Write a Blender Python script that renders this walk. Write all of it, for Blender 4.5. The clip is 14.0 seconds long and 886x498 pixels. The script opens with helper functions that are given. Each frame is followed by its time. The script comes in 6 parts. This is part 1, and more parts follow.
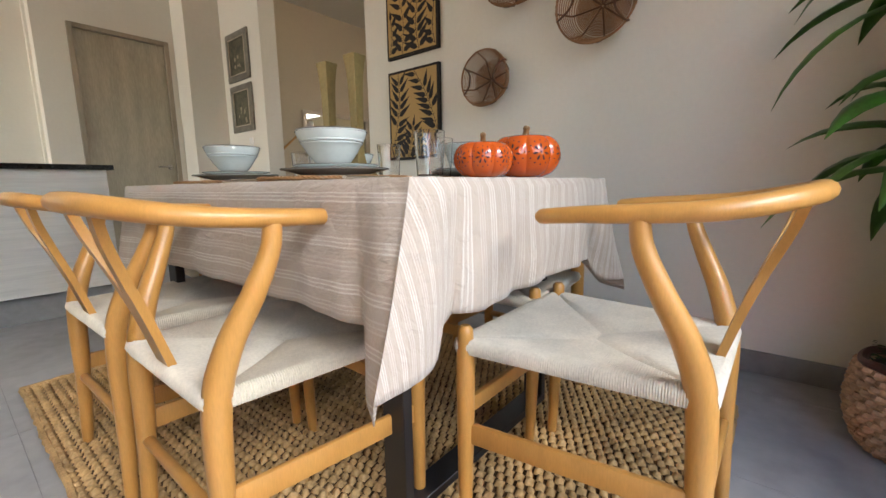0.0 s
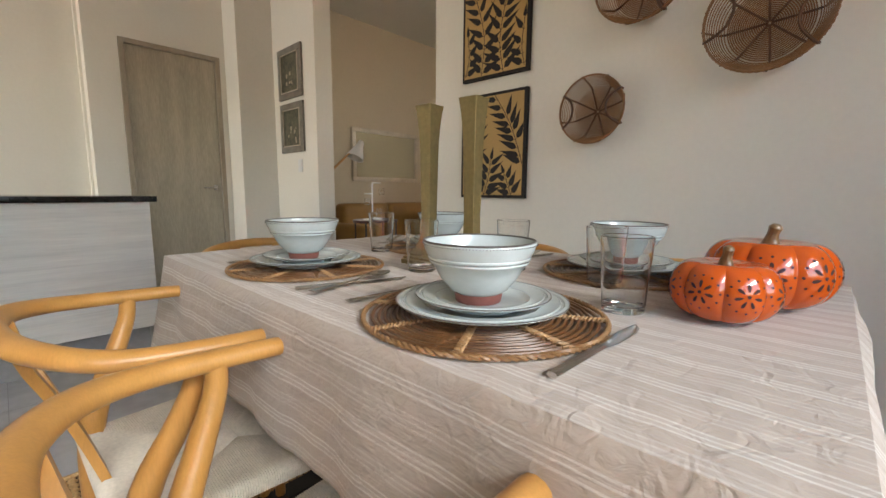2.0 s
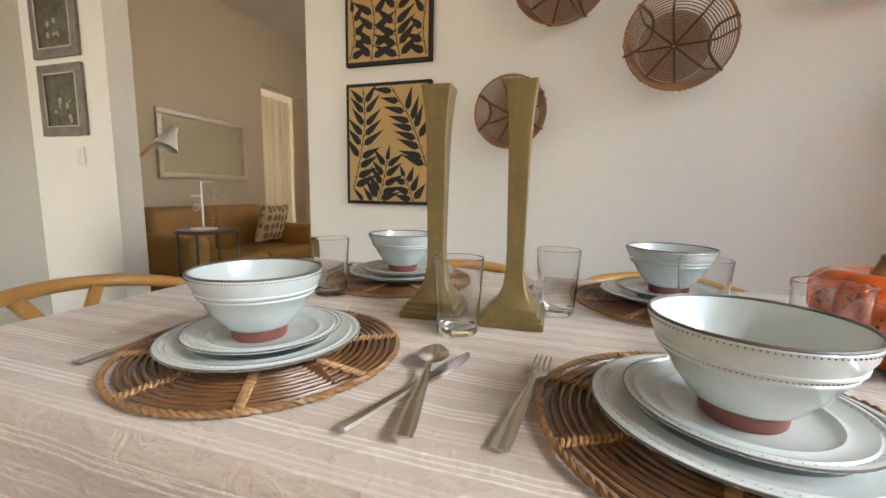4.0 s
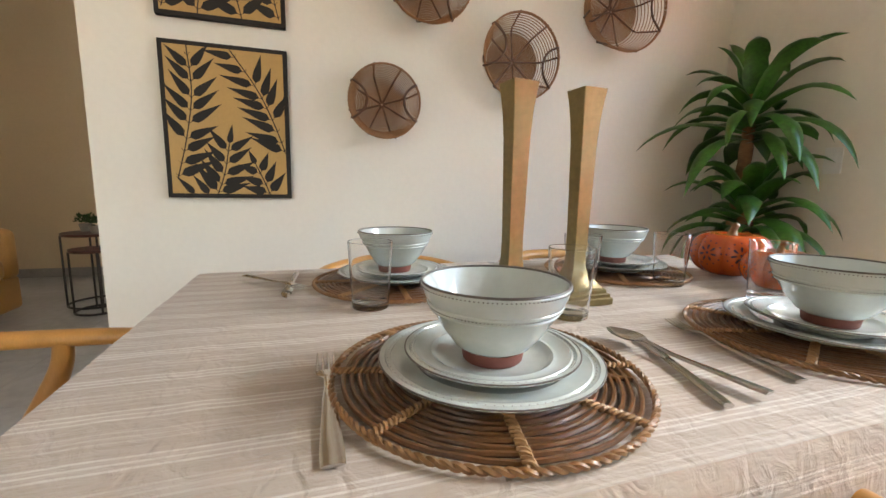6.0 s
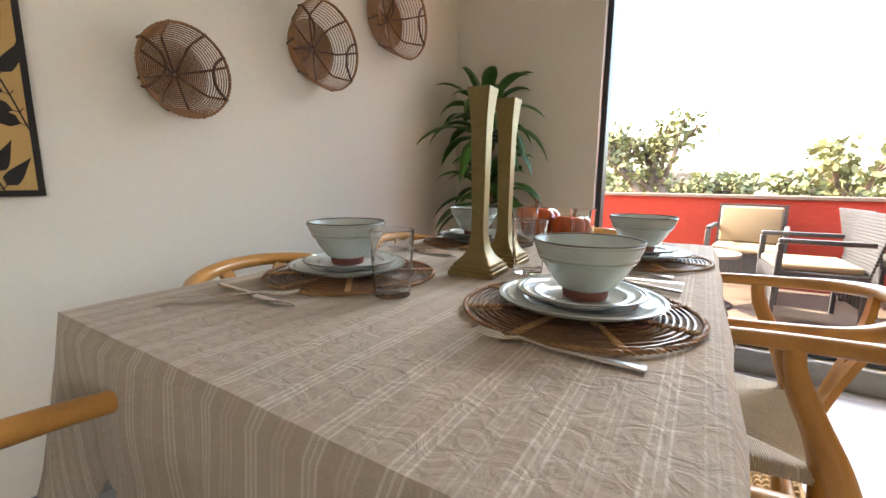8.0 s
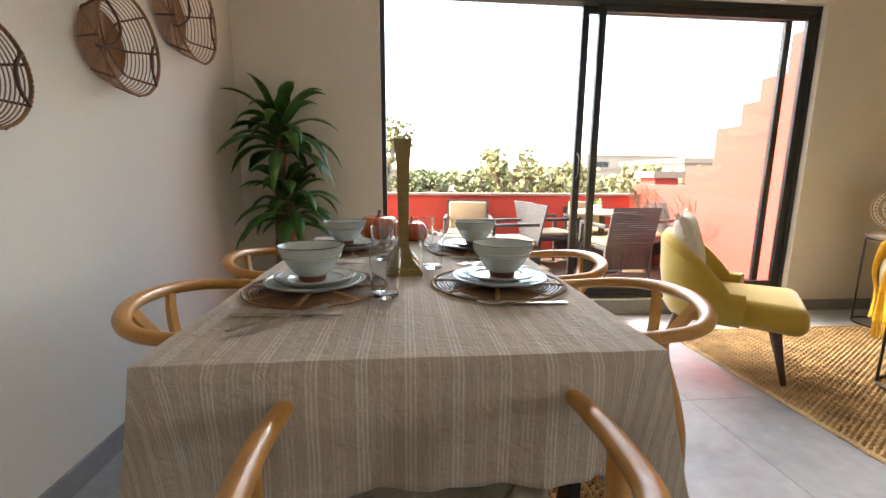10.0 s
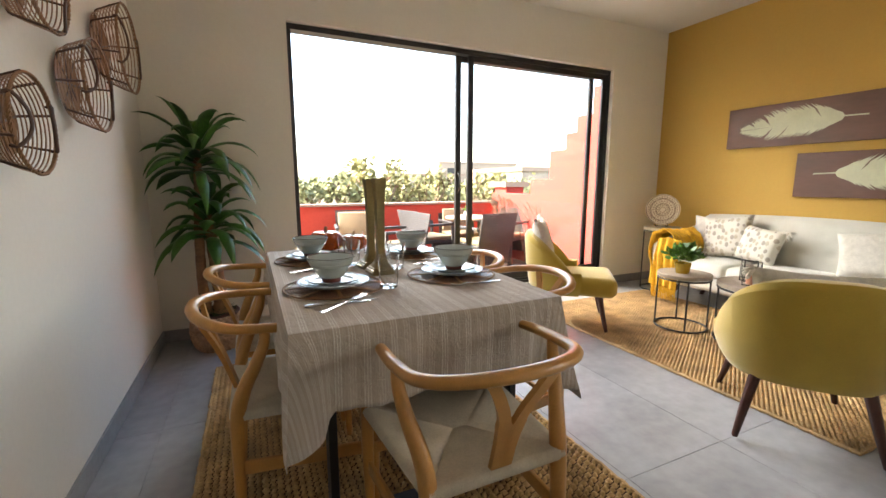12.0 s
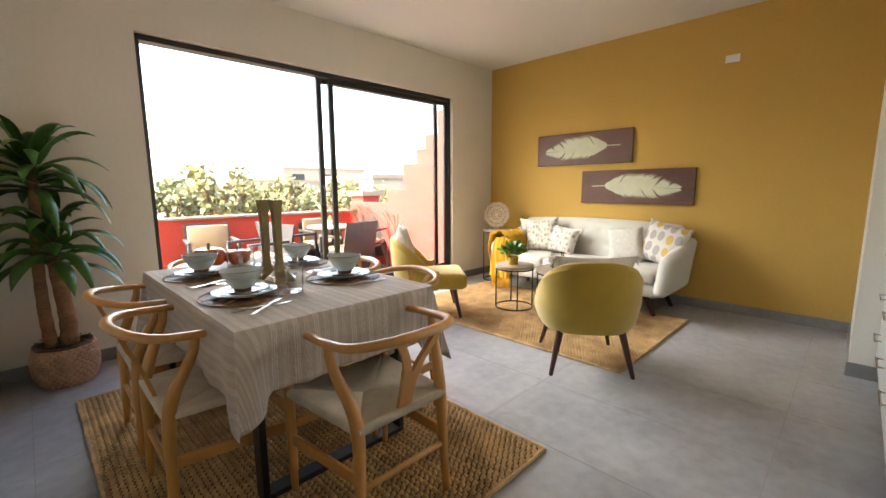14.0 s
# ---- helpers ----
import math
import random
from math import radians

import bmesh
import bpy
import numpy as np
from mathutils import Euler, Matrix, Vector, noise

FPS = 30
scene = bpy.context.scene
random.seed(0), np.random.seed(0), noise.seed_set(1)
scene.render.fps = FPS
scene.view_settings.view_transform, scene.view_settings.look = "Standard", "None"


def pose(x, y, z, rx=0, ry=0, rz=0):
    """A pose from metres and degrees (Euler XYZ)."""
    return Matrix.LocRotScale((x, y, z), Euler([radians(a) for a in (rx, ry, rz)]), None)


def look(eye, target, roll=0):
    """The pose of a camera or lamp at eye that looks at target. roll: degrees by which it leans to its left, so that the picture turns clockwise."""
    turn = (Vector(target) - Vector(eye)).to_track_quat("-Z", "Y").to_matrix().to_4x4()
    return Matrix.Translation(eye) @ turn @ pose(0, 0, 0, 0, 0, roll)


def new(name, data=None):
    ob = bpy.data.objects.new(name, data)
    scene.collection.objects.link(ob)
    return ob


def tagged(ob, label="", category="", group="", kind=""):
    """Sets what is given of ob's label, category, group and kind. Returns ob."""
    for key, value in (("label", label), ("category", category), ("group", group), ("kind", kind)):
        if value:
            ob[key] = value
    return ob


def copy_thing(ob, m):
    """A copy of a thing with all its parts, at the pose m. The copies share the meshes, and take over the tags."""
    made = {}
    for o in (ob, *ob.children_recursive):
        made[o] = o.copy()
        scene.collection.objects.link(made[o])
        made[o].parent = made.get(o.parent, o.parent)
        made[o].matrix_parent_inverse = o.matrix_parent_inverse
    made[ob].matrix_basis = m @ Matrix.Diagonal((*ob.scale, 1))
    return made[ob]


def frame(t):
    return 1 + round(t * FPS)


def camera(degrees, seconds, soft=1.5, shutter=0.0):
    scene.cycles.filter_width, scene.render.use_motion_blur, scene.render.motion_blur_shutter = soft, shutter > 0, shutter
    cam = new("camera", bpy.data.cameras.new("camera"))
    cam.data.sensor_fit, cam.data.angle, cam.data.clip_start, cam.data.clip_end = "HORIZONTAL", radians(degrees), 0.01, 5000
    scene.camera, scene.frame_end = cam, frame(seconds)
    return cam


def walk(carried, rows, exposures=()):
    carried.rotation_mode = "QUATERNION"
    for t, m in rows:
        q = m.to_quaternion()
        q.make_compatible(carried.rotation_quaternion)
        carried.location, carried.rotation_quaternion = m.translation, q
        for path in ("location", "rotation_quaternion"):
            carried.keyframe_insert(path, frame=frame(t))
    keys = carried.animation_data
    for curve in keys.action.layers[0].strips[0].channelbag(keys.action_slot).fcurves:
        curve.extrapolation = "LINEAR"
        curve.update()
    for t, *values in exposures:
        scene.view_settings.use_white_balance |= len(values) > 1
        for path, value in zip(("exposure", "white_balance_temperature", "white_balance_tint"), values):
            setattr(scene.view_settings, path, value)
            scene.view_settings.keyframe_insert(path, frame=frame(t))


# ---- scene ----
cam = camera(93.7, 14.0)
PATH = [
    (0, (2.09, 2.284, 0.797), (0.558, 1.035, 0.491), -0.9),
    (0.5, (2.017, 2.216, 0.907), (0.568, 0.871, 0.607), -0.6),
    (1, (1.967, 2.120, 0.97), (0.606, 0.684, 0.677), -0.3),
    (1.5, (1.956, 1.976, 1.0), (0.592, 0.541, 0.717), 0.2),
    (2, (1.938, 1.803, 1.0), (0.495, 0.445, 0.726), 0.5),
    (2.5, (1.930, 1.668, 1.005), (0.365, 0.456, 0.723), 0.6),
    (3, (1.897, 1.515, 1.004), (0.206, 0.485, 0.721), 1.0),
    (3.5, (1.883, 1.397, 1.023), (0.09, 0.553, 0.751), 1.1),
    (5.8, (1.871, 0.721, 1.047), (-0.047, 1.194, 0.737), 1.1),
    (6, (1.858, 0.665, 1.034), (-0.025, 1.265, 0.73), 1.1),
    (6.5, (1.85, 0.519, 1.031), (0.091, 1.418, 0.716), 1.0),
    (7, (1.797, 0.371, 1.024), (0.227, 1.566, 0.699), 0.9),
    (7.5, (1.685, 0.244, 1.009), (0.373, 1.717, 0.679), 1.0),
    (8, (1.587, 0.186, 1.02), (0.543, 1.86, 0.694), 0.5),
    (8.5, (1.517, 0.064, 1.044), (0.838, 1.914, 0.704), 1.7),
    (9, (1.381, -0.033, 1.057), (1.049, 1.91, 0.717), 1.1),
    (11.5, (0.841, -0.594, 1.177), (1.521, 1.259, 0.852), 0.6),
    (12, (0.669, -0.7, 1.197), (1.494, 1.095, 0.883), -0.0),
    (12.5, (0.538, -0.848, 1.251), (1.48, 0.886, 0.923), -0.1),
    (13, (0.462, -0.935, 1.249), (1.518, 0.736, 0.946), -0.6),
    (13.2, (0.437, -0.971, 1.262), (1.553, 0.658, 0.946), -0.4),
    (13.5, (0.381, -0.976, 1.252), (1.595, 0.585, 0.948), -0.6),
    (14, (0.297, -0.996, 1.268), (1.698, 0.402, 0.977), -0.4),
]
walk(cam, [(t, look(eye, target, roll)) for t, eye, target, roll in PATH],
     exposures=[(0, 3.32), (1.5, 3.3), (3, 3.6), (6, 4.0), (6.5, 3.95), (7.5, 3.85), (9, 3.5), (12.5, 3.58), (14, 3.7)])

# ---- light: late sun from the open side, clear sky, added fill lamps ----
scene.view_settings.exposure = 3.4
scene.view_settings.use_white_balance = True
scene.view_settings.white_balance_temperature = 7300
scene.view_settings.white_balance_tint = 10
world = bpy.data.worlds.new("world")
scene.world = world
world.use_nodes = True
wn, wl = world.node_tree.nodes, world.node_tree.links
wn.clear()
sky = wn.new("ShaderNodeTexSky")
sky.sky_type = "NISHITA"
sky.sun_disc = False
SUN_FROM = Vector((-0.78, 0.015, 0.62)).normalized()
sky.sun_elevation = math.asin(SUN_FROM.z)
sky.sun_rotation = math.atan2(SUN_FROM.x, SUN_FROM.y)
sky.dust_density = 2.5
bgn = wn.new("ShaderNodeBackground")
bgn.inputs["Strength"].default_value = 0.15
wo = wn.new("ShaderNodeOutputWorld")
wl.new(sky.outputs[0], bgn.inputs[0])
wl.new(bgn.outputs[0], wo.inputs[0])
sun = new("sun", bpy.data.lights.new("sun", "SUN"))
sun.data.energy = 2.0
sun.data.angle = radians(0.6)
sun.data.color = (1.0, 0.93, 0.82)
sun.matrix_world = look(SUN_FROM * 30, (0, 0, 0))


# area lamp added beyond the terrace, out of view, boosting sky light indoors
skylamp = new("sky_fill_over_terrace", bpy.data.lights.new("sky_fill_over_terrace", "AREA"))
skylamp.data.shape, skylamp.data.size, skylamp.data.size_y = "RECTANGLE", 11.0, 1.5
skylamp.data.energy = 165
skylamp.data.color = (0.96, 0.98, 1.0)
skylamp.matrix_world = look((1.5, 10.0, 6.6), (2.3, 1.0, 0.8))
# fill lamps added to brighten kitchen, hall and curtain; no windows are seen there
for lamp_name, lx, ly, lz, sx, sy, px, py, pz, watts in (("kitchen_fill", 5.75, -2.0, 1.9, 1.1, 1.3, 2.0, -2.2, 1.4, 9),
                                                       ("hall_fill", -3.75, 1.5, 2.7, 2.0, 0.6, -1.0, -1.2, 1.2, 3), ("curtain_fill", -2.7, -4.9, 1.6, 1.4, 1.2, -2.65, -2.6, 1.2, 5)):
    lamp = new(lamp_name, bpy.data.lights.new(lamp_name, "AREA"))
    lamp.data.shape, lamp.data.size, lamp.data.size_y = "RECTANGLE", sx, sy
    lamp.data.energy = watts
    lamp.data.color = (0.98, 0.98, 1.0)
    lamp.matrix_world = look((lx, ly, lz), (px, py, pz))


# ---- materials ----
def material(name, color, rough=0.6, metal=0.0, var=0.12, scale=3.0, fine=60.0, bump=0.15, bump_dist=0.003,
             dark=None, coat=0.0, trans=0.0, sheen=0.0, stretch=None, rand=0.0, sss=0.0):
    """A surface with broad and fine variation of colour, roughness and relief."""
    m = bpy.data.materials.new(name)
    m.use_nodes = True
    nt = m.node_tree
    n, l = nt.nodes, nt.links
    b = n["Principled BSDF"]
    tc = n.new("ShaderNodeTexCoord")
    src = tc.outputs["Object"]
    if stretch:
        mp = n.new("ShaderNodeMapping")
        mp.inputs["Scale"].default_value = stretch
        l.new(src, mp.inputs[0])
        src = mp.outputs[0]
    n1 = n.new("ShaderNodeTexNoise")
    n1.inputs["Scale"].default_value = scale
    n1.inputs["Detail"].default_value = 5
    n2 = n.new("ShaderNodeTexNoise")
    n2.inputs["Scale"].default_value = fine
    n2.inputs["Detail"].default_value = 4
    l.new(src, n1.inputs["Vector"])
    l.new(src, n2.inputs["Vector"])
    add = n.new("ShaderNodeMath")
    add.operation = "MULTIPLY_ADD"
    add.inputs[1].default_value = 0.4
    l.new(n2.outputs["Fac"], add.inputs[0])
    mul = n.new("ShaderNodeMath")
    mul.operation = "MULTIPLY"
    mul.inputs[1].default_value = 0.6
    l.new(n1.outputs["Fac"], mul.inputs[0])
    l.new(mul.outputs[0], add.inputs[2])
    ramp = n.new("ShaderNodeValToRGB")
    c = color
    d = dark or tuple(x * (1 - 2 * var) for x in c)
    hi = tuple(min(1, x * (1 + var)) for x in c)
    ramp.color_ramp.elements[0].position, ramp.color_ramp.elements[1].position = 0.3, 0.7
    ramp.color_ramp.elements[0].color = (*d, 1)
    ramp.color_ramp.elements[1].color = (*hi, 1)
    l.new(add.outputs[0], ramp.inputs[0])
    out = ramp.outputs[0]
    if rand:
        oi = n.new("ShaderNodeObjectInfo")
        hsv = n.new("ShaderNodeHueSaturation")
        mr = n.new("ShaderNodeMapRange")
        mr.inputs["To Min"].default_value, mr.inputs["To Max"].default_value = 1 - rand, 1 + rand
        l.new(oi.outputs["Random"], mr.inputs[0])
        l.new(mr.outputs[0], hsv.inputs["Value"])
        l.new(out, hsv.inputs["Color"])
        out = hsv.outputs[0]
    l.new(out, b.inputs["Base Color"])
    rr = n.new("ShaderNodeMapRange")
    rr.inputs["To Min"].default_value, rr.inputs["To Max"].default_value = max(0.02, rough - 0.08), min(1, rough + 0.08)
    l.new(n1.outputs["Fac"], rr.inputs[0])
    l.new(rr.outputs[0], b.inputs["Roughness"])
    b.inputs["Metallic"].default_value = metal
    b.inputs["Coat Weight"].default_value = coat
    b.inputs["Transmission Weight"].default_value = trans
    b.inputs["Sheen Weight"].default_value = sheen
    if sss:
        b.inputs["Subsurface Weight"].default_value = sss
        b.inputs["Subsurface Radius"].default_value = (0.02, 0.02, 0.02)
    if bump:
        bp = n.new("ShaderNodeBump")
        bp.inputs["Strength"].default_value = bump
        bp.inputs["Distance"].default_value = bump_dist
        l.new(n2.outputs["Fac"], bp.inputs["Height"])
        l.new(bp.outputs[0], b.inputs["Normal"])
    return m


WHITE_WALL = material("wall_paint", (0.752, 0.715, 0.635), 0.75, var=0.025, scale=1.2, fine=45, bump=0.25, bump_dist=0.002)
YELLOW_WALL = material("mustard_paint", (0.57, 0.355, 0.080), 0.75, var=0.03, scale=1.2, fine=45, bump=0.25, bump_dist=0.002)
HALL_WALL = material("taupe_paint", (0.58, 0.48, 0.35), 0.75, var=0.03, scale=1.2, fine=45, bump=0.25, bump_dist=0.002)
CEILING = material("ceiling_paint", (0.72, 0.69, 0.64), 0.8, var=0.02, scale=1, fine=40, bump=0.2, bump_dist=0.002)
CONCRETE = material("skirting_cement", (0.27, 0.27, 0.27), 0.6, var=0.12, scale=2.5, fine=30, bump=0.15)
FLOOR = material("cement_floor", (0.36, 0.365, 0.38), 0.36, var=0.17, scale=1.9, fine=14, bump=0.05, bump_dist=0.001, rand=0.025)
GROUT = material("floor_joint", (0.29, 0.29, 0.30), 0.7, var=0.1)
RED_PLASTER = material("red_plaster", (0.40, 0.046, 0.026), 0.85, var=0.08, scale=1.5, fine=25, bump=0.5, bump_dist=0.006)
SALMON_PLASTER = material("salmon_plaster", (0.40, 0.043, 0.034), 0.85, var=0.08, scale=1.5, fine=25, bump=0.5, bump_dist=0.006)
COPING = material("stone_coping", (0.27, 0.20, 0.15), 0.8, var=0.08)
TERRACE_TILE = material("terrace_floor", (0.13, 0.095, 0.072), 0.8, var=0.1)
BLACK_METAL = material("black_powder_coat", (0.018, 0.018, 0.02), 0.42, var=0.1, scale=5, fine=150, bump=0.05, bump_dist=0.001)
OAK = material("honey_beech", (0.53, 0.26, 0.070), 0.36, var=0.10, scale=4, fine=60, bump=0.08, bump_dist=0.001, stretch=(6, 6, 1), rand=0.06, coat=0.15)
CORD = material("paper_cord", (0.66, 0.60, 0.50), 0.9, var=0.12, scale=12, fine=160, bump=0.5, bump_dist=0.002)
CERAMIC = material("speckled_white_glaze", (0.53, 0.585, 0.57), 0.16, var=0.05, scale=9, fine=90, bump=0.06, bump_dist=0.001, coat=0.4)
RIM_DARK = material("bare_dark_rim", (0.10, 0.085, 0.075), 0.5, var=0.25, scale=20, fine=200)
BEAD = material("pressed_bead_glaze", (0.22, 0.205, 0.185), 0.5, var=0.25, scale=20, fine=200)
TERRACOTTA = material("bare_terracotta_foot", (0.20, 0.065, 0.05), 0.7, var=0.1, scale=20, fine=200)
RATTAN = material("brown_rattan", (0.17, 0.075, 0.028), 0.34, var=0.30, scale=14, fine=120, bump=0.3, bump_dist=0.001, rand=0.05)
RATTAN_MID = material("rattan_rim", (0.28, 0.145, 0.06), 0.42, var=0.25, scale=20, fine=140)
RATTAN_PALE = material("pale_rattan_binding", (0.42, 0.24, 0.11), 0.5, var=0.2, scale=25, fine=150)
WICKER_RED = material("reddish_wicker", (0.30, 0.145, 0.06), 0.5, var=0.22, scale=18, fine=140, bump=0.3, bump_dist=0.001)
WICKER_DARK = material("dark_wicker_stake", (0.10, 0.045, 0.022), 0.5, var=0.22, scale=18, fine=140, bump=0.3, bump_dist=0.001)
BRASS = material("aged_brass", (0.25, 0.185, 0.075), 0.40, metal=0.5, var=0.15, scale=6, fine=90, bump=0.1, bump_dist=0.001)
STEEL = material("brushed_steel", (0.62, 0.60, 0.58), 0.22, metal=1.0, var=0.05, scale=10, fine=200, bump=0.03, bump_dist=0.0005)
ORANGE = material("orange_glaze", (0.56, 0.090, 0.012), 0.14, var=0.06, scale=8, fine=60, bump=0.03, coat=0.6)
# pumpkin holes are flat faces; the shade inside is put into this colour
HOLE_SHADE = material("hole_shade", (0.05, 0.012, 0.005), 0.8, var=0.1)
STEM_BROWN = material("stem_glaze", (0.20, 0.11, 0.045), 0.35, var=0.25, scale=30)
LEAF = material("dracaena_leaf", (0.05, 0.16, 0.022), 0.32, var=0.35, scale=6, fine=60, bump=0.12, bump_dist=0.001, rand=0.1)
BARK = material("cane_bark", (0.28, 0.15, 0.075), 0.8, var=0.3, scale=6, fine=35, bump=0.6, bump_dist=0.004, stretch=(1, 1, 3))
BASKET = material("seagrass_basket", (0.50, 0.32, 0.20), 0.8, var=0.25, scale=16, fine=90, bump=0.5, bump_dist=0.003)
JUTE = material("jute_braid", (0.56, 0.36, 0.165), 0.92, var=0.30, scale=7, fine=110, bump=0.7, bump_dist=0.003)
# darkened jute that puts shade into the gaps between knots
JUTE_GAP_SHADE = material("jute_gap_shade", (0.13, 0.075, 0.035), 0.95, var=0.3, scale=20, fine=110)
MOSS = material("moss", (0.035, 0.07, 0.015), 0.9, var=0.4, scale=30)
SOIL = material("dark_soil", (0.03, 0.022, 0.016), 0.95, var=0.3, scale=30)
GOLD_PRINT = material("ochre_canvas", (0.47, 0.285, 0.095), 0.6, var=0.06, scale=5, fine=120, bump=0.1)
BLACK_PRINT = material("black_leaf_print", (0.016, 0.012, 0.010), 0.8, var=0.1, bump=0.05)
DOOR_WOOD = material("grey_oak_laminate", (0.47, 0.41, 0.31), 0.5, var=0.13, scale=3, fine=24, bump=0.08, stretch=(4, 4, 0.7))
DOOR_FRAME = material("door_frame_wood", (0.36, 0.30, 0.225), 0.5, var=0.1, scale=3, fine=24, bump=0.05, stretch=(3, 3, 0.8))
ISLAND = material("pale_grained_laminate", (0.68, 0.66, 0.61), 0.45, var=0.09, scale=3, fine=14, bump=0.05, stretch=(0.5, 1, 9))
GRANITE = material("black_granite", (0.018, 0.018, 0.019), 0.12, var=0.3, scale=60, fine=300, bump=0.0)
WHITE_LACQUER = material("white_lacquer", (0.74, 0.74, 0.71), 0.35, var=0.02, scale=2)
PLASTIC = material("white_plastic", (0.72, 0.71, 0.68), 0.4, var=0.02, scale=5, bump=0.0)
PEWTER = material("pewter_frame", (0.25, 0.225, 0.19), 0.45, metal=0.35, var=0.2, scale=20, fine=150)
SILVER_FRAME = material("champagne_frame", (0.60, 0.51, 0.40), 0.4, metal=0.15, var=0.12, scale=10)
MUSTARD = material("mustard_velvet", (0.46, 0.31, 0.035), 0.85, var=0.09, scale=5, fine=250, bump=0.25, bump_dist=0.001, sheen=0.4)
MUSTARD_KNIT = material("mustard_knit", (0.60, 0.33, 0.02), 0.95, var=0.2, scale=25, fine=180, bump=0.6, bump_dist=0.003)
WALNUT = material("dark_walnut", (0.075, 0.024, 0.016), 0.4, var=0.25, scale=6, fine=60, stretch=(5, 5, 1), bump=0.05)
LINEN_SOFA = material("pale_linen", (0.60, 0.585, 0.52), 0.9, var=0.05, scale=6, fine=300, bump=0.3, bump_dist=0.001, sheen=0.2)
CUSHION_WHITE = material("ivory_cotton", (0.66, 0.62, 0.55), 0.95, var=0.1, scale=30, fine=160, bump=0.8, bump_dist=0.004)
GREIGE_WOOD = material("washed_oak_top", (0.36, 0.29, 0.23), 0.5, var=0.16, scale=4, fine=30, stretch=(1, 6, 1))
CANVAS_BROWN = material("wine_brown_canvas", (0.14, 0.062, 0.045), 0.5, var=0.16, scale=2.5, fine=14, stretch=(1, 1, 3), bump=0.1)
FEATHER = material("cream_feather_paint", (0.62, 0.64, 0.47), 0.6, var=0.06, scale=10)
TAN_SOFA = material("tan_leather", (0.32, 0.165, 0.04), 0.5, var=0.12, scale=5, fine=100, bump=0.15)
BLACK_WICKER = material("charcoal_wicker", (0.045, 0.045, 0.05), 0.6, var=0.3, scale=30, fine=150, bump=0.5)
CREAM_PAD = material("cream_pad", (0.24, 0.19, 0.125), 0.9, var=0.08)
TREE_LEAF = material("sunlit_foliage", (0.19, 0.19, 0.075), 0.7, var=0.3, scale=2, fine=20, bump=0)
TREE_BARK = material("tree_bark", (0.13, 0.09, 0.06), 0.9, var=0.3, scale=8)
FAR_GREEN = material("far_foliage", (0.20, 0.215, 0.105), 0.9, var=0.4, scale=0.8, fine=6, bump=0)
GROUND = material("dry_ground", (0.16, 0.135, 0.085), 0.95, var=0.25, scale=0.2, fine=3)
FAR_WALL = material("far_stucco", (0.30, 0.25, 0.20), 0.9, var=0.1, scale=0.4, fine=5)
CANDLE_WAX = material("pink_wax", (0.62, 0.30, 0.20), 0.5, var=0.05, sss=0.2)
AMBER = material("amber_glass_pot", (0.55, 0.36, 0.04), 0.15, var=0.1, coat=0.5, trans=0.3)
PLATE_CREAM = material("cream_plate", (0.60, 0.50, 0.36), 0.5, var=0.08, scale=20)
PLATE_BROWN = material("brown_glyph_paint", (0.12, 0.06, 0.03), 0.6, var=0.2, scale=20)
DARK_PIC = material("aged_picture", (0.11, 0.10, 0.065), 0.5, var=0.6, scale=14, fine=50, dark=(0.02, 0.02, 0.015))
PIC_FLOWER = material("picture_flower_paint", (0.45, 0.38, 0.28), 0.6, var=0.3, scale=30)


def glass(name, tint=(1, 1, 1), rough=0.0, ior=1.45):
    m = bpy.data.materials.new(name)
    m.use_nodes = True
    b = m.node_tree.nodes["Principled BSDF"]
    b.inputs["Base Color"].default_value = (*tint, 1)
    b.inputs["Transmission Weight"].default_value = 1
    b.inputs["Roughness"].default_value = rough
    b.inputs["IOR"].default_value = ior
    return m


GLASS = glass("drinking_glass", (0.97, 0.98, 0.98))
PANE = glass("window_glass", (0.985, 0.99, 0.985), ior=1.2)
MIRROR = bpy.data.materials.new("mirror_silver")
MIRROR.use_nodes = True
mb = MIRROR.node_tree.nodes["Principled BSDF"]
mb.inputs["Metallic"].default_value, mb.inputs["Roughness"].default_value = 1.0, 0.03
mb.inputs["Base Color"].default_value = (0.72, 0.76, 0.74, 1)


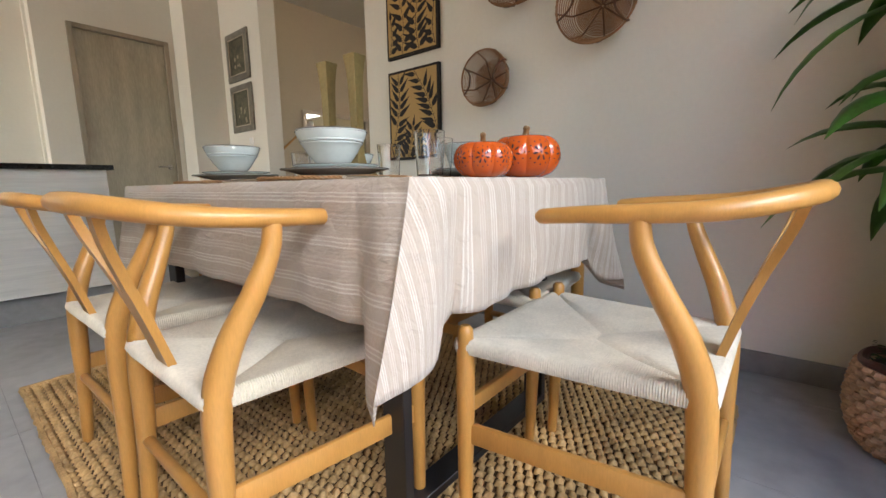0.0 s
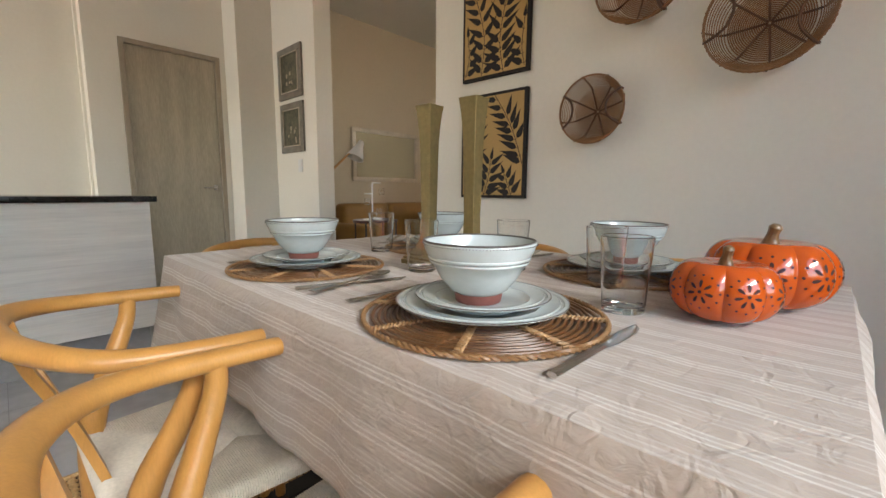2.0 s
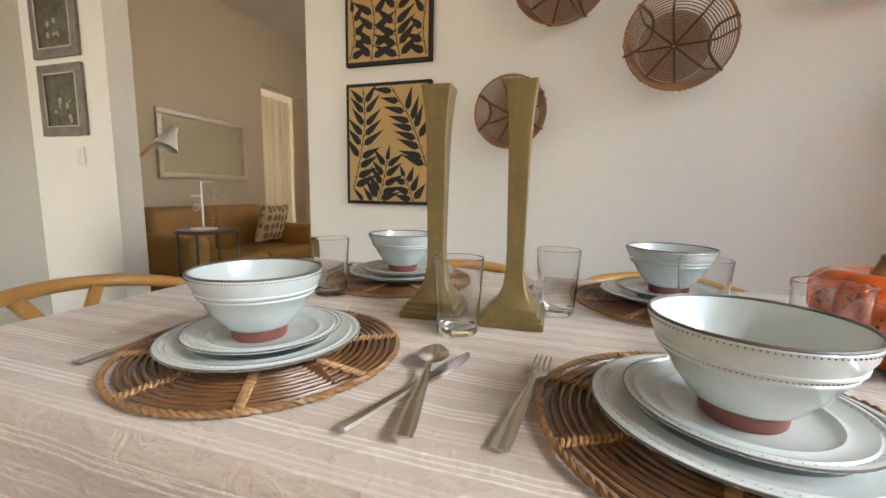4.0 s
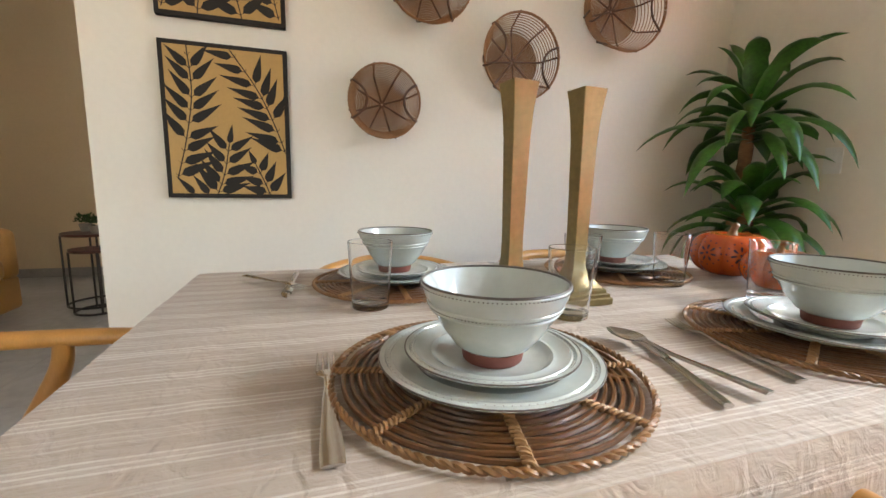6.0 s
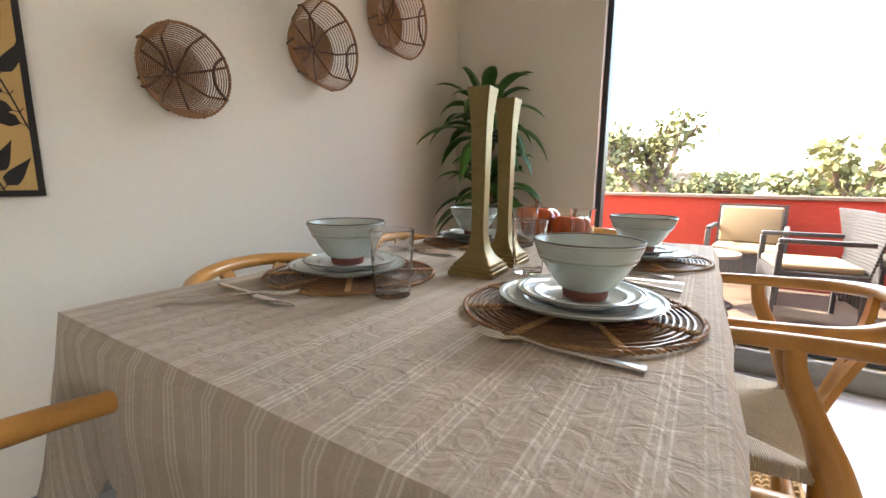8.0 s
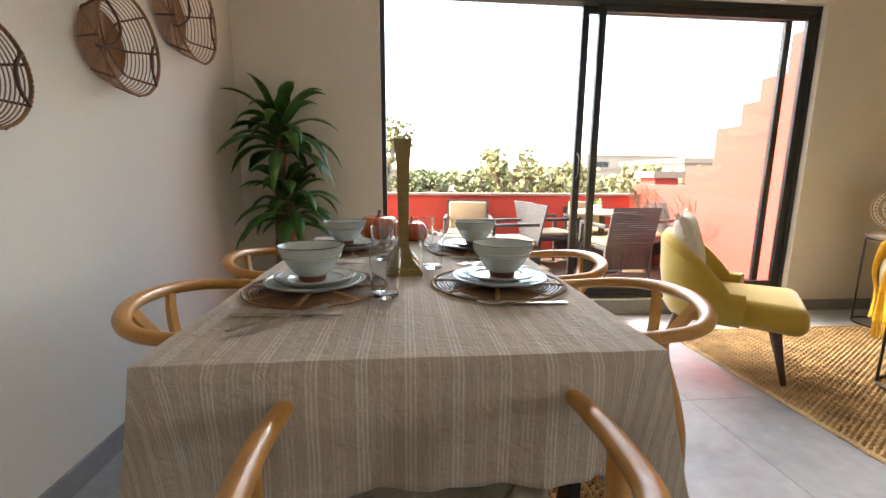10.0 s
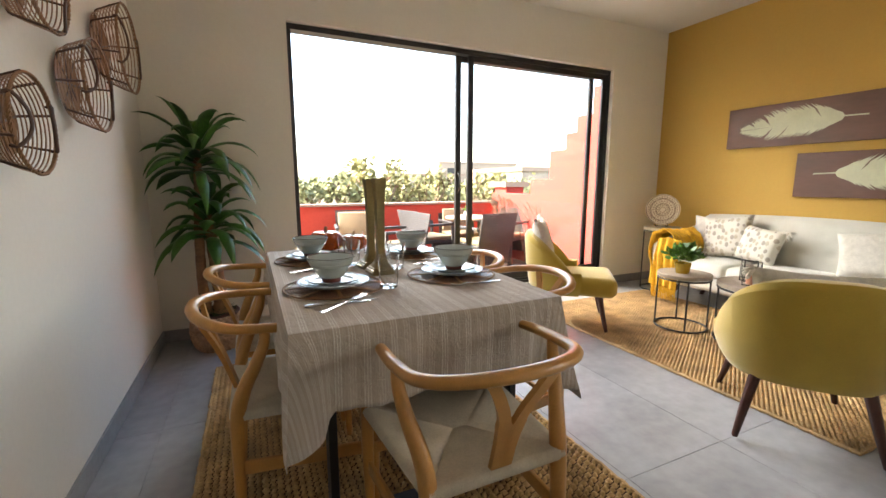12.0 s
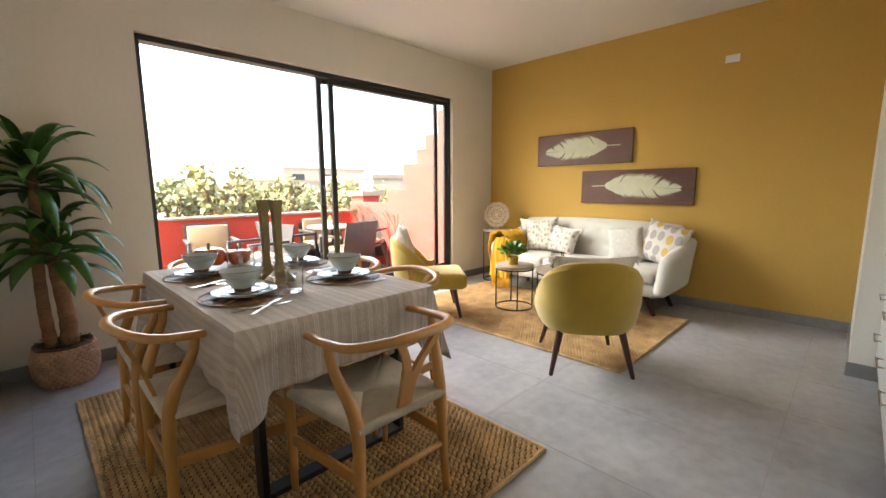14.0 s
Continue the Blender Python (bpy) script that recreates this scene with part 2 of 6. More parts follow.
def cloth_material():
    """Greige linen with groups of thin white stripes; the stripes follow the weave through the unfolded cloth's own coordinates."""
    m = bpy.data.materials.new("striped_linen")
    m.use_nodes = True
    n, l = m.node_tree.nodes, m.node_tree.links
    b = n["Principled BSDF"]
    b.inputs["Roughness"].default_value = 0.9
    b.inputs["Sheen Weight"].default_value = 0.2
    uv = n.new("ShaderNodeUVMap")
    uv.uv_map = "weave"
    sep = n.new("ShaderNodeSeparateXYZ")
    l.new(uv.outputs[0], sep.inputs[0])

    def math(op, a, v):
        k = n.new("ShaderNodeMath")
        k.operation = op
        l.new(a, k.inputs[0])
        if isinstance(v, (int, float)):
            k.inputs[1].default_value = v
        else:
            l.new(v, k.inputs[1])
        return k.outputs[0]
    # a strong group of three lines every 80 mm, a faint one between
    cell = math("PINGPONG", math("ADD", sep.outputs[0], 2.985), 0.040)
    inner = math("PINGPONG", math("ADD", sep.outputs[0], 2.985), 0.004)
    thin = math("LESS_THAN", inner, 0.0013)
    strong = math("LESS_THAN", cell, 0.0105)
    faint = math("MULTIPLY", math("GREATER_THAN", cell, 0.0295), 0.45)
    group = math("MAXIMUM", strong, faint)
    stripe = math("MULTIPLY", group, thin)
    wide = math("MULTIPLY", group, 0.22)
    ns = n.new("ShaderNodeTexNoise")
    ns.inputs["Scale"].default_value = 160
    mp = n.new("ShaderNodeMapping")
    mp.inputs["Scale"].default_value = (1, 0.15, 1)
    l.new(uv.outputs[0], mp.inputs[0])
    l.new(mp.outputs[0], ns.inputs["Vector"])
    fac = math("MULTIPLY", math("MAXIMUM", stripe, wide), math("ADD", math("MULTIPLY", ns.outputs["Fac"], 0.9), 0.35))
    mix = n.new("ShaderNodeMixRGB")
    mix.inputs[1].default_value = (0.435, 0.365, 0.305, 1)
    mix.inputs[2].default_value = (0.64, 0.60, 0.55, 1)
    l.new(fac, mix.inputs[0])
    big = n.new("ShaderNodeTexNoise")
    big.inputs["Scale"].default_value = 7
    mr = n.new("ShaderNodeMapRange")
    mr.inputs["To Min"].default_value, mr.inputs["To Max"].default_value = 0.88, 1.1
    l.new(big.outputs["Fac"], mr.inputs[0])
    hs = n.new("ShaderNodeHueSaturation")
    l.new(mr.outputs[0], hs.inputs["Value"])
    l.new(mix.outputs[0], hs.inputs["Color"])
    l.new(hs.outputs[0], b.inputs["Base Color"])
    tc = n.new("ShaderNodeTexCoord")
    wr = n.new("ShaderNodeTexNoise")
    wr.inputs["Scale"].default_value = 34
    wr.inputs["Detail"].default_value = 6
    wr.inputs["Distortion"].default_value = 1.2
    l.new(tc.outputs["Object"], wr.inputs["Vector"])
    cr = n.new("ShaderNodeTexNoise")
    cr.noise_type = "RIDGED_MULTIFRACTAL"
    cr.inputs["Scale"].default_value = 11
    cr.inputs["Detail"].default_value = 5
    cr.inputs["Distortion"].default_value = 0.6
    l.new(tc.outputs["Object"], cr.inputs["Vector"])
    hgt = math("ADD", wr.outputs["Fac"], math("MULTIPLY", ns.outputs["Fac"], 0.35))
    hgt = math("ADD", hgt, math("MULTIPLY", cr.outputs["Fac"], 0.45))
    hgt = math("ADD", hgt, math("MULTIPLY", stripe, 0.25))
    bp = n.new("ShaderNodeBump")
    bp.inputs["Strength"].default_value = 0.7
    bp.inputs["Distance"].default_value = 0.007
    l.new(hgt, bp.inputs["Height"])
    l.new(bp.outputs[0], b.inputs["Normal"])
    return m


LINEN = cloth_material()


def dotted_material(name, base, a, b2, size, rows=1.0, scatter=0.25):
    """Cotton printed with rows of soft drop shapes in two colours."""
    m = bpy.data.materials.new(name)
    m.use_nodes = True
    n, l = m.node_tree.nodes, m.node_tree.links
    b = n["Principled BSDF"]
    b.inputs["Roughness"].default_value = 0.9
    tc = n.new("ShaderNodeTexCoord")
    mp = n.new("ShaderNodeMapping")
    mp.inputs["Scale"].default_value = (1 / size, 1 / size * 0.1, 1 / size * rows)
    l.new(tc.outputs["Object"], mp.inputs[0])
    v = n.new("ShaderNodeTexVoronoi")
    v.inputs["Scale"].default_value = 1
    v.inputs["Randomness"].default_value = scatter
    l.new(mp.outputs[0], v.inputs["Vector"])
    lt = n.new("ShaderNodeMath")
    lt.operation = "LESS_THAN"
    lt.inputs[1].default_value = 0.40
    l.new(v.outputs["Distance"], lt.inputs[0])
    sp = n.new("ShaderNodeSeparateColor")
    l.new(v.outputs["Color"], sp.inputs[0])
    gt = n.new("ShaderNodeMath")
    gt.operation = "GREATER_THAN"
    gt.inputs[1].default_value = 0.5
    l.new(sp.outputs[0], gt.inputs[0])
    m1 = n.new("ShaderNodeMixRGB")
    m1.inputs[1].default_value, m1.inputs[2].default_value = (*a, 1), (*b2, 1)
    l.new(gt.outputs[0], m1.inputs[0])
    m2 = n.new("ShaderNodeMixRGB")
    m2.inputs[1].default_value = (*base, 1)
    l.new(lt.outputs[0], m2.inputs[0])
    l.new(m1.outputs[0], m2.inputs[2])
    l.new(m2.outputs[0], b.inputs["Base Color"])
    return m


CUSHION_DROPS = dotted_material("drop_print_cotton", (0.66, 0.64, 0.58), (0.62, 0.42, 0.13), (0.42, 0.38, 0.37), 0.085, 0.65)
CUSHION_GREY = dotted_material("grey_drop_print", (0.64, 0.61, 0.54), (0.36, 0.32, 0.28), (0.47, 0.42, 0.33), 0.040, 0.7, 0.6)
CUSHION_OCHRE = dotted_material("ochre_lattice_print", (0.48, 0.40, 0.28), (0.20, 0.115, 0.05), (0.22, 0.13, 0.06), 0.07, 0.75)


# ---- mesh helpers ----
def part(name, bm, mat, parent=None, label="", smooth=True, kind="", m=None):
    """Links a bmesh as one mesh object, under a thing if one is given."""
    bmesh.ops.recalc_face_normals(bm, faces=bm.faces)
    me = bpy.data.meshes.new(name)
    bm.to_mesh(me)
    bm.free()
    me.materials.append(mat)
    if smooth:
        me.polygons.foreach_set("use_smooth", [True] * len(me.polygons))
        me.set_sharp_from_angle(angle=radians(38))
    ob = new(name, me)
    if parent:
        ob.parent = parent
    if m:
        ob.matrix_basis = m
    return tagged(ob, label, kind=kind)


def thing(name, label, category, m=None, group=""):
    ob = new(name)
    ob.empty_display_size = 0.1
    if m:
        ob.matrix_basis = m
    return tagged(ob, label, category, group)


def add_box(bm, lo, hi, bevel=0.0, seg=2, m=None):
    """A box between two corners, its edges rounded."""
    t = bmesh.new()
    bmesh.ops.create_cube(t, size=1)
    for v in t.verts:
        v.co = Vector(((lo[k] + hi[k]) / 2 + v.co[k] * (hi[k] - lo[k]) for k in range(3)))
    if bevel:
        bmesh.ops.bevel(t, geom=t.edges[:], offset=bevel, segments=seg, profile=0.5, affect="EDGES")
    if m:
        t.transform(m)
    join(bm, t)
    return bm


def join(bm, t):
    idx = {}
    for v in t.verts:
        idx[v] = bm.verts.new(v.co)
    for f in t.faces:
        try:
            bm.faces.new([idx[v] for v in f.verts])
        except ValueError:
            pass
    t.free()


def box(lo, hi, bevel=0.0, seg=2, m=None):
    return add_box(bmesh.new(), lo, hi, bevel, seg, m)


def catmull(pts, n):
    """n points a span on a smooth line through the given ones (each of any length)."""
    p = [np.array(q, float) for q in pts]
    p = [2 * p[0] - p[1]] + p + [2 * p[-1] - p[-2]]
    out = []
    for i in range(1, len(p) - 2):
        for k in range(n):
            t = k / n
            a, b, c, d = p[i - 1], p[i], p[i + 1], p[i + 2]
            out.append(0.5 * ((2 * b) + (-a + c) * t + (2 * a - 5 * b + 4 * c - d) * t * t + (-a + 3 * b - 3 * c + d) * t ** 3))
    out.append(p[-2])
    return out


def tube(bm, pts, r, seg=8, closed=False, flat=1.0, caps=True):
    """A tube along points (x, y, z[, radius factor]); flat squashes it across."""
    P = [Vector(q[:3]) for q in pts]
    R = [(q[3] if len(q) > 3 else 1.0) * r for q in pts]
    n = len(P)
    rings = []
    side = None
    for i in range(n):
        if closed:
            d = P[(i + 1) % n] - P[i - 1]
        else:
            d = P[min(i + 1, n - 1)] - P[max(i - 1, 0)]
        d.normalize()
        if side is None:
            side = d.orthogonal().normalized()
            if abs(d.z) < 0.9:
                side = Vector((0, 0, 1)).cross(d).normalized()
        side = (side - d * side.dot(d)).normalized()
        up = d.cross(side)
        rings.append([bm.verts.new(P[i] + (side * math.cos(a) + up * math.sin(a) * flat) * R[i])
                      for a in (2 * math.pi * k / seg for k in range(seg))])
    for i in range(n if closed else n - 1):
        a, b = rings[i], rings[(i + 1) % n]
        for k in range(seg):
            bm.faces.new((a[k], a[(k + 1) % seg], b[(k + 1) % seg], b[k]))
    if caps and not closed:
        for ring, s in ((rings[0], -1), (rings[-1], 1)):
            c = sum((v.co for v in ring), Vector()) / seg
            q = P[0] - P[1] if s < 0 else P[-1] - P[-2]
            rad = R[0] if s < 0 else R[-1]
            tip = [bm.verts.new(c + (v.co - c) * 0.6 + q.normalized() * rad * 0.5) for v in ring]
            for k in range(seg):
                bm.faces.new((ring[k], ring[(k + 1) % seg], tip[(k + 1) % seg], tip[k]))
            bm.faces.new(tip)
    return bm


def lathe(bm, prof, seg=32, wobble=0.0, centre=(0, 0, 0), lobes=0, depth=0.0):
    """Turns a profile of (radius, height) about z; open ends at radius 0 are closed."""
    rings = []
    cx, cy, cz = centre
    for j, (r, z) in enumerate(prof):
        ring = []
        for k in range(seg):
            a = 2 * math.pi * k / seg
            rr = r * (1 + wobble * noise.noise(Vector((math.cos(a) * 1.3, math.sin(a) * 1.3, j * 0.4))))
            if lobes:
                rr *= 1 - depth * (1 - abs(math.sin(a * lobes / 2)) ** 0.7)
            ring.append(bm.verts.new((cx + rr * math.cos(a), cy + rr * math.sin(a), cz + z)))
        rings.append(ring)
    for a, b in zip(rings, rings[1:]):
        for k in range(seg):
            bm.faces.new((a[k], a[(k + 1) % seg], b[(k + 1) % seg], b[k]))
    if prof[0][0] > 1e-4:
        bm.faces.new(rings[0][::-1])
    if prof[-1][0] > 1e-4:
        bm.faces.new(rings[-1])
    return bm


def solid(bm, pts, thick, axis=2):
    """A flat outline of (a, b) pushed to a thickness along an axis; a and b run on the two other axes in order."""
    def at(a, b, c):
        return [(c, a, b), (a, c, b), (a, b, c)][axis]
    lo = [bm.verts.new(at(a, b, thick[0])) for a, b in pts]
    hi = [bm.verts.new(at(a, b, thick[1])) for a, b in pts]
    n = len(pts)
    bm.faces.new(lo[::-1])
    bm.faces.new(hi)
    for k in range(n):
        bm.faces.new((lo[k], lo[(k + 1) % n], hi[(k + 1) % n], hi[k]))
    return bm


# ---- the rooms ----
H = 2.92
WY = 2.90          # inner face of the window wall
XR = 5.22          # mustard wall


def structure(name, bm, mat, label, smooth=False):
    ob = part(name, bm, mat, None, label, smooth)
    ob["kind"] = "structure"
    return ob


def wall(name, boxes, mat, label):
    bm = bmesh.new()
    for lo, hi in boxes:
        add_box(bm, lo, hi)
    return structure(name, bm, mat, label)


slab = wall("floor", [((-3.6, -5.2, -0.12), (XR + 0.2, 3.15, -0.004))], GROUT, "grey cement-look tiled floor of the dining and living room")
wall("ceiling", [((-3.6, -5.2, H), (XR + 0.2, 3.15, H + 0.15))], CEILING, "plain pale plastered ceiling")
wall("wall_west", [((-0.16, -0.094, 0), (0, WY, H))], WHITE_WALL, "cream painted wall hung with baskets and leaf prints")
OX0, OX1, OZ0, OZ1 = 1.00, 4.40, 0.13, 2.43
wall("wall_north", [((-0.16, WY, 0), (OX0, WY + 0.17, H)), ((OX1, WY, 0), (XR + 0.2, WY + 0.17, H)),
                    ((OX0, WY, OZ1), (OX1, WY + 0.17, H)), ((OX0, WY, 0), (OX1, WY + 0.17, OZ0 - 0.005))], WHITE_WALL,
     "cream painted wall around the wide sliding terrace door")
wall("wall_east", [((XR, -1.20, 0), (XR + 0.2, WY, H))], YELLOW_WALL, "mustard yellow painted wall behind the pale sofa")
wall("wall_kitchen_pier", [((4.09, -1.22, 0), (XR + 0.2, -1.05, H))], WHITE_WALL, "white painted stub wall at the end of the kitchen counter")
wall("wall_door", [((1.16, -2.75, 0), (1.38, -2.6, H)), ((0.30, -2.75, 0), (0.385, -2.6, H)),
                   ((0.385, -2.75, 2.235), (1.16, -2.6, H)), ((1.38, -2.95, 0), (XR + 0.2, -2.8, H)), ((1.38, -2.8, 0), (1.40, -2.75, H))],
     WHITE_WALL, "cream painted kitchen wall with a wooden door")
wall("wall_pier", [((0.0, -2.75, 0), (0.335, -2.30, H)), ((-0.16, -2.75, 0), (0.0, -1.53, H))],
     WHITE_WALL, "white pier wall with two small framed pictures")
wall("wall_hall_south", [((-2.26, -2.55, 0), (-0.16, -2.37, H)), ((-3.05, -2.55, 2.25), (-2.26, -2.37, H)), ((-3.5, -2.55, 0), (-3.05, -2.37, H))],
     HALL_WALL, "hall wall with a mirror above the tan sofa and a doorway")
# the high opening is an unseen addition that lets fill light into the hall
wall("wall_hall_west", [((-3.6, -5.2, 0), (-3.45, 0.4, H)), ((-3.6, 2.6, 0), (-3.45, 3.15, H)), ((-3.6, 0.4, 0), (-3.45, 2.6, 2.3)), ((-3.6, 0.4, 2.8), (-3.45, 2.6, H))], HALL_WALL, "taupe painted far wall of the hall")
wall("wall_hall_north", [((-3.45, 2.9, 0), (-0.16, 3.07, H))], WHITE_WALL, "cream painted end wall of the hall")
# the east opening is an unseen addition that lets fill light into the kitchen
wall("wall_back", [((-3.6, -5.2, 0), (XR + 0.2, -5.05, H)), ((XR + 0.2, -5.2, 0), (XR + 0.35, -2.6, H)), ((XR + 0.2, -1.4, 0), (XR + 0.35, -1.05, H)), ((XR + 0.2, -2.6, 0), (XR + 0.35, -1.4, 0.9)), ((XR + 0.2, -2.6, 2.3), (XR + 0.35, -1.4, H))], WHITE_WALL, "plain wall that closes the kitchen")


# skirting of grey cement, 90 mm high
def skirting(runs):
    for (x0, y0), (x1, y1), side in runs:
        lo = (min(x0, x1), min(y0, y1), 0)
        hi = (max(x0, x1), max(y0, y1), 0.095)
        structure("baseboard", box(lo, hi, 0.002, 1), CONCRETE, "grey cement skirting along the foot of the wall")


skirting([((0, -0.106), (0.012, WY - 0.012), 0), ((0, WY - 0.012), (OX0, WY), 0), ((OX1, WY - 0.012), (XR - 0.012, WY), 0),
          ((XR - 0.012, -1.05), (XR, WY), 0), ((4.078, -1.22), (4.09, -1.038), 0), ((4.09, -1.05), (XR - 0.012, -1.038), 0),
          ((0, -2.3), (0.335, -2.288), 0), ((0, -2.288), (0.012, -1.518), 0), ((-0.16, -1.53), (0, -1.518), 0),
          ((-0.16, -0.106), (0, -0.094), 0), ((-3.45, -2.37), (-3.438, 2.9), 0), ((-3.05, -2.37), (-3.438, -2.358), 0), ((-2.26, -2.37), (-0.16, -2.358), 0)])


# ---- sliding terrace door ----
def sliding_door():
    w = new("window_1")
    tagged(w, "black aluminium sliding terrace door, partly open, in a raised sill", kind="structure")
    y0, y1 = WY + 0.045, WY + 0.155
    f = bmesh.new()
    add_box(f, (OX0, y0, OZ1 - 0.045), (OX1, y1, OZ1 - 0.002), 0.002, 1)
    add_box(f, (OX0 + 0.002, y0, OZ0 + 0.05), (OX0 + 0.035, y1, OZ1 - 0.045), 0.002, 1)
    add_box(f, (OX1 - 0.035, y0, OZ0 + 0.05), (OX1 - 0.002, y1, OZ1 - 0.045), 0.002, 1)
    part("window_frame", f, BLACK_METAL, w)
    t = bmesh.new()
    add_box(t, (OX0, y0 - 0.02, OZ0), (OX1, y1, OZ0 + 0.03), 0.002, 1)
    for y in (y0, y0 + 0.05, y1 - 0.012):
        add_box(t, (OX0 + 0.04, y, OZ0 + 0.03), (OX1 - 0.04, y + 0.012, OZ0 + 0.055), 0.001, 1)
    part("track", t, BLACK_METAL, w, "black double floor track")
    mid = 2.575
    for k, (xa, xb, yy) in enumerate(((2.62, 4.36, y0 + 0.014), (2.51, 4.22, y0 + 0.062))):
        b = bmesh.new()
        s = 0.055
        add_box(b, (xa, yy, OZ0 + 0.055), (xa + s, yy + 0.036, OZ1 - 0.05), 0.002, 1)
        add_box(b, (xb - s, yy, OZ0 + 0.055), (xb, yy + 0.036, OZ1 - 0.05), 0.002, 1)
        add_box(b, (xa + s, yy, OZ1 - 0.10), (xb - s, yy + 0.036, OZ1 - 0.05), 0.002, 1)
        add_box(b, (xa + s, yy, OZ0 + 0.055), (xb - s, yy + 0.036, OZ0 + 0.12), 0.002, 1)
        leaf = part("sash", b, BLACK_METAL, w)
        g = part("pane", box((xa + s - 0.004, yy + 0.014, OZ0 + 0.11), (xb - s + 0.004, yy + 0.020, OZ1 - 0.09)), PANE, leaf, "clear glass pane", False)
        g.visible_shadow = False
        if k == 1:
            h = bmesh.new()
            tube(h, catmull([(xa + 0.02, yy - 0.002, 1.10), (xa + 0.02, yy - 0.045, 1.14), (xa + 0.02, yy - 0.05, 1.20), (xa + 0.02, yy - 0.045, 1.26), (xa + 0.02, yy - 0.002, 1.30)], 5), 0.007, 8)
            part("handle", h, BLACK_METAL, leaf, "black bow pull handle")


sliding_door()
structure("window_sill", box((OX0, WY - 0.02, 0.0), (OX1, WY - 0.004, OZ0 - 0.004), 0.003, 1), CONCRETE, "grey cement step below the terrace door")

# ---- dining rug ----


def rug(name, x0, y0, x1, y1, label, rows, tight=1.0, backing=None):
    """Braided jute: ropes laid side by side, with knots along each."""
    t = thing(name, label, "rug")
    rnd = random.Random(5)
    # by default the backing's dark colour paints the shade between the knots
    part("backing", box((x0 + 0.006, y0 + 0.006, 0.001), (x1 - 0.006, y1 - 0.006, 0.006)), backing or JUTE_GAP_SHADE, t)
    bm = bmesh.new()
    n = int((x1 - x0) / rows)
    step = (x1 - x0) / n
    vs, fs = [], []
    for i in range(n):
        xc = x0 + (i + 0.5) * step
        m = int((y1 - y0) / (step * 1.15))
        dy = (y1 - y0) / m
        for j in range(m):
            yc = y0 + (j + 0.5) * dy + (0.5 * dy if i % 2 else 0) * 0.9
            if yc + dy * 0.4 > y1 + 0.01:
                continue
            a, b2 = step * 0.47 * tight, dy * 0.50 * tight
            h = 0.018 + rnd.uniform(-0.004, 0.004)
            k = len(vs)
            sk = step * 0.18 * (1 if i % 2 else -1)
            j1, j2 = rnd.uniform(-.002, .002), rnd.uniform(-.002, .002)
            vs += [(xc - a + sk, yc - b2, 0.005), (xc + a + sk, yc - b2 * .6, 0.005), (xc + a - sk, yc + b2, 0.005), (xc - a - sk, yc + b2 * .6, 0.005),
                   (xc - a * .45 + j1, yc - b2 * .45, h), (xc + a * .45, yc - b2 * .3 + j2, h), (xc + a * .45 + j2, yc + b2 * .45, h), (xc - a * .45, yc + b2 * .3, h)]
            fs += [(k + 4, k + 5, k + 6, k + 7), (k, k + 1, k + 5, k + 4), (k + 1, k + 2, k + 6, k + 5), (k + 2, k + 3, k + 7, k + 6), (k + 3, k, k + 4, k + 7)]
    me = bpy.data.meshes.new("braid")
    me.from_pydata(vs, [], fs)
    me.materials.append(JUTE)
    me.polygons.foreach_set("use_smooth", [True] * len(me.polygons))
    ob = new("braid", me)
    ob.parent = t
    tagged(ob, "knotted jute strands", kind="stuff")
    bd = bmesh.new()
    pts = []
    for (a, b2), (c, d) in zip(((x0, y0), (x1, y0), (x1, y1), (x0, y1)), ((x1, y0), (x1, y1), (x0, y1), (x0, y0))):
        k = int(math.hypot(c - a, d - b2) / 0.03)
        for i in range(k):
            pts.append((a + (c - a) * i / k + rnd.uniform(-.003, .003), b2 + (d - b2) * i / k + rnd.uniform(-.003, .003), 0.010, 1 + 0.25 * (i % 2)))
    tube(bd, pts, 0.009, 6, closed=True)
    part("edging", bd, JUTE, t)
    return t


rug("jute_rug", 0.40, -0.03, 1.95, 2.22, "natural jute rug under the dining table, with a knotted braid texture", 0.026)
rug("jute_rug", 3.05, 0.05, 4.62, 2.47, "natural jute rug with a thin edge in the sitting area", 0.022, 1.12, JUTE)

# ---- dining table ----
TX0, TX1, TY0, TY1, TZ = 0.738, 1.622, 0.405, 1.838, 0.806


def dining_table():
    t = thing("dining_table", "dining table on black steel loop legs, covered by linen cloth", "table")
    part("tabletop", box((TX0 + 0.006, TY0 + 0.006, TZ - 0.04), (TX1 - 0.006, TY1 - 0.006, TZ - 0.003), 0.004, 2), WALNUT, t, "dark wooden tabletop")
    for y, xa, xb in ((TY0 + 0.17, TX0 + 0.11, TX1 - 0.05), (TY1 - 0.235, TX0 + 0.03, TX1 - 0.135)):
        b = bmesh.new()
        w = 0.07
        add_box(b, (xa, y, 0.018), (xb, y + w, 0.043), 0.002, 1)
        add_box(b, (xa, y, 0.043), (xa + 0.028, y + w, TZ - 0.042), 0.002, 1)
        add_box(b, (xb - 0.028, y, 0.043), (xb, y + w, TZ - 0.042), 0.002, 1)
        part("leg", b, BLACK_METAL, t, "black flat steel loop leg")
    return t


dining_table()


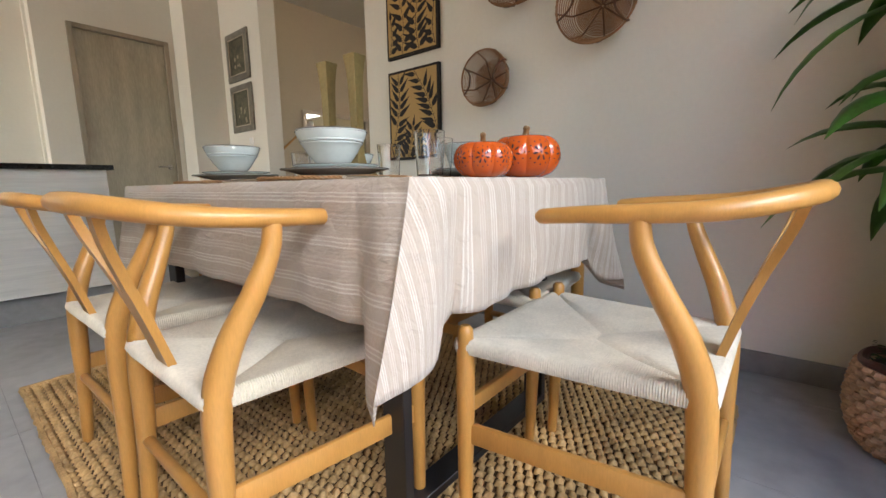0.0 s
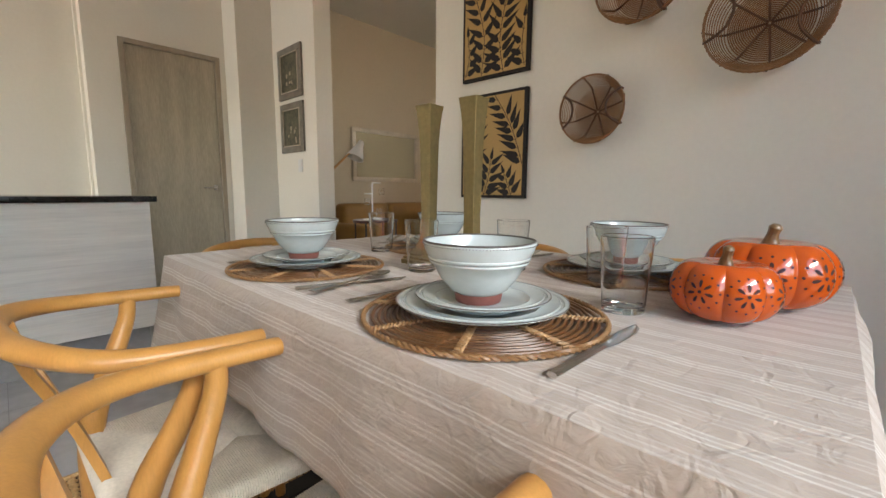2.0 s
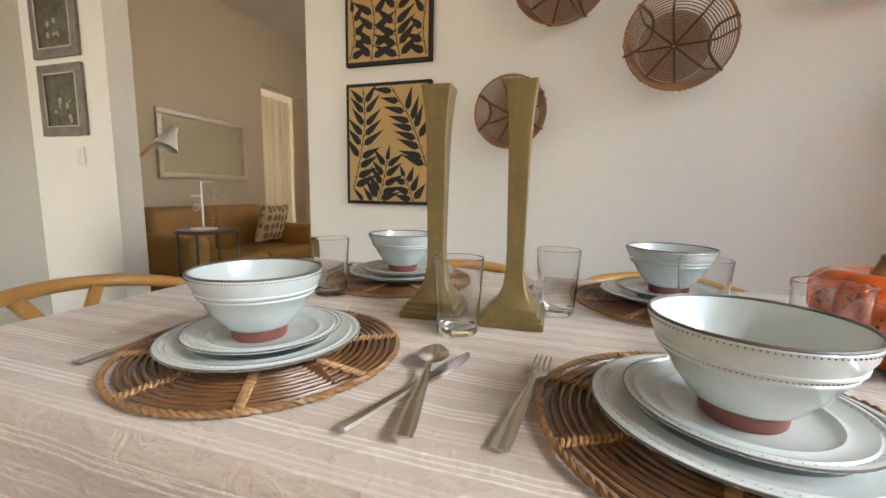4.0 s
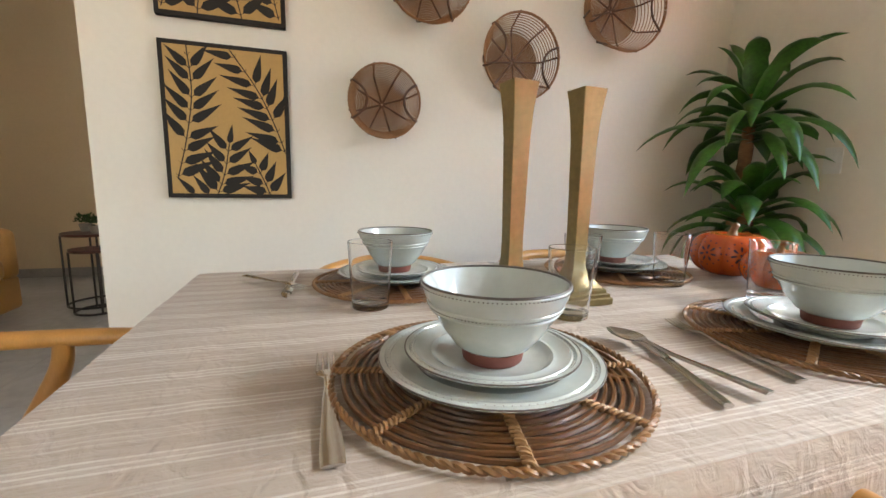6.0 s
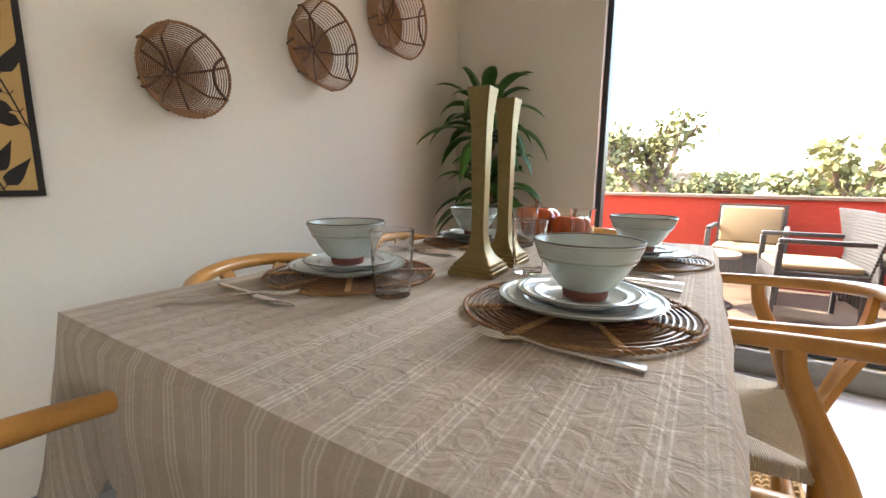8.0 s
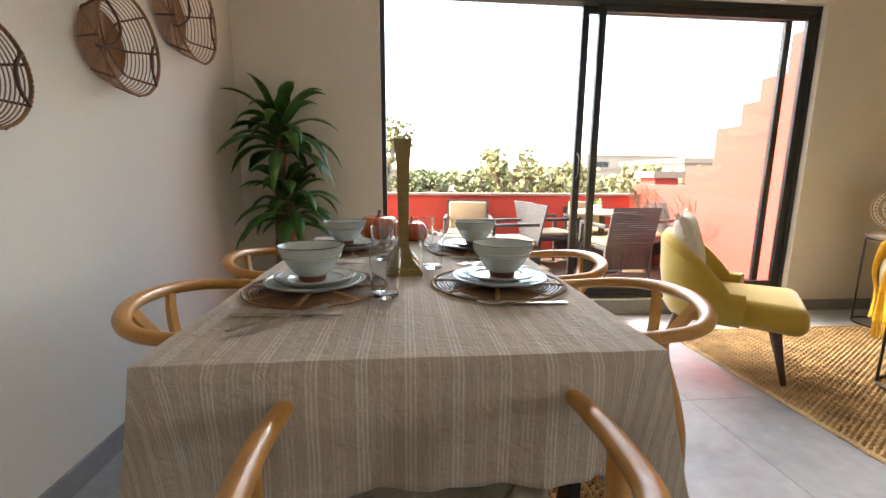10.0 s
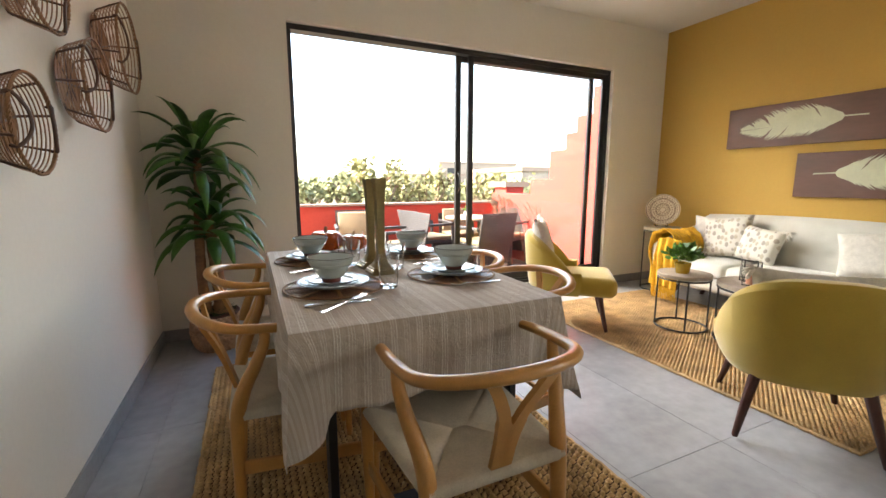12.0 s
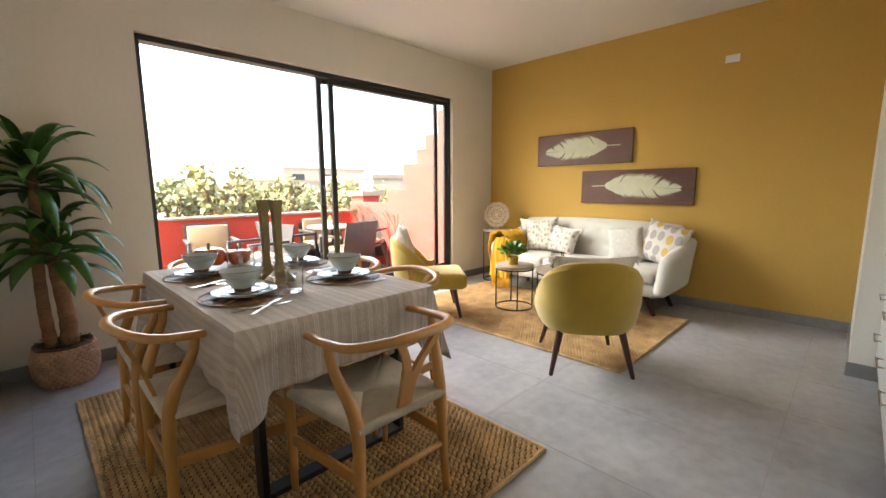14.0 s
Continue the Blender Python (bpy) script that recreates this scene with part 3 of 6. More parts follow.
def tablecloth():
    """Cloth over the top: flat sheet, then a skirt whose corners fall in a longer folded tail."""
    bm = bmesh.new()
    uvl = bm.loops.layers.uv.new("weave")
    wv = {}
    rnd = random.Random(3)
    x0, x1, y0, y1, z = TX0 - 0.004, TX1 + 0.004, TY0 - 0.004, TY1 + 0.004, TZ
    nx, ny = 48, 78

    def relief(x, y):
        return 0.0018 * noise.noise(Vector((x * 16, y * 22, 0))) + 0.0018 * noise.noise(Vector((x * 3, y * 5, 4))) + 0.0022

    grid = []
    for i in range(nx + 1):
        row = []
        for j in range(ny + 1):
            u, w = i / nx, j / ny
            u, w = u - 0.105 * math.sin(2 * math.pi * u), w - 0.12 * math.sin(2 * math.pi * w)
            x, y = x0 + (x1 - x0) * u, y0 + (y1 - y0) * w
            v = bm.verts.new((x, y, z + relief(x, y)))
            wv[v] = (x, y)
            row.append(v)
        grid.append(row)
    for i in range(nx):
        for j in range(ny):
            bm.faces.new((grid[i][j], grid[i + 1][j], grid[i + 1][j + 1], grid[i][j + 1]))
    # skirt
    edge = []
    for i in range(nx):
        edge.append((grid[i][0], (0, -1)))
    for j in range(ny):
        edge.append((grid[nx][j], (1, 0)))
    for i in range(nx, 0, -1):
        edge.append((grid[i][ny], (0, 1)))
    for j in range(ny, 0, -1):
        edge.append((grid[0][j], (-1, 0)))
    rows = 18
    rings = [[e[0] for e in edge]]
    n = len(edge)
    corners = [(x0, y0), (x1, y0), (x1, y1), (x0, y1)]
    info = []
    for v, nrm in edge:
        p = v.co
        dist, c = min((math.hypot(p.x - cx, p.y - cy), (cx, cy)) for cx, cy in corners)
        info.append((dist, c))
    # skirts widen at the corner by going out along the diagonal
    for r in range(1, rows + 1):
        ring = []
        f = r / rows
        for k, (v, nrm) in enumerate(edge):
            dist, c = info[k]
            p = v.co
            ux = 1 if p.x > (x0 + x1) / 2 else -1
            uy = 1 if p.y > (y0 + y1) / 2 else -1
            end = abs(nrm[1]) > 0.5
            # a cone of cloth stands out from each corner: a sharp ridge, narrow above, wide below
            half = 0.10 if end else 0.11
            tri = max(0.0, 1 - dist / half)
            step = min(1.0, max(0.0, (0.105 - dist) / 0.03)) if end else min(1.0, max(0.0, (0.10 - dist) / 0.055))
            step = step * step * (3 - 2 * step)
            free = 1 - math.exp(-(dist / 0.035) ** 2)
            drop = 0.240 + 0.004 * math.sin(k * 0.14 + 1) + 0.070 * step + 0.018 * tri + (0 if end else 0.035 * math.exp(-dist / 0.16))
            wave = (math.sin(dist * 24 + c[0] * 2) * 0.010 + math.sin(dist * 57 + c[1] * 3) * 0.005) * (1 if end else 0.5)
            out = (0.010 + 0.008 * math.sin(f * 2.5) + wave * f + 0.008 * noise.noise(Vector((p.x * 5, p.y * 5, f * 2)))) * free
            # the cloth is drawn in just beside the cone
            out -= (0.020 if end else 0.006) * f * math.exp(-((dist - half * 1.05) / 0.025) ** 2)
            dgl = (0.058 * f + 0.018 * f * f) * tri + 0.004 * noise.noise(Vector((dist * 30, f * 7, c[0] + c[1])))* tri * f
            lx, ly = {(1, 1): (1.30, 0.15), (-1, -1): (0.35, 0.75)}.get((ux, uy), (0.8, 0.8))
            ox, oy = nrm[0] * out + ux * dgl * lx, nrm[1] * out + uy * dgl * ly
            d = drop * f
            q = bm.verts.new((p.x + ox, p.y + oy, p.z - d - 0.003 * (f < 0.08)))
            wx, wy = wv[v]
            if end:
                wv[q] = (wx + ux * d * tri, wy + nrm[1] * d)
            else:
                wv[q] = (wx + nrm[0] * d, wy + uy * d * tri)
            ring.append(q)
        rings.append(ring)
    for a, b in zip(rings, rings[1:]):
        for k in range(n):
            bm.faces.new((a[k], b[k], b[(k + 1) % n], a[(k + 1) % n]))
    for f in bm.faces:
        c = f.calc_center_median()
        for lp in f.loops:
            lp[uvl].uv = wv[lp.vert]
    ob = part("tablecloth", bm, LINEN, None, "greige linen cloth with thin white stripes, draped over the table")
    tagged(ob, "", "tablecloth")
    sd = ob.modifiers.new("thickness", "SOLIDIFY")
    sd.thickness, sd.offset = 0.0016, 1
    return ob


tablecloth()


# ---- chairs ----
def wishbone_chair(m):
    t = thing("dining_chair", "honey-coloured bentwood chair with a Y-shaped back and a woven cord seat", "chair", m, "chairs round the dining table")
    S = 0.455
    for sx in (-1, 1):
        b = bmesh.new()
        tube(b, catmull([(sx * 0.235, 0.212, 0, .78), (sx * 0.238, 0.208, 0.2, 1), (sx * 0.24, 0.205, 0.38, 1.12), (sx * 0.24, 0.205, 0.475, 0.9)], 6), 0.0185, 12)
        part("leg", b, OAK, t, "turned front leg")
        b = bmesh.new()
        tube(b, catmull([(sx * 0.212, -0.245, 0, .72), (sx * 0.202, -0.235, 0.22, .95), (sx * 0.198, -0.228, 0.42, 1.15), (sx * 0.207, -0.205, 0.52, 1.1),
                         (sx * 0.229, -0.165, 0.61, .95), (sx * 0.240, -0.137, 0.68, .82), (sx * 0.242, -0.130, 0.735, .75)], 6), 0.021, 12)
        part("leg", b, OAK, t, "back leg curved forward to the arm rail")
    # steam-bent rail
    pts = []
    for k in range(33):
        a = math.pi * k / 32
        x = 0.238 * math.cos(a)
        y = -0.17 - 0.180 * math.sin(a) ** 0.9
        zz = 0.735 + 0.028 * math.sin(a) ** 1.5
        pts.append((x, y, zz, 1.0 + 0.12 * math.sin(a)))
    line = [(0.238, 0.035, 0.722, .88), (0.243, -0.04, 0.728, .95), (0.244, -0.11, 0.731, 1)] + pts[1:-1:2] + [(-0.244, -0.11, 0.731, 1), (-0.243, -0.04, 0.728, .95), (-0.238, 0.035, 0.722, .88)]
    b = bmesh.new()
    tube(b, catmull(line, 3), 0.0185, 12, flat=0.85)
    part("top_rail", b, OAK, t, "bent semicircular arm and back rail")
    # Y splat
    b = bmesh.new()
    W = 0.011
    for sx in (-1, 1):
        L = catmull([(sx * 0.010, -0.228, 0.435), (sx * 0.013, -0.262, 0.55), (sx * 0.028, -0.290, 0.63), (sx * 0.060, -0.316, 0.70), (sx * 0.090, -0.330, 0.752)], 5)
        prev = None
        for i, p in enumerate(L):
            f = i / (len(L) - 1)
            wd = 0.017 + (0.004 if f < .45 else 0.0)
            q = [b.verts.new((p[0] + ex * wd, p[1] + ey * 0.0065, p[2] + ey * 0.004)) for ex, ey in ((-1, -1), (1, -1), (1, 1), (-1, 1))]
            if prev:
                for k in range(4):
                    b.faces.new((prev[k], prev[(k + 1) % 4], q[(k + 1) % 4], q[k]))
            else:
                b.faces.new(q)
            prev = q
        b.faces.new(prev)
    part("splat", b, OAK, t, "flat forked Y splat")
    # stretchers
    for lo, hi, nm in (((-0.225, 0.198, 0.275), (0.225, 0.214, 0.312), "front"), ((-0.19, -0.242, 0.20), (0.19, -0.226, 0.225), "back")):
        b = bmesh.new()
        if nm == "front":
            add_box(b, lo, hi, 0.005, 2)
        else:
            tube(b, [(-0.2, -0.235, 0.215), (0.2, -0.235, 0.215)], 0.012, 10)
        part("stretcher", b, OAK, t)
    for sx in (-1, 1):
        b = bmesh.new()
        p0, p1 = Vector((sx * 0.206, -0.23, 0.255)), Vector((sx * 0.237, 0.20, 0.235))
        d = (p1 - p0)
        add_box(b, (-0.007, 0, -0.024), (0.007, d.length, 0.024), 0.004, 2, Matrix.Translation(p0) @ Matrix.Rotation(-math.atan2(d.x, d.y), 4, "Z") @ Matrix.Rotation(math.atan2(d.z, d.y), 4, "X"))
        part("stretcher", b, OAK, t, "flat side stretcher")
    # seat frame
    b = bmesh.new()
    tube(b, [(-0.19, -0.23, S - 0.02), (0.19, -0.23, S - 0.02)], 0.0145, 10)
    part("seat_rail", b, OAK, t)
    # woven seat: cords run in from each rail, over its roll, to seams that meet in the middle
    b = bmesh.new()
    fx, fy, rx, ry = 0.248, 0.222, 0.205, -0.242
    corn = [Vector((-fx, fy, 0)), Vector((fx, fy, 0)), Vector((rx, ry, 0)), Vector((-rx, ry, 0))]
    inner = [Vector((-0.022, 0.0, 0)), Vector((0.022, 0.0, 0)), Vector((0.022, 0.0, 0)), Vector((-0.022, 0.0, 0))]
    sides = []
    for side in range(4):
        a, c = corn[side], corn[(side + 1) % 4]
        tan = (c - a).normalized()
        inn = Vector((tan.y, -tan.x, 0))
        ia, ic = inner[side] - a, inner[(side + 1) % 4] - a
        sides.append((a, tan, inn, (c - a).length, ia.dot(tan), ia.dot(inn), ic.dot(tan), ic.dot(inn)))

    def hollow(p):
        g = min((p - a).dot(inn) / max(d0, d1) for a, tan, inn, L, s0, d0, s1, d1 in sides)
        return -0.017 * min(1.0, max(0.0, g)) ** 0.8
    for a, tan, inn, L, s0, d0, s1, d1 in sides:
        n = int(L / 0.0044)
        prev = None
        for k in range(2 * n + 1):
            s = L * k / (2 * n)
            up = 0.0020 if k % 2 else 0.0
            depth = d0 * s / s0 if s < s0 else (d1 * (L - s) / (L - s1) if s > s1 else d0 + (d1 - d0) * (s - s0) / max(1e-6, s1 - s0))
            base = a + tan * s
            row = [b.verts.new((*(base + inn * e).to_2d(), S + dz)) for e, dz in ((0.014, -0.036), (-0.004 - up, -0.032), (-0.009 - up, -0.018), (-0.004 - up, -0.005 + up))]
            for q in range(7):
                f = q / 6
                e = 0.004 + max(0.0, depth - 0.004) * f
                p = base + inn * e
                sink = 0.008 * max(0.0, 1 - (depth - e) / 0.010) if depth > 0.01 else 0
                row.append(b.verts.new((p.x, p.y, S + hollow(p) + up * (1 - .3 * f) - sink)))
            if prev:
                for q in range(len(row) - 1):
                    b.faces.new((prev[q], prev[q + 1], row[q + 1], row[q]))
            prev = row
    seat = part("seat", b, CORD, t, "woven natural paper cord seat")
    b = bmesh.new()
    solid(b, [(-fx + .02, fy - .02), (fx - .02, fy - .02), (rx - .02, ry + .02), (-rx + .02, ry + .02)], (S - 0.042, S - 0.036), 2)
    part("seat_underside", b, CORD, t)
    return t


c1 = wishbone_chair(pose(1.212, 0.362, 0.016, 0, 0, 0))
c1["label"] = "honey-coloured wishbone chair, cord seat, at the kitchen end"
for x, y, a, lab in ((1.16, 1.985, 180, "at the window end"),
                     (1.618, 0.845, 91, "on the living room side"), (1.608, 1.395, 90, "living room side near the pumpkins"),
                     (0.812, 0.905, -90, "beside the basket wall"), (0.812, 1.51, -90, "basket wall side near plant")):
    c = copy_thing(c1, pose(x, y, 0.016, 0, 0, a))
    c["label"] = "honey-coloured wishbone chair, cord seat, " + lab


# ---- the sitting area ----
def soft_block(sx, sy, sz, r, seg=5, puff=0.0):
    """A padded block centred in x and y, on z 0."""
    b = box((-sx / 2, -sy / 2, 0), (sx / 2, sy / 2, sz), r, seg)
    if puff:
        bmesh.ops.subdivide_edges(b, edges=b.edges[:], cuts=3, use_grid_fill=True)
        for v in b.verts:
            fx, fy = 1 - (2 * v.co.x / sx) ** 2, 1 - (2 * v.co.y / sy) ** 2
            if v.co.z > sz * 0.5:
                v.co.z += puff * max(0, fx) * max(0, fy)
    return b


def armchair(m, label, cushion):
    """Tub chair: one curved shell round a deep seat, on four splayed legs. It faces +y."""
    t = thing("armchair", label, "armchair", m, "armchairs")
    b = bmesh.new()
    cols, n = [], 40
    for k in range(n + 1):
        a = math.pi * (-0.06 + 1.12 * k / n)          # from the right arm round the back to the left
        ca, sa = math.cos(a), math.sin(a)
        back = max(0.0, math.sin(a)) ** 1.3
        top = 0.50 + 0.30 * back ** 0.5
        bot = 0.30
        flare = 0.028 * back
        col = []
        prof = [(0.0, bot), (0.02, bot + 0.05), (0.025 + flare * .3, (bot + top) / 2), (0.02 + flare, top - 0.04), (0.0 + flare, top - 0.008), (-0.03 + flare, top),
                (-0.06 + flare, top - 0.012), (-0.075 + flare * .7, top - 0.06), (-0.075, (bot + top) / 2), (-0.07, bot + 0.03)]
        for d, z in prof:
            rx, ry = 0.33 + d, 0.33 + d
            x = rx * abs(ca) ** 0.72 * (1 if ca > 0 else -1)
            y = -ry * (abs(sa) ** 0.8) * (1 if sa > 0 else -1) + 0.03
            taper = 0.90 + 0.10 * min(1, (z - bot) / 0.12)
            col.append(b.verts.new((x * taper, y * taper, z)))
        cols.append(col)
    q = len(cols[0])
    for c0, cc in zip(cols, cols[1:]):
        for i in range(q):
            b.faces.new((c0[i], cc[i], cc[(i + 1) % q], c0[(i + 1) % q]))
    b.faces.new(cols[0])
    b.faces.new(cols[-1][::-1])
    part("shell", b, MUSTARD, t, "curved upholstered back and arms")
    s = soft_block(0.58, 0.60, 0.16, 0.06, 5)
    for v in s.verts:
        v.co.y += 0.10
        v.co.z += 0.29
        if v.co.y < 0:
            v.co.x *= 1 - 0.28 * min(1, -v.co.y / 0.2)
    part("seat", s, MUSTARD, t, "thick upholstered seat")
    for sx in (-1, 1):
        for y0, y1 in ((0.27, 0.33), (-0.20, -0.275)):
            b = bmesh.new()
            tube(b, [(sx * 0.20, y0, 0.31, 1.45), (sx * 0.235, (y0 + y1) / 2, 0.15, 1.15), (sx * 0.265, y1, 0.017, .8)], 0.0175, 10)
            part("leg", b, WALNUT, t, "tapered dark wooden leg")
    return t


A1 = armchair(pose(3.06, 0.325, 0.0, 0, 0, -52), "mustard velvet tub armchair, its back to the dining table", True)
A2 = copy_thing(A1, pose(3.10, 2.06, 0.0, 0, 0, -130))
A2["label"] = "mustard velvet tub armchair on dark tapered legs, beside the terrace door"


def pillow(name, w, h, d, mat, m, label, category="cushion"):
    """A stuffed square: thick in the middle, drawn out at the corners. It stands in the x-z plane."""
    b = bmesh.new()
    n = 16
    faces = {}
    for s in (-1, 1):
        for i in range(n + 1):
            for j in range(n + 1):
                u, v = 2 * i / n - 1, 2 * j / n - 1
                if s == 1 and (abs(u) == 1 or abs(v) == 1):
                    faces[s, i, j] = faces[-1, i, j]
                    continue
                pin = 1 - 0.10 * (1 - u * u) * (abs(v) ** 3) - 0.0
                pin2 = 1 - 0.10 * (1 - v * v) * (abs(u) ** 3)
                th = s * d / 2 * ((1 - u ** 4) * (1 - v ** 4)) ** 0.55
                th += 0.004 * noise.noise(Vector((u * 3, v * 3, s)))* (1 if abs(u) < 1 and abs(v) < 1 else 0)
                faces[s, i, j] = b.verts.new((u * w / 2 * pin2, th, v * h / 2 * pin + h / 2))
        for i in range(n):
            for j in range(n):
                b.faces.new([faces[s, i, j], faces[s, i + 1, j], faces[s, i + 1, j + 1], faces[s, i, j + 1]])
    ob = part(name, b, mat, None, label, True, "", m)
    return tagged(ob, "", category)


def sofa():
    t = thing("sofa", "pale linen button-backed sofa with dark legs against the mustard wall", "sofa", pose(4.78, 1.22, 0, 0, 0, 90))
    # local: faces +y (towards the room), width along x
    W, D = 2.02, 0.78
    b = bmesh.new()
    add_box(b, (-W / 2 + 0.05, -D / 2 + 0.03, 0.20), (W / 2 - 0.05, D / 2 - 0.05, 0.34), 0.05, 4)
    part("body", b, LINEN_SOFA, t)
    for k, sx in enumerate((-1, 0, 1)):
        s = soft_block(0.60, 0.60, 0.13, 0.045, 4, 0.02)
        for v in s.verts:
            v.co += Vector((sx * 0.605, 0.07, 0.335))
        part("seat_cushion", s, LINEN_SOFA, t)
    # back, curved top with pulled buttons
    b = bmesh.new()
    nx, nz = 64, 20
    fr = []
    for i in range(nx + 1):
        col = []
        x = -W / 2 + W * i / nx
        top = 0.865 + 0.035 * (1 - (2 * x / W) ** 2) - 0.16 * max(0, abs(2 * x / W) - 0.93) / 0.07
        for j in range(nz + 1):
            f = j / nz
            z = 0.40 + (top - 0.40) * f
            y = -0.17 - 0.10 * f
            dim = 0
            for bx, bz in ((bx, bz) for bz in (0.60, 0.76) for bx in (-0.8, -0.6, -0.4, -0.2, 0, 0.2, 0.4, 0.6, 0.8)):
                d2 = (x - bx - (0.1 if bz > 0.7 else 0)) ** 2 + (z - bz) ** 2
                dim += math.exp(-d2 / 0.0011)
            y -= 0.022 * dim - 0.0
            y -= 0.06 * max(0, (f - 0.85) / 0.15) ** 2
            col.append(b.verts.new((x, y, z)))
        for z, y in ((top - 0.01, -0.36), (top - 0.06, -0.385), (0.25, -0.385)):
            col.append(b.verts.new((x, y, z)))
        fr.append(col)
    for a, c in zip(fr, fr[1:]):
        for j in range(len(a) - 1):
            b.faces.new((a[j], c[j], c[j + 1], a[j + 1]))
    b.faces.new(fr[0][::-1])
    b.faces.new(fr[-1])
    part("backrest", b, LINEN_SOFA, t, "buttoned backrest with a gently arched top")
    for sx in (-1, 1):
        b = bmesh.new()
        add_box(b, (-0.07, -D / 2 + 0.02, 0.22), (0.07, D / 2 - 0.02, 0.64), 0.065, 5)
        for v in b.verts:
            v.co.z += 0.13 * max(0, -v.co.y / 0.39) * (v.co.z > 0.4) - 0.03 * max(0, v.co.y / 0.39) * (v.co.z > 0.4)
            v.co.x = sx * (W / 2 - 0.05 + v.co.x + 0.05 * (v.co.z - 0.22) / 0.4)
        part("armrest", b, LINEN_SOFA, t, "rounded sloping armrest")
        for y in (-0.27, 0.24):
            b = bmesh.new()
            tube(b, [(sx * 0.80, y, 0.21, 1.5), (sx * 0.90, y * 1.06, 0.017 if y > 0 else 0.0, .85)], 0.022, 10)
            part("leg", b, WALNUT, t, "splayed dark wooden leg")
    return t


sofa()


def sofa_pose(along, out, z, tilt=-16, spin=0, roll=0):
    """A pillow on the sofa: along the wall (room y), out from the wall (room x), leaning back."""
    return pose(out, along, z, 0, 0, 90 + spin) @ pose(0, 0, 0, tilt, roll, 0)


pillow("cushion", 0.42, 0.40, 0.13, CUSHION_WHITE, sofa_pose(1.98, 4.93, 0.47, 14, 12), "ivory plain cushion at the corner of the sofa")
pillow("cushion", 0.44, 0.42, 0.15, CUSHION_GREY, sofa_pose(1.76, 4.82, 0.475, 16, 10, 8), "ivory cushion with grey and brown drop print, on the sofa")
cb = pillow("cushion", 0.38, 0.34, 0.14, CUSHION_GREY, sofa_pose(1.52, 4.80, 0.475, 18, -8, -6), "grey patterned cushion with tied corners, on the sofa")
pillow("cushion", 0.38, 0.38, 0.14, CUSHION_WHITE, sofa_pose(0.72, 4.80, 0.475, 18, 4, 10), "ivory cushion of knotted cotton loops, on the sofa")
pillow("cushion", 0.45, 0.44, 0.15, CUSHION_DROPS, sofa_pose(0.44, 4.84, 0.475, 16, -10, -12), "ivory cushion with mustard and grey drops, on the sofa")
m_a1 = pose(3.06, 0.325, 0.0, 0, 0, -52)
ca = pillow("cushion", 0.54, 0.40, 0.13, CUSHION_WHITE, m_a1 @ pose(0.0, -0.14, 0.430, 10, 0, 0), "ivory cushion on the mustard armchair facing the coffee tables")
m_a2 = pose(3.10, 2.06, 0.0, 0, 0, -130)
cc = pillow("cushion", 0.46, 0.42, 0.13, CUSHION_WHITE, m_a2 @ pose(0.0, -0.13, 0.50, 16, 0, 0), "ivory tasselled cushion on the armchair by the terrace door")


def tassels(ob, w, h, mat, n, length):
    """Loose tufts of yarn at the two upper corners of a cushion."""
    rnd = random.Random(7)
    for s in (-1, 1):
        b = bmesh.new()
        for k in range(n):
            c = Vector((s * w * 0.47, 0, h * 0.96))
            d = Vector((s * rnd.uniform(.3, 1), rnd.uniform(-.6, .6), rnd.uniform(-.7, .9))).normalized()
            tube(b, [(*c, 1), (*(c + d * length * .5), 1.1), (*(c + d * length + Vector((0, 0, -.012))), .5)], 0.0065 if n > 5 else 0.012, 5)
        part("tassel", b, mat, ob)


tassels(ca, 0.54, 0.40, CUSHION_WHITE, 16, 0.045)
tassels(cc, 0.46, 0.42, CUSHION_WHITE, 16, 0.045)
tassels(cb, 0.38, 0.34, CUSHION_GREY, 4, 0.06)


def tray_table(x, y, r, h, label, top_mat=GREIGE_WOOD):
    t = thing("coffee_table", label, "coffee table", pose(x, y, 0.017 if x < 4.7 else 0))
    part("tabletop", lathe(bmesh.new(), [(0, h - 0.03), (r - 0.004, h - 0.03), (r, h - 0.026), (r, h - 0.004), (r - 0.004, h), (0, h)], 48), top_mat, t, "round washed wooden top")
    for z, rr in ((0.008, r - 0.008), (h - 0.042, r - 0.008)):
        ring = [(rr * math.cos(2 * math.pi * k / 40), rr * math.sin(2 * math.pi * k / 40), z) for k in range(40)]
        part("ring", tube(bmesh.new(), ring, 0.008, 8, closed=True), BLACK_METAL, t, "black steel ring")
    for k in range(4):
        a = math.pi / 4 + math.pi / 2 * k
        rr = r - 0.008
        part("leg", tube(bmesh.new(), [(rr * math.cos(a), rr * math.sin(a), 0.008), (rr * math.cos(a), rr * math.sin(a), h - 0.042)], 0.007, 8), BLACK_METAL, t, "thin black steel leg")
    return t


tray_table(3.86, 1.50, 0.20, 0.455, "round washed-wood coffee table on a black ring base, holding a plant")
tray_table(4.04, 1.02, 0.28, 0.445, "larger round washed-wood coffee table holding a wire candle lantern")
tray_table(4.86, 2.50, 0.19, 0.71, "tall round side table in the corner, holding a plate")


# ---- what stands on the table ----
TOP = TZ + 0.0045


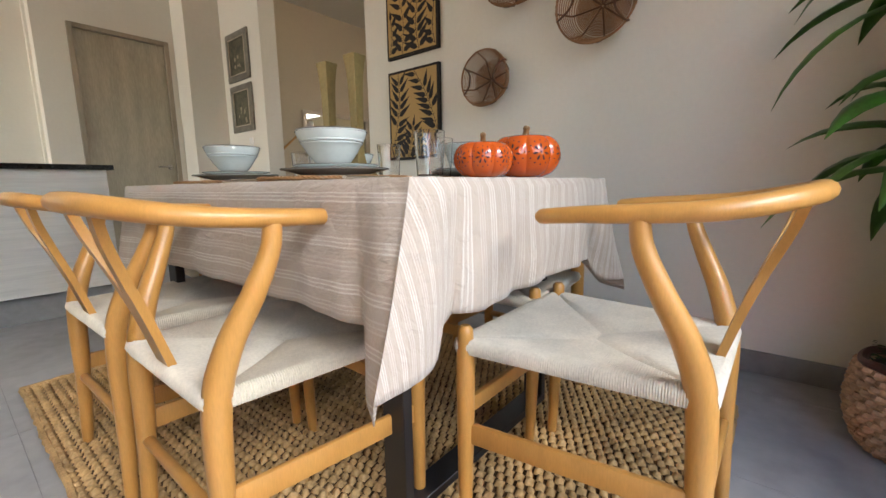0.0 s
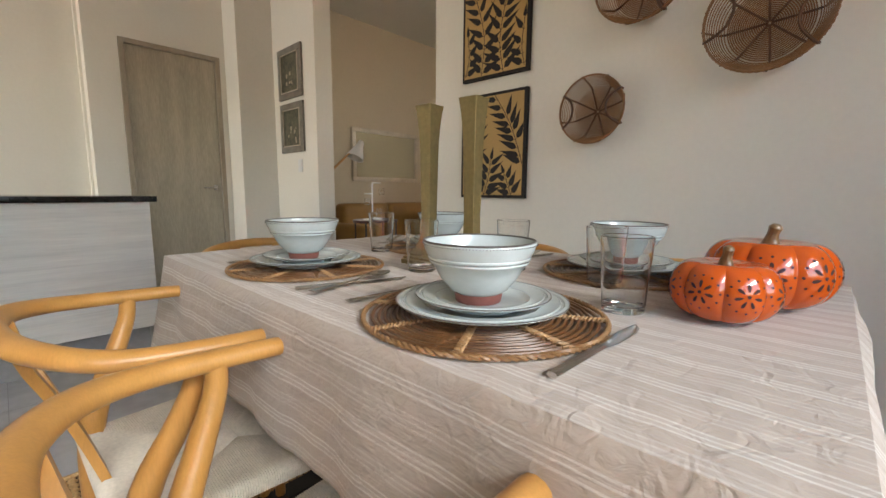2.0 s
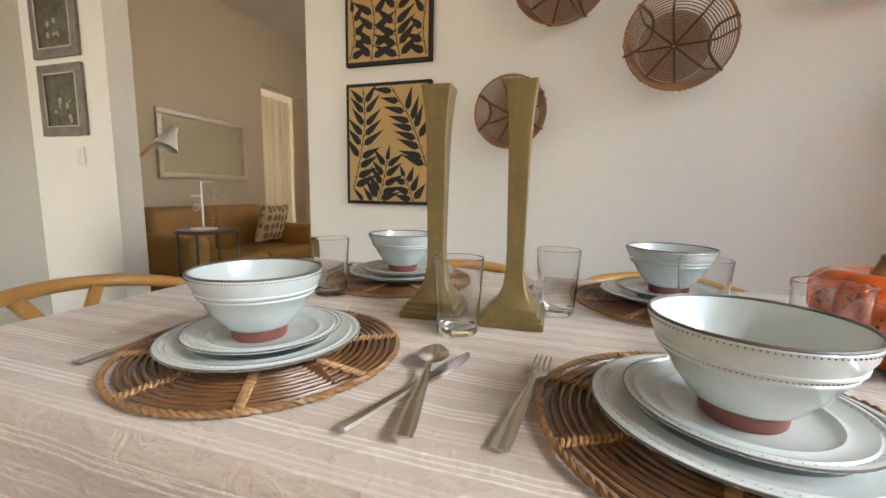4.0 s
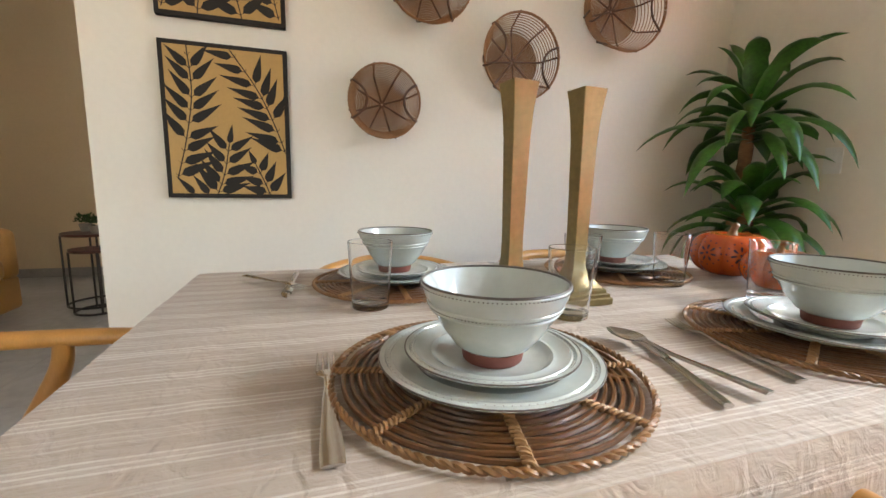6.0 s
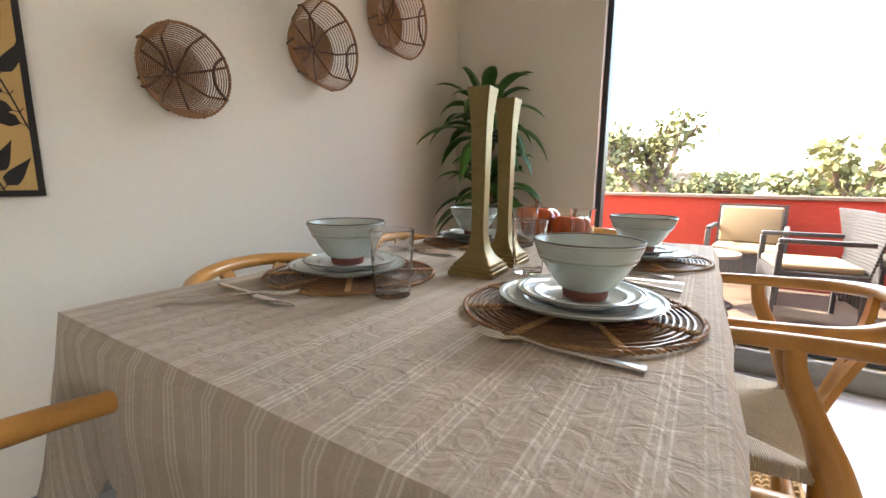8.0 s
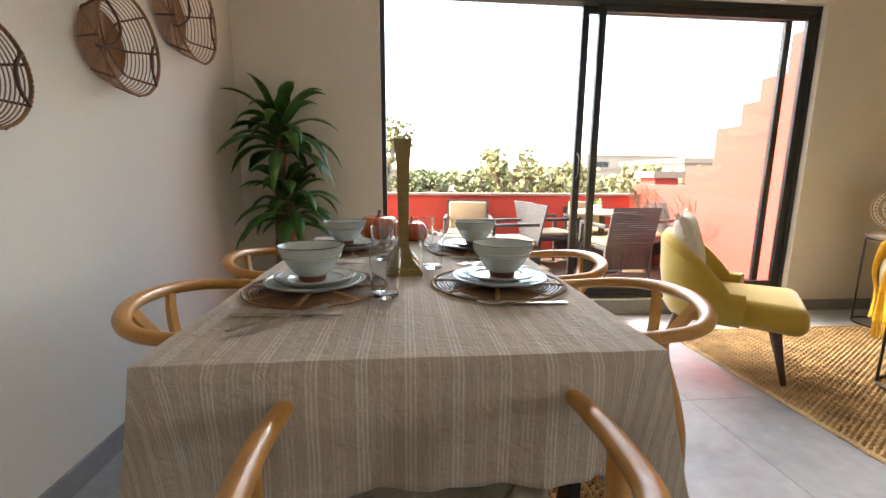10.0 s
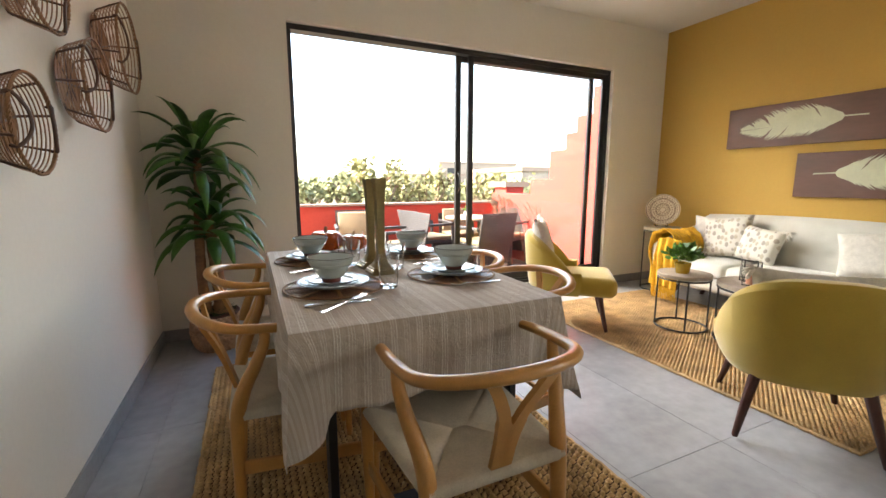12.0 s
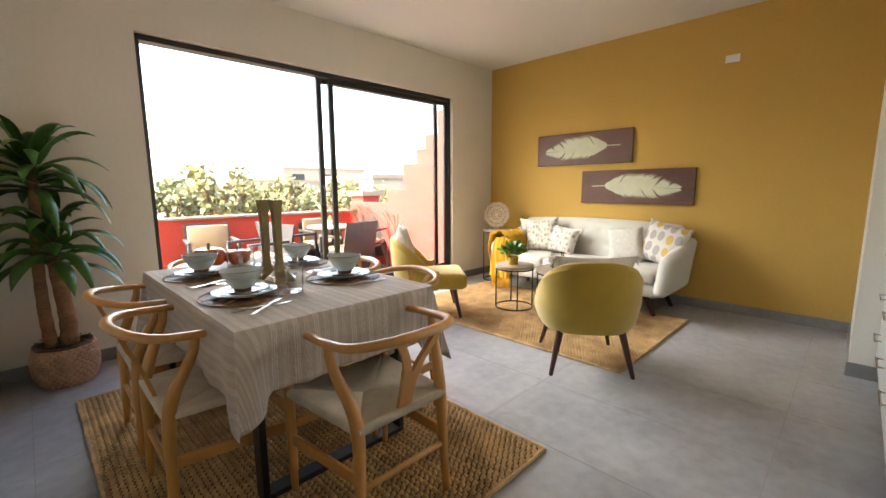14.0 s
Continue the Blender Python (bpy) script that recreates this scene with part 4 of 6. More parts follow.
def rattan_disc(m):
    t = thing("placemat", "round open-weave brown rattan placemat with a braided rim", "placemat", m, "placemats on the table")
    R = 0.186
    b = bmesh.new()
    for i in range(18):
        r = 0.014 + i * (R - 0.022) / 18
        pts = [(r * math.cos(a), r * math.sin(a), 0.0045 + 0.0008 * math.sin(a * 12 + i * math.pi)) for a in (2 * math.pi * k / 44 for k in range(64))]
        tube(b, pts, 0.0029, 6, closed=True)
    part("weave", b, RATTAN, t, "concentric rattan rings", kind="stuff")
    b = bmesh.new()
    for s in (0, 1):
        pts = []
        for k in range(432):
            a = 2 * math.pi * k / 432
            rr = R - 0.004 + 0.0018 * math.sin(a * 54 + s * math.pi)
            pts.append((rr * math.cos(a), rr * math.sin(a), 0.0056 + 0.0018 * math.cos(a * 54 + s * math.pi)))
        tube(b, pts, 0.0027, 5, closed=True)
    part("rim", b, RATTAN_MID, t, "twisted rattan rim")
    for k in range(8):
        a = math.pi / 4 * k + 0.2
        b = bmesh.new()
        for s in (-1, 1):
            pts = []
            for i in range(96):
                r = 0.012 + (R - 0.018) * i / 95
                w = 0.0045 * math.sin(i * 0.95) * s
                pts.append((r * math.cos(a) - w * math.sin(a), r * math.sin(a) + w * math.cos(a), 0.0072 + 0.0022 * math.cos(i * 0.95) * s))
            tube(b, pts, 0.0021, 5)
        part("spoke", b, RATTAN_PALE, t, "plaited binding cane")
    return t


def plate(r, h, label):
    t = thing("plate", label, "plate", None, "stacked plates")
    b = bmesh.new()
    f = r * 0.62
    lathe(b, [(0, 0.002), (f * .8, 0.002), (f * .82, 0.0), (f * .9, 0.0), (f * .93, 0.004), (f + 0.006, 0.007), (r * .9, h - 0.005), (r - 0.002, h - 0.003), (r, h - 0.0012), (r - 0.0015, h),
              (r * .965, h - 0.0002), (r * .945, h - 0.0002), (r * .93, h - 0.0022), (r * .90, h - 0.0028), (r * .885, h - 0.0012), (f + 0.014, 0.0130), (f + 0.008, 0.0142), (f + 0.004, 0.0115), (f, 0.0085), (f * .6, 0.0075), (0, 0.0075)], 56, wobble=0.006)
    part("body", b, CERAMIC, t)
    b = bmesh.new()
    pts = [((r - 0.0012) * math.cos(a) * (1 + 0.0), (r - 0.0012) * math.sin(a), h - 0.0006) for a in (2 * math.pi * k / 72 for k in range(72))]
    tube(b, pts, 0.0011, 5, closed=True)
    part("rim_line", b, RIM_DARK, t, "worn dark rim")
    b = bmesh.new()
    n = int(r * 720)
    for k in range(n):
        a = 2 * math.pi * k / n
        rr = r * 0.915
        p = Vector((rr * math.cos(a), rr * math.sin(a), h - 0.0012))
        add_dot(b, p, 0.0008)
    part("beading", b, BEAD, t, "ring of pressed dots")
    return t


def add_dot(b, p, r):
    v = [b.verts.new(p + Vector(d) * r) for d in ((1, 0, 0), (0, 1, 0), (-1, 0, 0), (0, -1, 0), (0, 0, 0.8), (0, 0, -0.8))]
    for i in range(4):
        b.faces.new((v[i], v[(i + 1) % 4], v[4]))
        b.faces.new((v[(i + 1) % 4], v[i], v[5]))


def bowl():
    t = thing("bowl", "white glazed bowl with pressed dot bands and a bare terracotta foot", "bowl", None, "bowls on the table")
    R, Hh = 0.086, 0.092
    out = [(0.036, 0.014), (0.045, 0.020), (0.060, 0.040), (0.0705, 0.0585), (0.0735, 0.0600), (0.0745, 0.0620), (0.0735, 0.0635), (0.0748, 0.0655), (0.0772, 0.0668), (0.0775, 0.0690), (0.0765, 0.0700), (0.081, 0.078), (R - 0.0012, Hh - 0.002), (R - 0.002, Hh)]
    inn = [(R - 0.005, Hh - 0.001), (0.077, 0.078), (0.070, 0.064), (0.056, 0.040), (0.040, 0.024), (0.02, 0.018), (0, 0.017)]
    part("body", lathe(bmesh.new(), [(0, 0.012)] + out + inn, 56, wobble=0.012), CERAMIC, t)
    part("foot", lathe(bmesh.new(), [(0, 0.0), (0.033, 0.0), (0.0345, 0.002), (0.0365, 0.0142), (0, 0.0142)], 48, wobble=0.006), TERRACOTTA, t, "bare terracotta foot ring")
    b = bmesh.new()
    tube(b, [((R - 0.003) * (1 + 0.012 * noise.noise(Vector((math.cos(a) * 1.3, math.sin(a) * 1.3, 3.6)))) * math.cos(a), (R - 0.003) * math.sin(a), Hh + 0.0002) for a in (2 * math.pi * k / 72 for k in range(72))], 0.0017, 6, closed=True)
    part("rim_line", b, RIM_DARK, t, "bare dark rim")
    for r, z, nm in ((0.0742, 0.0645, "band"), (0.0852, 0.0885, "band")):
        b = bmesh.new()
        n = 120
        for k in range(n):
            a = 2 * math.pi * k / n
            w = 1 + 0.012 * noise.noise(Vector((math.cos(a) * 1.3, math.sin(a) * 1.3, 2.2)))
            add_dot(b, Vector((r * w * math.cos(a), r * w * math.sin(a), z)), 0.0011)
        part(nm, b, RIM_DARK, t, "ring of pressed dark dots")
    return t


def tumbler(m):
    r0, r1, h = 0.033, 0.0405, 0.122
    prof = [(0, 0), (r0 - .002, 0), (r0, 0.002), (r0 + (r1 - r0) * .5, h * .5), (r1, h - 0.001), (r1 - 0.0008, h), (r1 - 0.0020, h - 0.001), (r0 + (r1 - r0) * .5 - .0022, h * .5), (r0 - 0.0015, 0.013), (r0 - .006, 0.010), (0, 0.0095)]
    ob = part("glass", lathe(bmesh.new(), prof, 48), GLASS, None, "clear drinking glass with a thick base", True, "", m)
    return tagged(ob, "", "glass", "glasses on the table")


MATS = [(1.440, 1.420, 0.3), (1.425, 0.862, 1.1), (0.935, 0.848, 2.0), (0.938, 1.450, 0.8)]
mat0 = rattan_disc(pose(MATS[0][0], MATS[0][1], TOP, 0, 0, 17))
big0 = plate(0.131, 0.020, "white glazed dinner plate with a dotted ring and dark rim")
sml0 = plate(0.103, 0.020, "white glazed side plate with a dotted ring and dark rim")
bowl0 = bowl()
for k, (x, y, a) in enumerate(MATS):
    if k:
        copy_thing(mat0, pose(x, y, TOP, 0, 0, 60 * a))
    for base, z, dx, dy in ((big0, 0.009, 0.004, 0.0), (sml0, 0.0180, 0.004, 0.002), (bowl0, 0.0262, 0.012, 0.0)):
        s = 1 if x > 1.2 else -1
        m = pose(x + s * dx, y + dy, TOP + z, 0, 0, 50 * a)
        if k:
            copy_thing(base, m)
        else:
            base.matrix_basis = m
for x, y in ((1.258, 1.566), (1.255, 1.090), (1.118, 0.764), (1.085, 1.235), (1.10, 1.47)):
    tumbler(pose(x, y, TOP + 0.0005, 0, 0, x * 100))


def ribbon(b, pts, thick):
    """A bar along points (x, y, z, half width)."""
    prev = None
    for i, p in enumerate(pts):
        a, c = pts[max(i - 1, 0)], pts[min(i + 1, len(pts) - 1)]
        d = Vector((c[0] - a[0], c[1] - a[1], 0)).normalized()
        s = Vector((-d.y, d.x, 0))
        o = Vector(p[:3])
        q = [b.verts.new(o + s * p[3] * e1 + Vector((0, 0, e2 * thick * (1 if abs(e1) < .9 else .45)))) for e1, e2 in ((-1, 0), (-.6, -1), (.6, -1), (1, 0), (.6, 1), (-.6, 1))]
        if prev:
            for k in range(6):
                b.faces.new((prev[k], prev[(k + 1) % 6], q[(k + 1) % 6], q[k]))
        else:
            b.faces.new(q)
        prev = q
    b.faces.new(prev[::-1])


def fork(m):
    t = thing("fork", "plain brushed steel table fork with a flat handle", "fork", m, "cutlery on the table")
    b = bmesh.new()
    ribbon(b, [(0, -0.11, 0.003, .010), (0, -0.09, 0.003, .0105), (0, 0.0, 0.004, .006), (0, 0.02, 0.006, .0035), (0, 0.036, 0.008, .004), (0, 0.048, 0.007, .0115), (0, 0.062, 0.005, .0125)], 0.0014)
    part("handle", b, STEEL, t)
    b = bmesh.new()
    for k in range(4):
        x = -0.0098 + k * 0.00655
        ribbon(b, [(x, 0.061, 0.005, .0021), (x, 0.085, 0.0055, .0018), (x * .97, 0.105, 0.009, .0009)], 0.001)
    part("tines", b, STEEL, t)
    return t


def knife(m):
    t = thing("knife", "brushed steel table knife", "knife", m, "cutlery on the table")
    b = bmesh.new()
    ribbon(b, [(0, -0.115, 0.004, .0065), (0, -0.10, 0.004, .007), (0, -0.03, 0.004, .006), (0, 0.0, 0.004, .006)], 0.003)
    part("handle", b, STEEL, t)
    b = bmesh.new()
    ribbon(b, [(0, -0.001, 0.004, .006), (0.001, 0.02, 0.0035, .0095), (0.001, 0.08, 0.0035, .0105), (-0.001, 0.105, 0.0035, .007), (-0.004, 0.118, 0.0035, .001)], 0.0009)
    part("blade", b, STEEL, t)
    return t


def spoon(m):
    t = thing("spoon", "brushed steel table spoon", "spoon", m, "cutlery on the table")
    b = bmesh.new()
    ribbon(b, [(0, -0.11, 0.003, .010), (0, -0.09, 0.003, .0105), (0, 0.0, 0.004, .006), (0, 0.03, 0.008, .0035), (0, 0.044, 0.009, .0042)], 0.0014)
    part("handle", b, STEEL, t)
    b = bmesh.new()
    n = 12
    grid = []
    for i in range(n + 1):
        y = 0.042 + 0.062 * i / n
        w = 0.0205 * math.sin(math.pi * min(1, max(0.02, (i / n) ** 0.85))) ** 0.6 if 0 < i < n else 0.004
        grid.append([(w * u, y, 0.009 - 0.007 * (1 - u * u) * math.sin(math.pi * i / n)) for u in (-1, -.5, 0, .5, 1)])
    for off in (0, -0.0012):
        vs = [[b.verts.new((p[0], p[1], p[2] + off)) for p in row] for row in grid]
        for i in range(n):
            for k in range(4):
                b.faces.new((vs[i][k], vs[i + 1][k], vs[i + 1][k + 1], vs[i][k + 1]))
    part("spoon_bowl", b, STEEL, t)
    return t


F0, K0, S0 = None, None, None
laid = []


def between(a, b, z=0.0):
    """A pose whose y axis points from the handle's end a to the tip b."""
    ang = math.degrees(math.atan2(-(b[0] - a[0]), b[1] - a[1]))
    return pose((a[0] + b[0]) / 2, (a[1] + b[1]) / 2, TOP + 0.0005 + z, 0, 0, ang)


forks = [((1.550, 0.676), (1.330, 0.677)), ((1.550, 1.212), (1.325, 1.235)), ((0.835, 0.520), (1.000, 0.655)), ((0.80, 1.14), (1.005, 1.215))]
knives = [((1.566, 1.070), (1.350, 1.135)), ((1.568, 1.608), (1.335, 1.616)), ((0.800, 0.626), (1.030, 0.612)), ((0.80, 1.185), (1.02, 1.150))]
spoons = [((1.566, 1.130), (1.352, 1.090))]
f0 = fork(between(*forks[0]))
for a, b in forks[1:]:
    copy_thing(f0, between(a, b, 0.007 if a[0] < 1.2 else 0))
k0 = knife(between(*knives[0]))
for a, b in knives[1:]:
    copy_thing(k0, between(a, b))
for a, b in spoons:
    spoon(between(a, b, 0.006))


def candle_holder(x, y, spin):
    t = thing("candlestick", "tall square flared candlestick in aged brass", "candlestick", pose(x, y, TOP + 0.0005, 0, 0, spin), "pair of candlesticks")
    b = bmesh.new()
    prof = [(0.054, 0.0), (0.054, 0.011), (0.050, 0.013), (0.050, 0.019), (0.045, 0.021), (0.044, 0.027), (0.039, 0.030), (0.039, 0.030), (0.027, 0.044), (0.0190, 0.063), (0.0152, 0.090),
            (0.0146, 0.13), (0.0158, 0.20), (0.0170, 0.27), (0.0178, 0.31), (0.0200, 0.350), (0.0235, 0.385), (0.0265, 0.4045)]
    prev = None
    for k, (r, z) in enumerate(prof):
        if k == 7:
            part("base", b, BRASS, t, "stepped square base")
            b, prev = bmesh.new(), None
        c = 0.06 * r
        q = [b.verts.new((sx * (r - (c if e else 0)), sy * (r - (0 if e else c)), z)) for sx, sy, e in ((1, 1, 0), (1, 1, 1), (-1, 1, 1), (-1, 1, 0), (-1, -1, 0), (-1, -1, 1), (1, -1, 1), (1, -1, 0))]
        if prev:
            for k in range(8):
                b.faces.new((prev[k], prev[(k + 1) % 8], q[(k + 1) % 8], q[k]))
        else:
            b.faces.new(q[::-1])
        prev = q
    inner = [b.verts.new((v.co.x * .55, v.co.y * .55, v.co.z)) for v in prev]
    low = [b.verts.new((v.co.x, v.co.y, v.co.z - 0.02)) for v in inner]
    for k in range(8):
        b.faces.new((prev[k], prev[(k + 1) % 8], inner[(k + 1) % 8], inner[k]))
        b.faces.new((inner[k], inner[(k + 1) % 8], low[(k + 1) % 8], low[k]))
    b.faces.new(low)
    part("shaft", b, BRASS, t, "flared square shaft")
    return t


candle_holder(1.163, 1.022, 4)
candle_holder(1.160, 1.166, 3)


def pumpkin(x, y, R, hh, spin, stem_h, seed):
    t = thing("pumpkin", "glossy orange ceramic pumpkin pierced with flower cut-outs, on the linen cloth", "pumpkin", pose(x, y, TOP + 0.0005, 0, 0, spin))
    lob = 8
    b = bmesh.new()
    seg, rows = 96, 28

    def surf(a, f):
        th = math.pi * f
        r = R * max(0.0, math.sin(th)) ** 0.62
        groove = 1 - 0.085 * (1 - abs(math.sin(a * lob / 2)) ** 0.55)
        z = hh / 2 - hh / 2 * math.cos(th) * (1 if f < .5 else 1)
        z -= 0.12 * hh * math.exp(-((1 - f) / 0.13) ** 2)
        return Vector((r * groove * math.cos(a), r * groove * math.sin(a), max(0.0, z)))
    rings = []
    for j in range(rows + 1):
        f = 0.03 + 0.955 * j / rows
        rings.append([b.verts.new(surf(2 * math.pi * k / seg, f)) for k in range(seg)])
    for a, c in zip(rings, rings[1:]):
        for k in range(seg):
            b.faces.new((a[k], a[(k + 1) % seg], c[(k + 1) % seg], c[k]))
    b.faces.new(rings[0][::-1])
    b.faces.new(rings[-1])
    part("body", b, ORANGE, t)
    b = bmesh.new()

    def hole(a, f, la, lf, rot):
        """A small pierced drop as a face just proud of the glaze, inner shade painted."""
        c = surf(a, f)
        e = 1e-3
        ta = (surf(a + e, f) - c).normalized()
        tf = (surf(a, f + e) - c).normalized()
        nn = ta.cross(tf).normalized()
        if nn.dot(Vector((c.x, c.y, 0))) < 0:
            nn = -nn
        pts = []
        for i in range(8):
            q = 2 * math.pi * i / 8
            u, v = la * math.cos(q) * (1 + .35 * math.sin(q)) , lf * math.sin(q)
            ru, rv = u * math.cos(rot) - v * math.sin(rot), u * math.sin(rot) + v * math.cos(rot)
            pts.append(b.verts.new(c + ta * ru + tf * rv + nn * 0.0006))
        b.faces.new(pts)
    for k in range(lob):
        ac = 2 * math.pi * (k + 0.5) / lob
        for i in range(7):
            q = 2 * math.pi * i / 7
            d = 0.16 * R
            hole(ac + d * math.sin(q) / R * 1.0, 0.52 + d * math.cos(q) / (math.pi * hh * .5), 0.030 * R, 0.075 * R, -q)
        hole(ac, 0.52, 0.035 * R, 0.035 * R, 0)
        for i in range(12):
            q = 2 * math.pi * i / 12
            d = 0.33 * R
            hole(ac + d * math.sin(q) / R, 0.52 + d * math.cos(q) / (math.pi * hh * .5), 0.024 * R, 0.024 * R, 0)
    part("cutout", b, HOLE_SHADE, t, "flower-shaped holes, their inner shade painted as dark faces", False, "stuff")
    b = bmesh.new()
    z0 = surf(0, 0.985).z
    tube(b, catmull([(0, 0, z0 - 0.004, 1.7), (0.001, 0, z0 + stem_h * .25, 1.15), (0.003, 0.001, z0 + stem_h * .65, .9), (0.006, 0.002, z0 + stem_h, 1.05)], 4), 0.009 * R / 0.09, 9)
    part("stem", b, STEM_BROWN, t, "brown glazed stem")


pumpkin(1.195, 1.690, 0.075, 0.096, 10, 0.024, 1)
pumpkin(1.045, 1.728, 0.095, 0.121, 30, 0.028, 2)


# ---- on the basket wall ----
def wall_basket(y, z, R, r0, depth, spin, label):
    t = thing("wall_basket", label, "basket", pose(0.016, y, z, 0, 90, 0) @ pose(0, 0, 0, 0, 0, spin), "baskets on the wall")
    b = bmesh.new()
    for i in range(int(r0 / 0.0066)):
        r = 0.006 + i * 0.0066
        tube(b, [(r * math.cos(a), r * math.sin(a), 0.003 + 0.001 * math.sin(8 * a)) for a in (2 * math.pi * k / 40 for k in range(40))], 0.0024, 5, closed=True)
    part("base", b, WICKER_RED, t, "spiral-woven round base", kind="stuff")
    b = bmesh.new()
    n = 9
    for i in range(n):
        f = (i + 0.5) / n
        r = r0 + (R - r0) * f ** 0.8
        tube(b, [(r * math.cos(a), r * math.sin(a), depth * f) for a in (2 * math.pi * k / 48 for k in range(48))], 0.0022, 5, closed=True)
    part("side", b, WICKER_RED, t, "open woven side", kind="stuff")
    b = bmesh.new()
    for s in (0, 1):
        tube(b, [((R + .002 * math.sin(a * 30 + s * math.pi)) * math.cos(a), (R + .002 * math.sin(a * 30 + s * math.pi)) * math.sin(a), depth + .003 * math.cos(a * 30 + s * math.pi)) for a in (2 * math.pi * k / 120 for k in range(120))], 0.0036, 5, closed=True)
    part("rim", b, WICKER_RED, t, "wrapped rim")
    for k in range(8):
        a = math.pi / 4 * k + .3
        b = bmesh.new()
        tube(b, catmull([(0.008 * math.cos(a), 0.008 * math.sin(a), 0.006), (r0 * math.cos(a), r0 * math.sin(a), 0.006), ((r0 + (R - r0) * .5) * math.cos(a) * 1.02, (r0 + (R - r0) * .5) * math.sin(a) * 1.02, depth * .4), ((R + .004) * math.cos(a), (R + .004) * math.sin(a), depth)], 4), 0.0042, 6)
        part("stake", b, WICKER_DARK, t, "darker wicker stake")
    for s in (-1, 1):
        b = bmesh.new()
        w = R * 0.48
        base = math.sqrt(R * R - w * w)
        tube(b, catmull([(s * (base + .006), -w, depth - .012), (s * (base - .004), -w, depth + .004), (s * (base - R * .28), -w * .55, depth + .016), (s * (base - R * .36), 0, depth + .020), (s * (base - R * .28), w * .55, depth + .016), (s * (base - .004), w, depth + .004), (s * (base + .006), w, depth - .012)], 5), 0.0052, 7)
        part("handle", b, WICKER_DARK, t, "bent cane handle")


wall_basket(0.965, 1.368, 0.146, 0.108, 0.085, 90, "small round wicker basket hung with its opening outward")
wall_basket(1.568, 1.598, 0.182, 0.130, 0.105, 78, "wicker basket with cane handles hung on the cream wall")
wall_basket(2.09, 1.885, 0.215, 0.150, 0.125, 90, "large wicker basket hung high on the wall by the plant")
wall_basket(1.145, 1.862, 0.180, 0.135, 0.105, 60, "wicker basket hung high near the leaf prints")


def leaf_shape(L, w, n=8):
    """Outline of a pointed leaf from (0, 0) to (L, 0)."""
    up = [(L * k / n, w * math.sin(math.pi * (k / n) ** 0.52) * (1 - 0.30 * k / n)) for k in range(n + 1)]
    return up + [(x, -y) for x, y in up[-2:0:-1]]


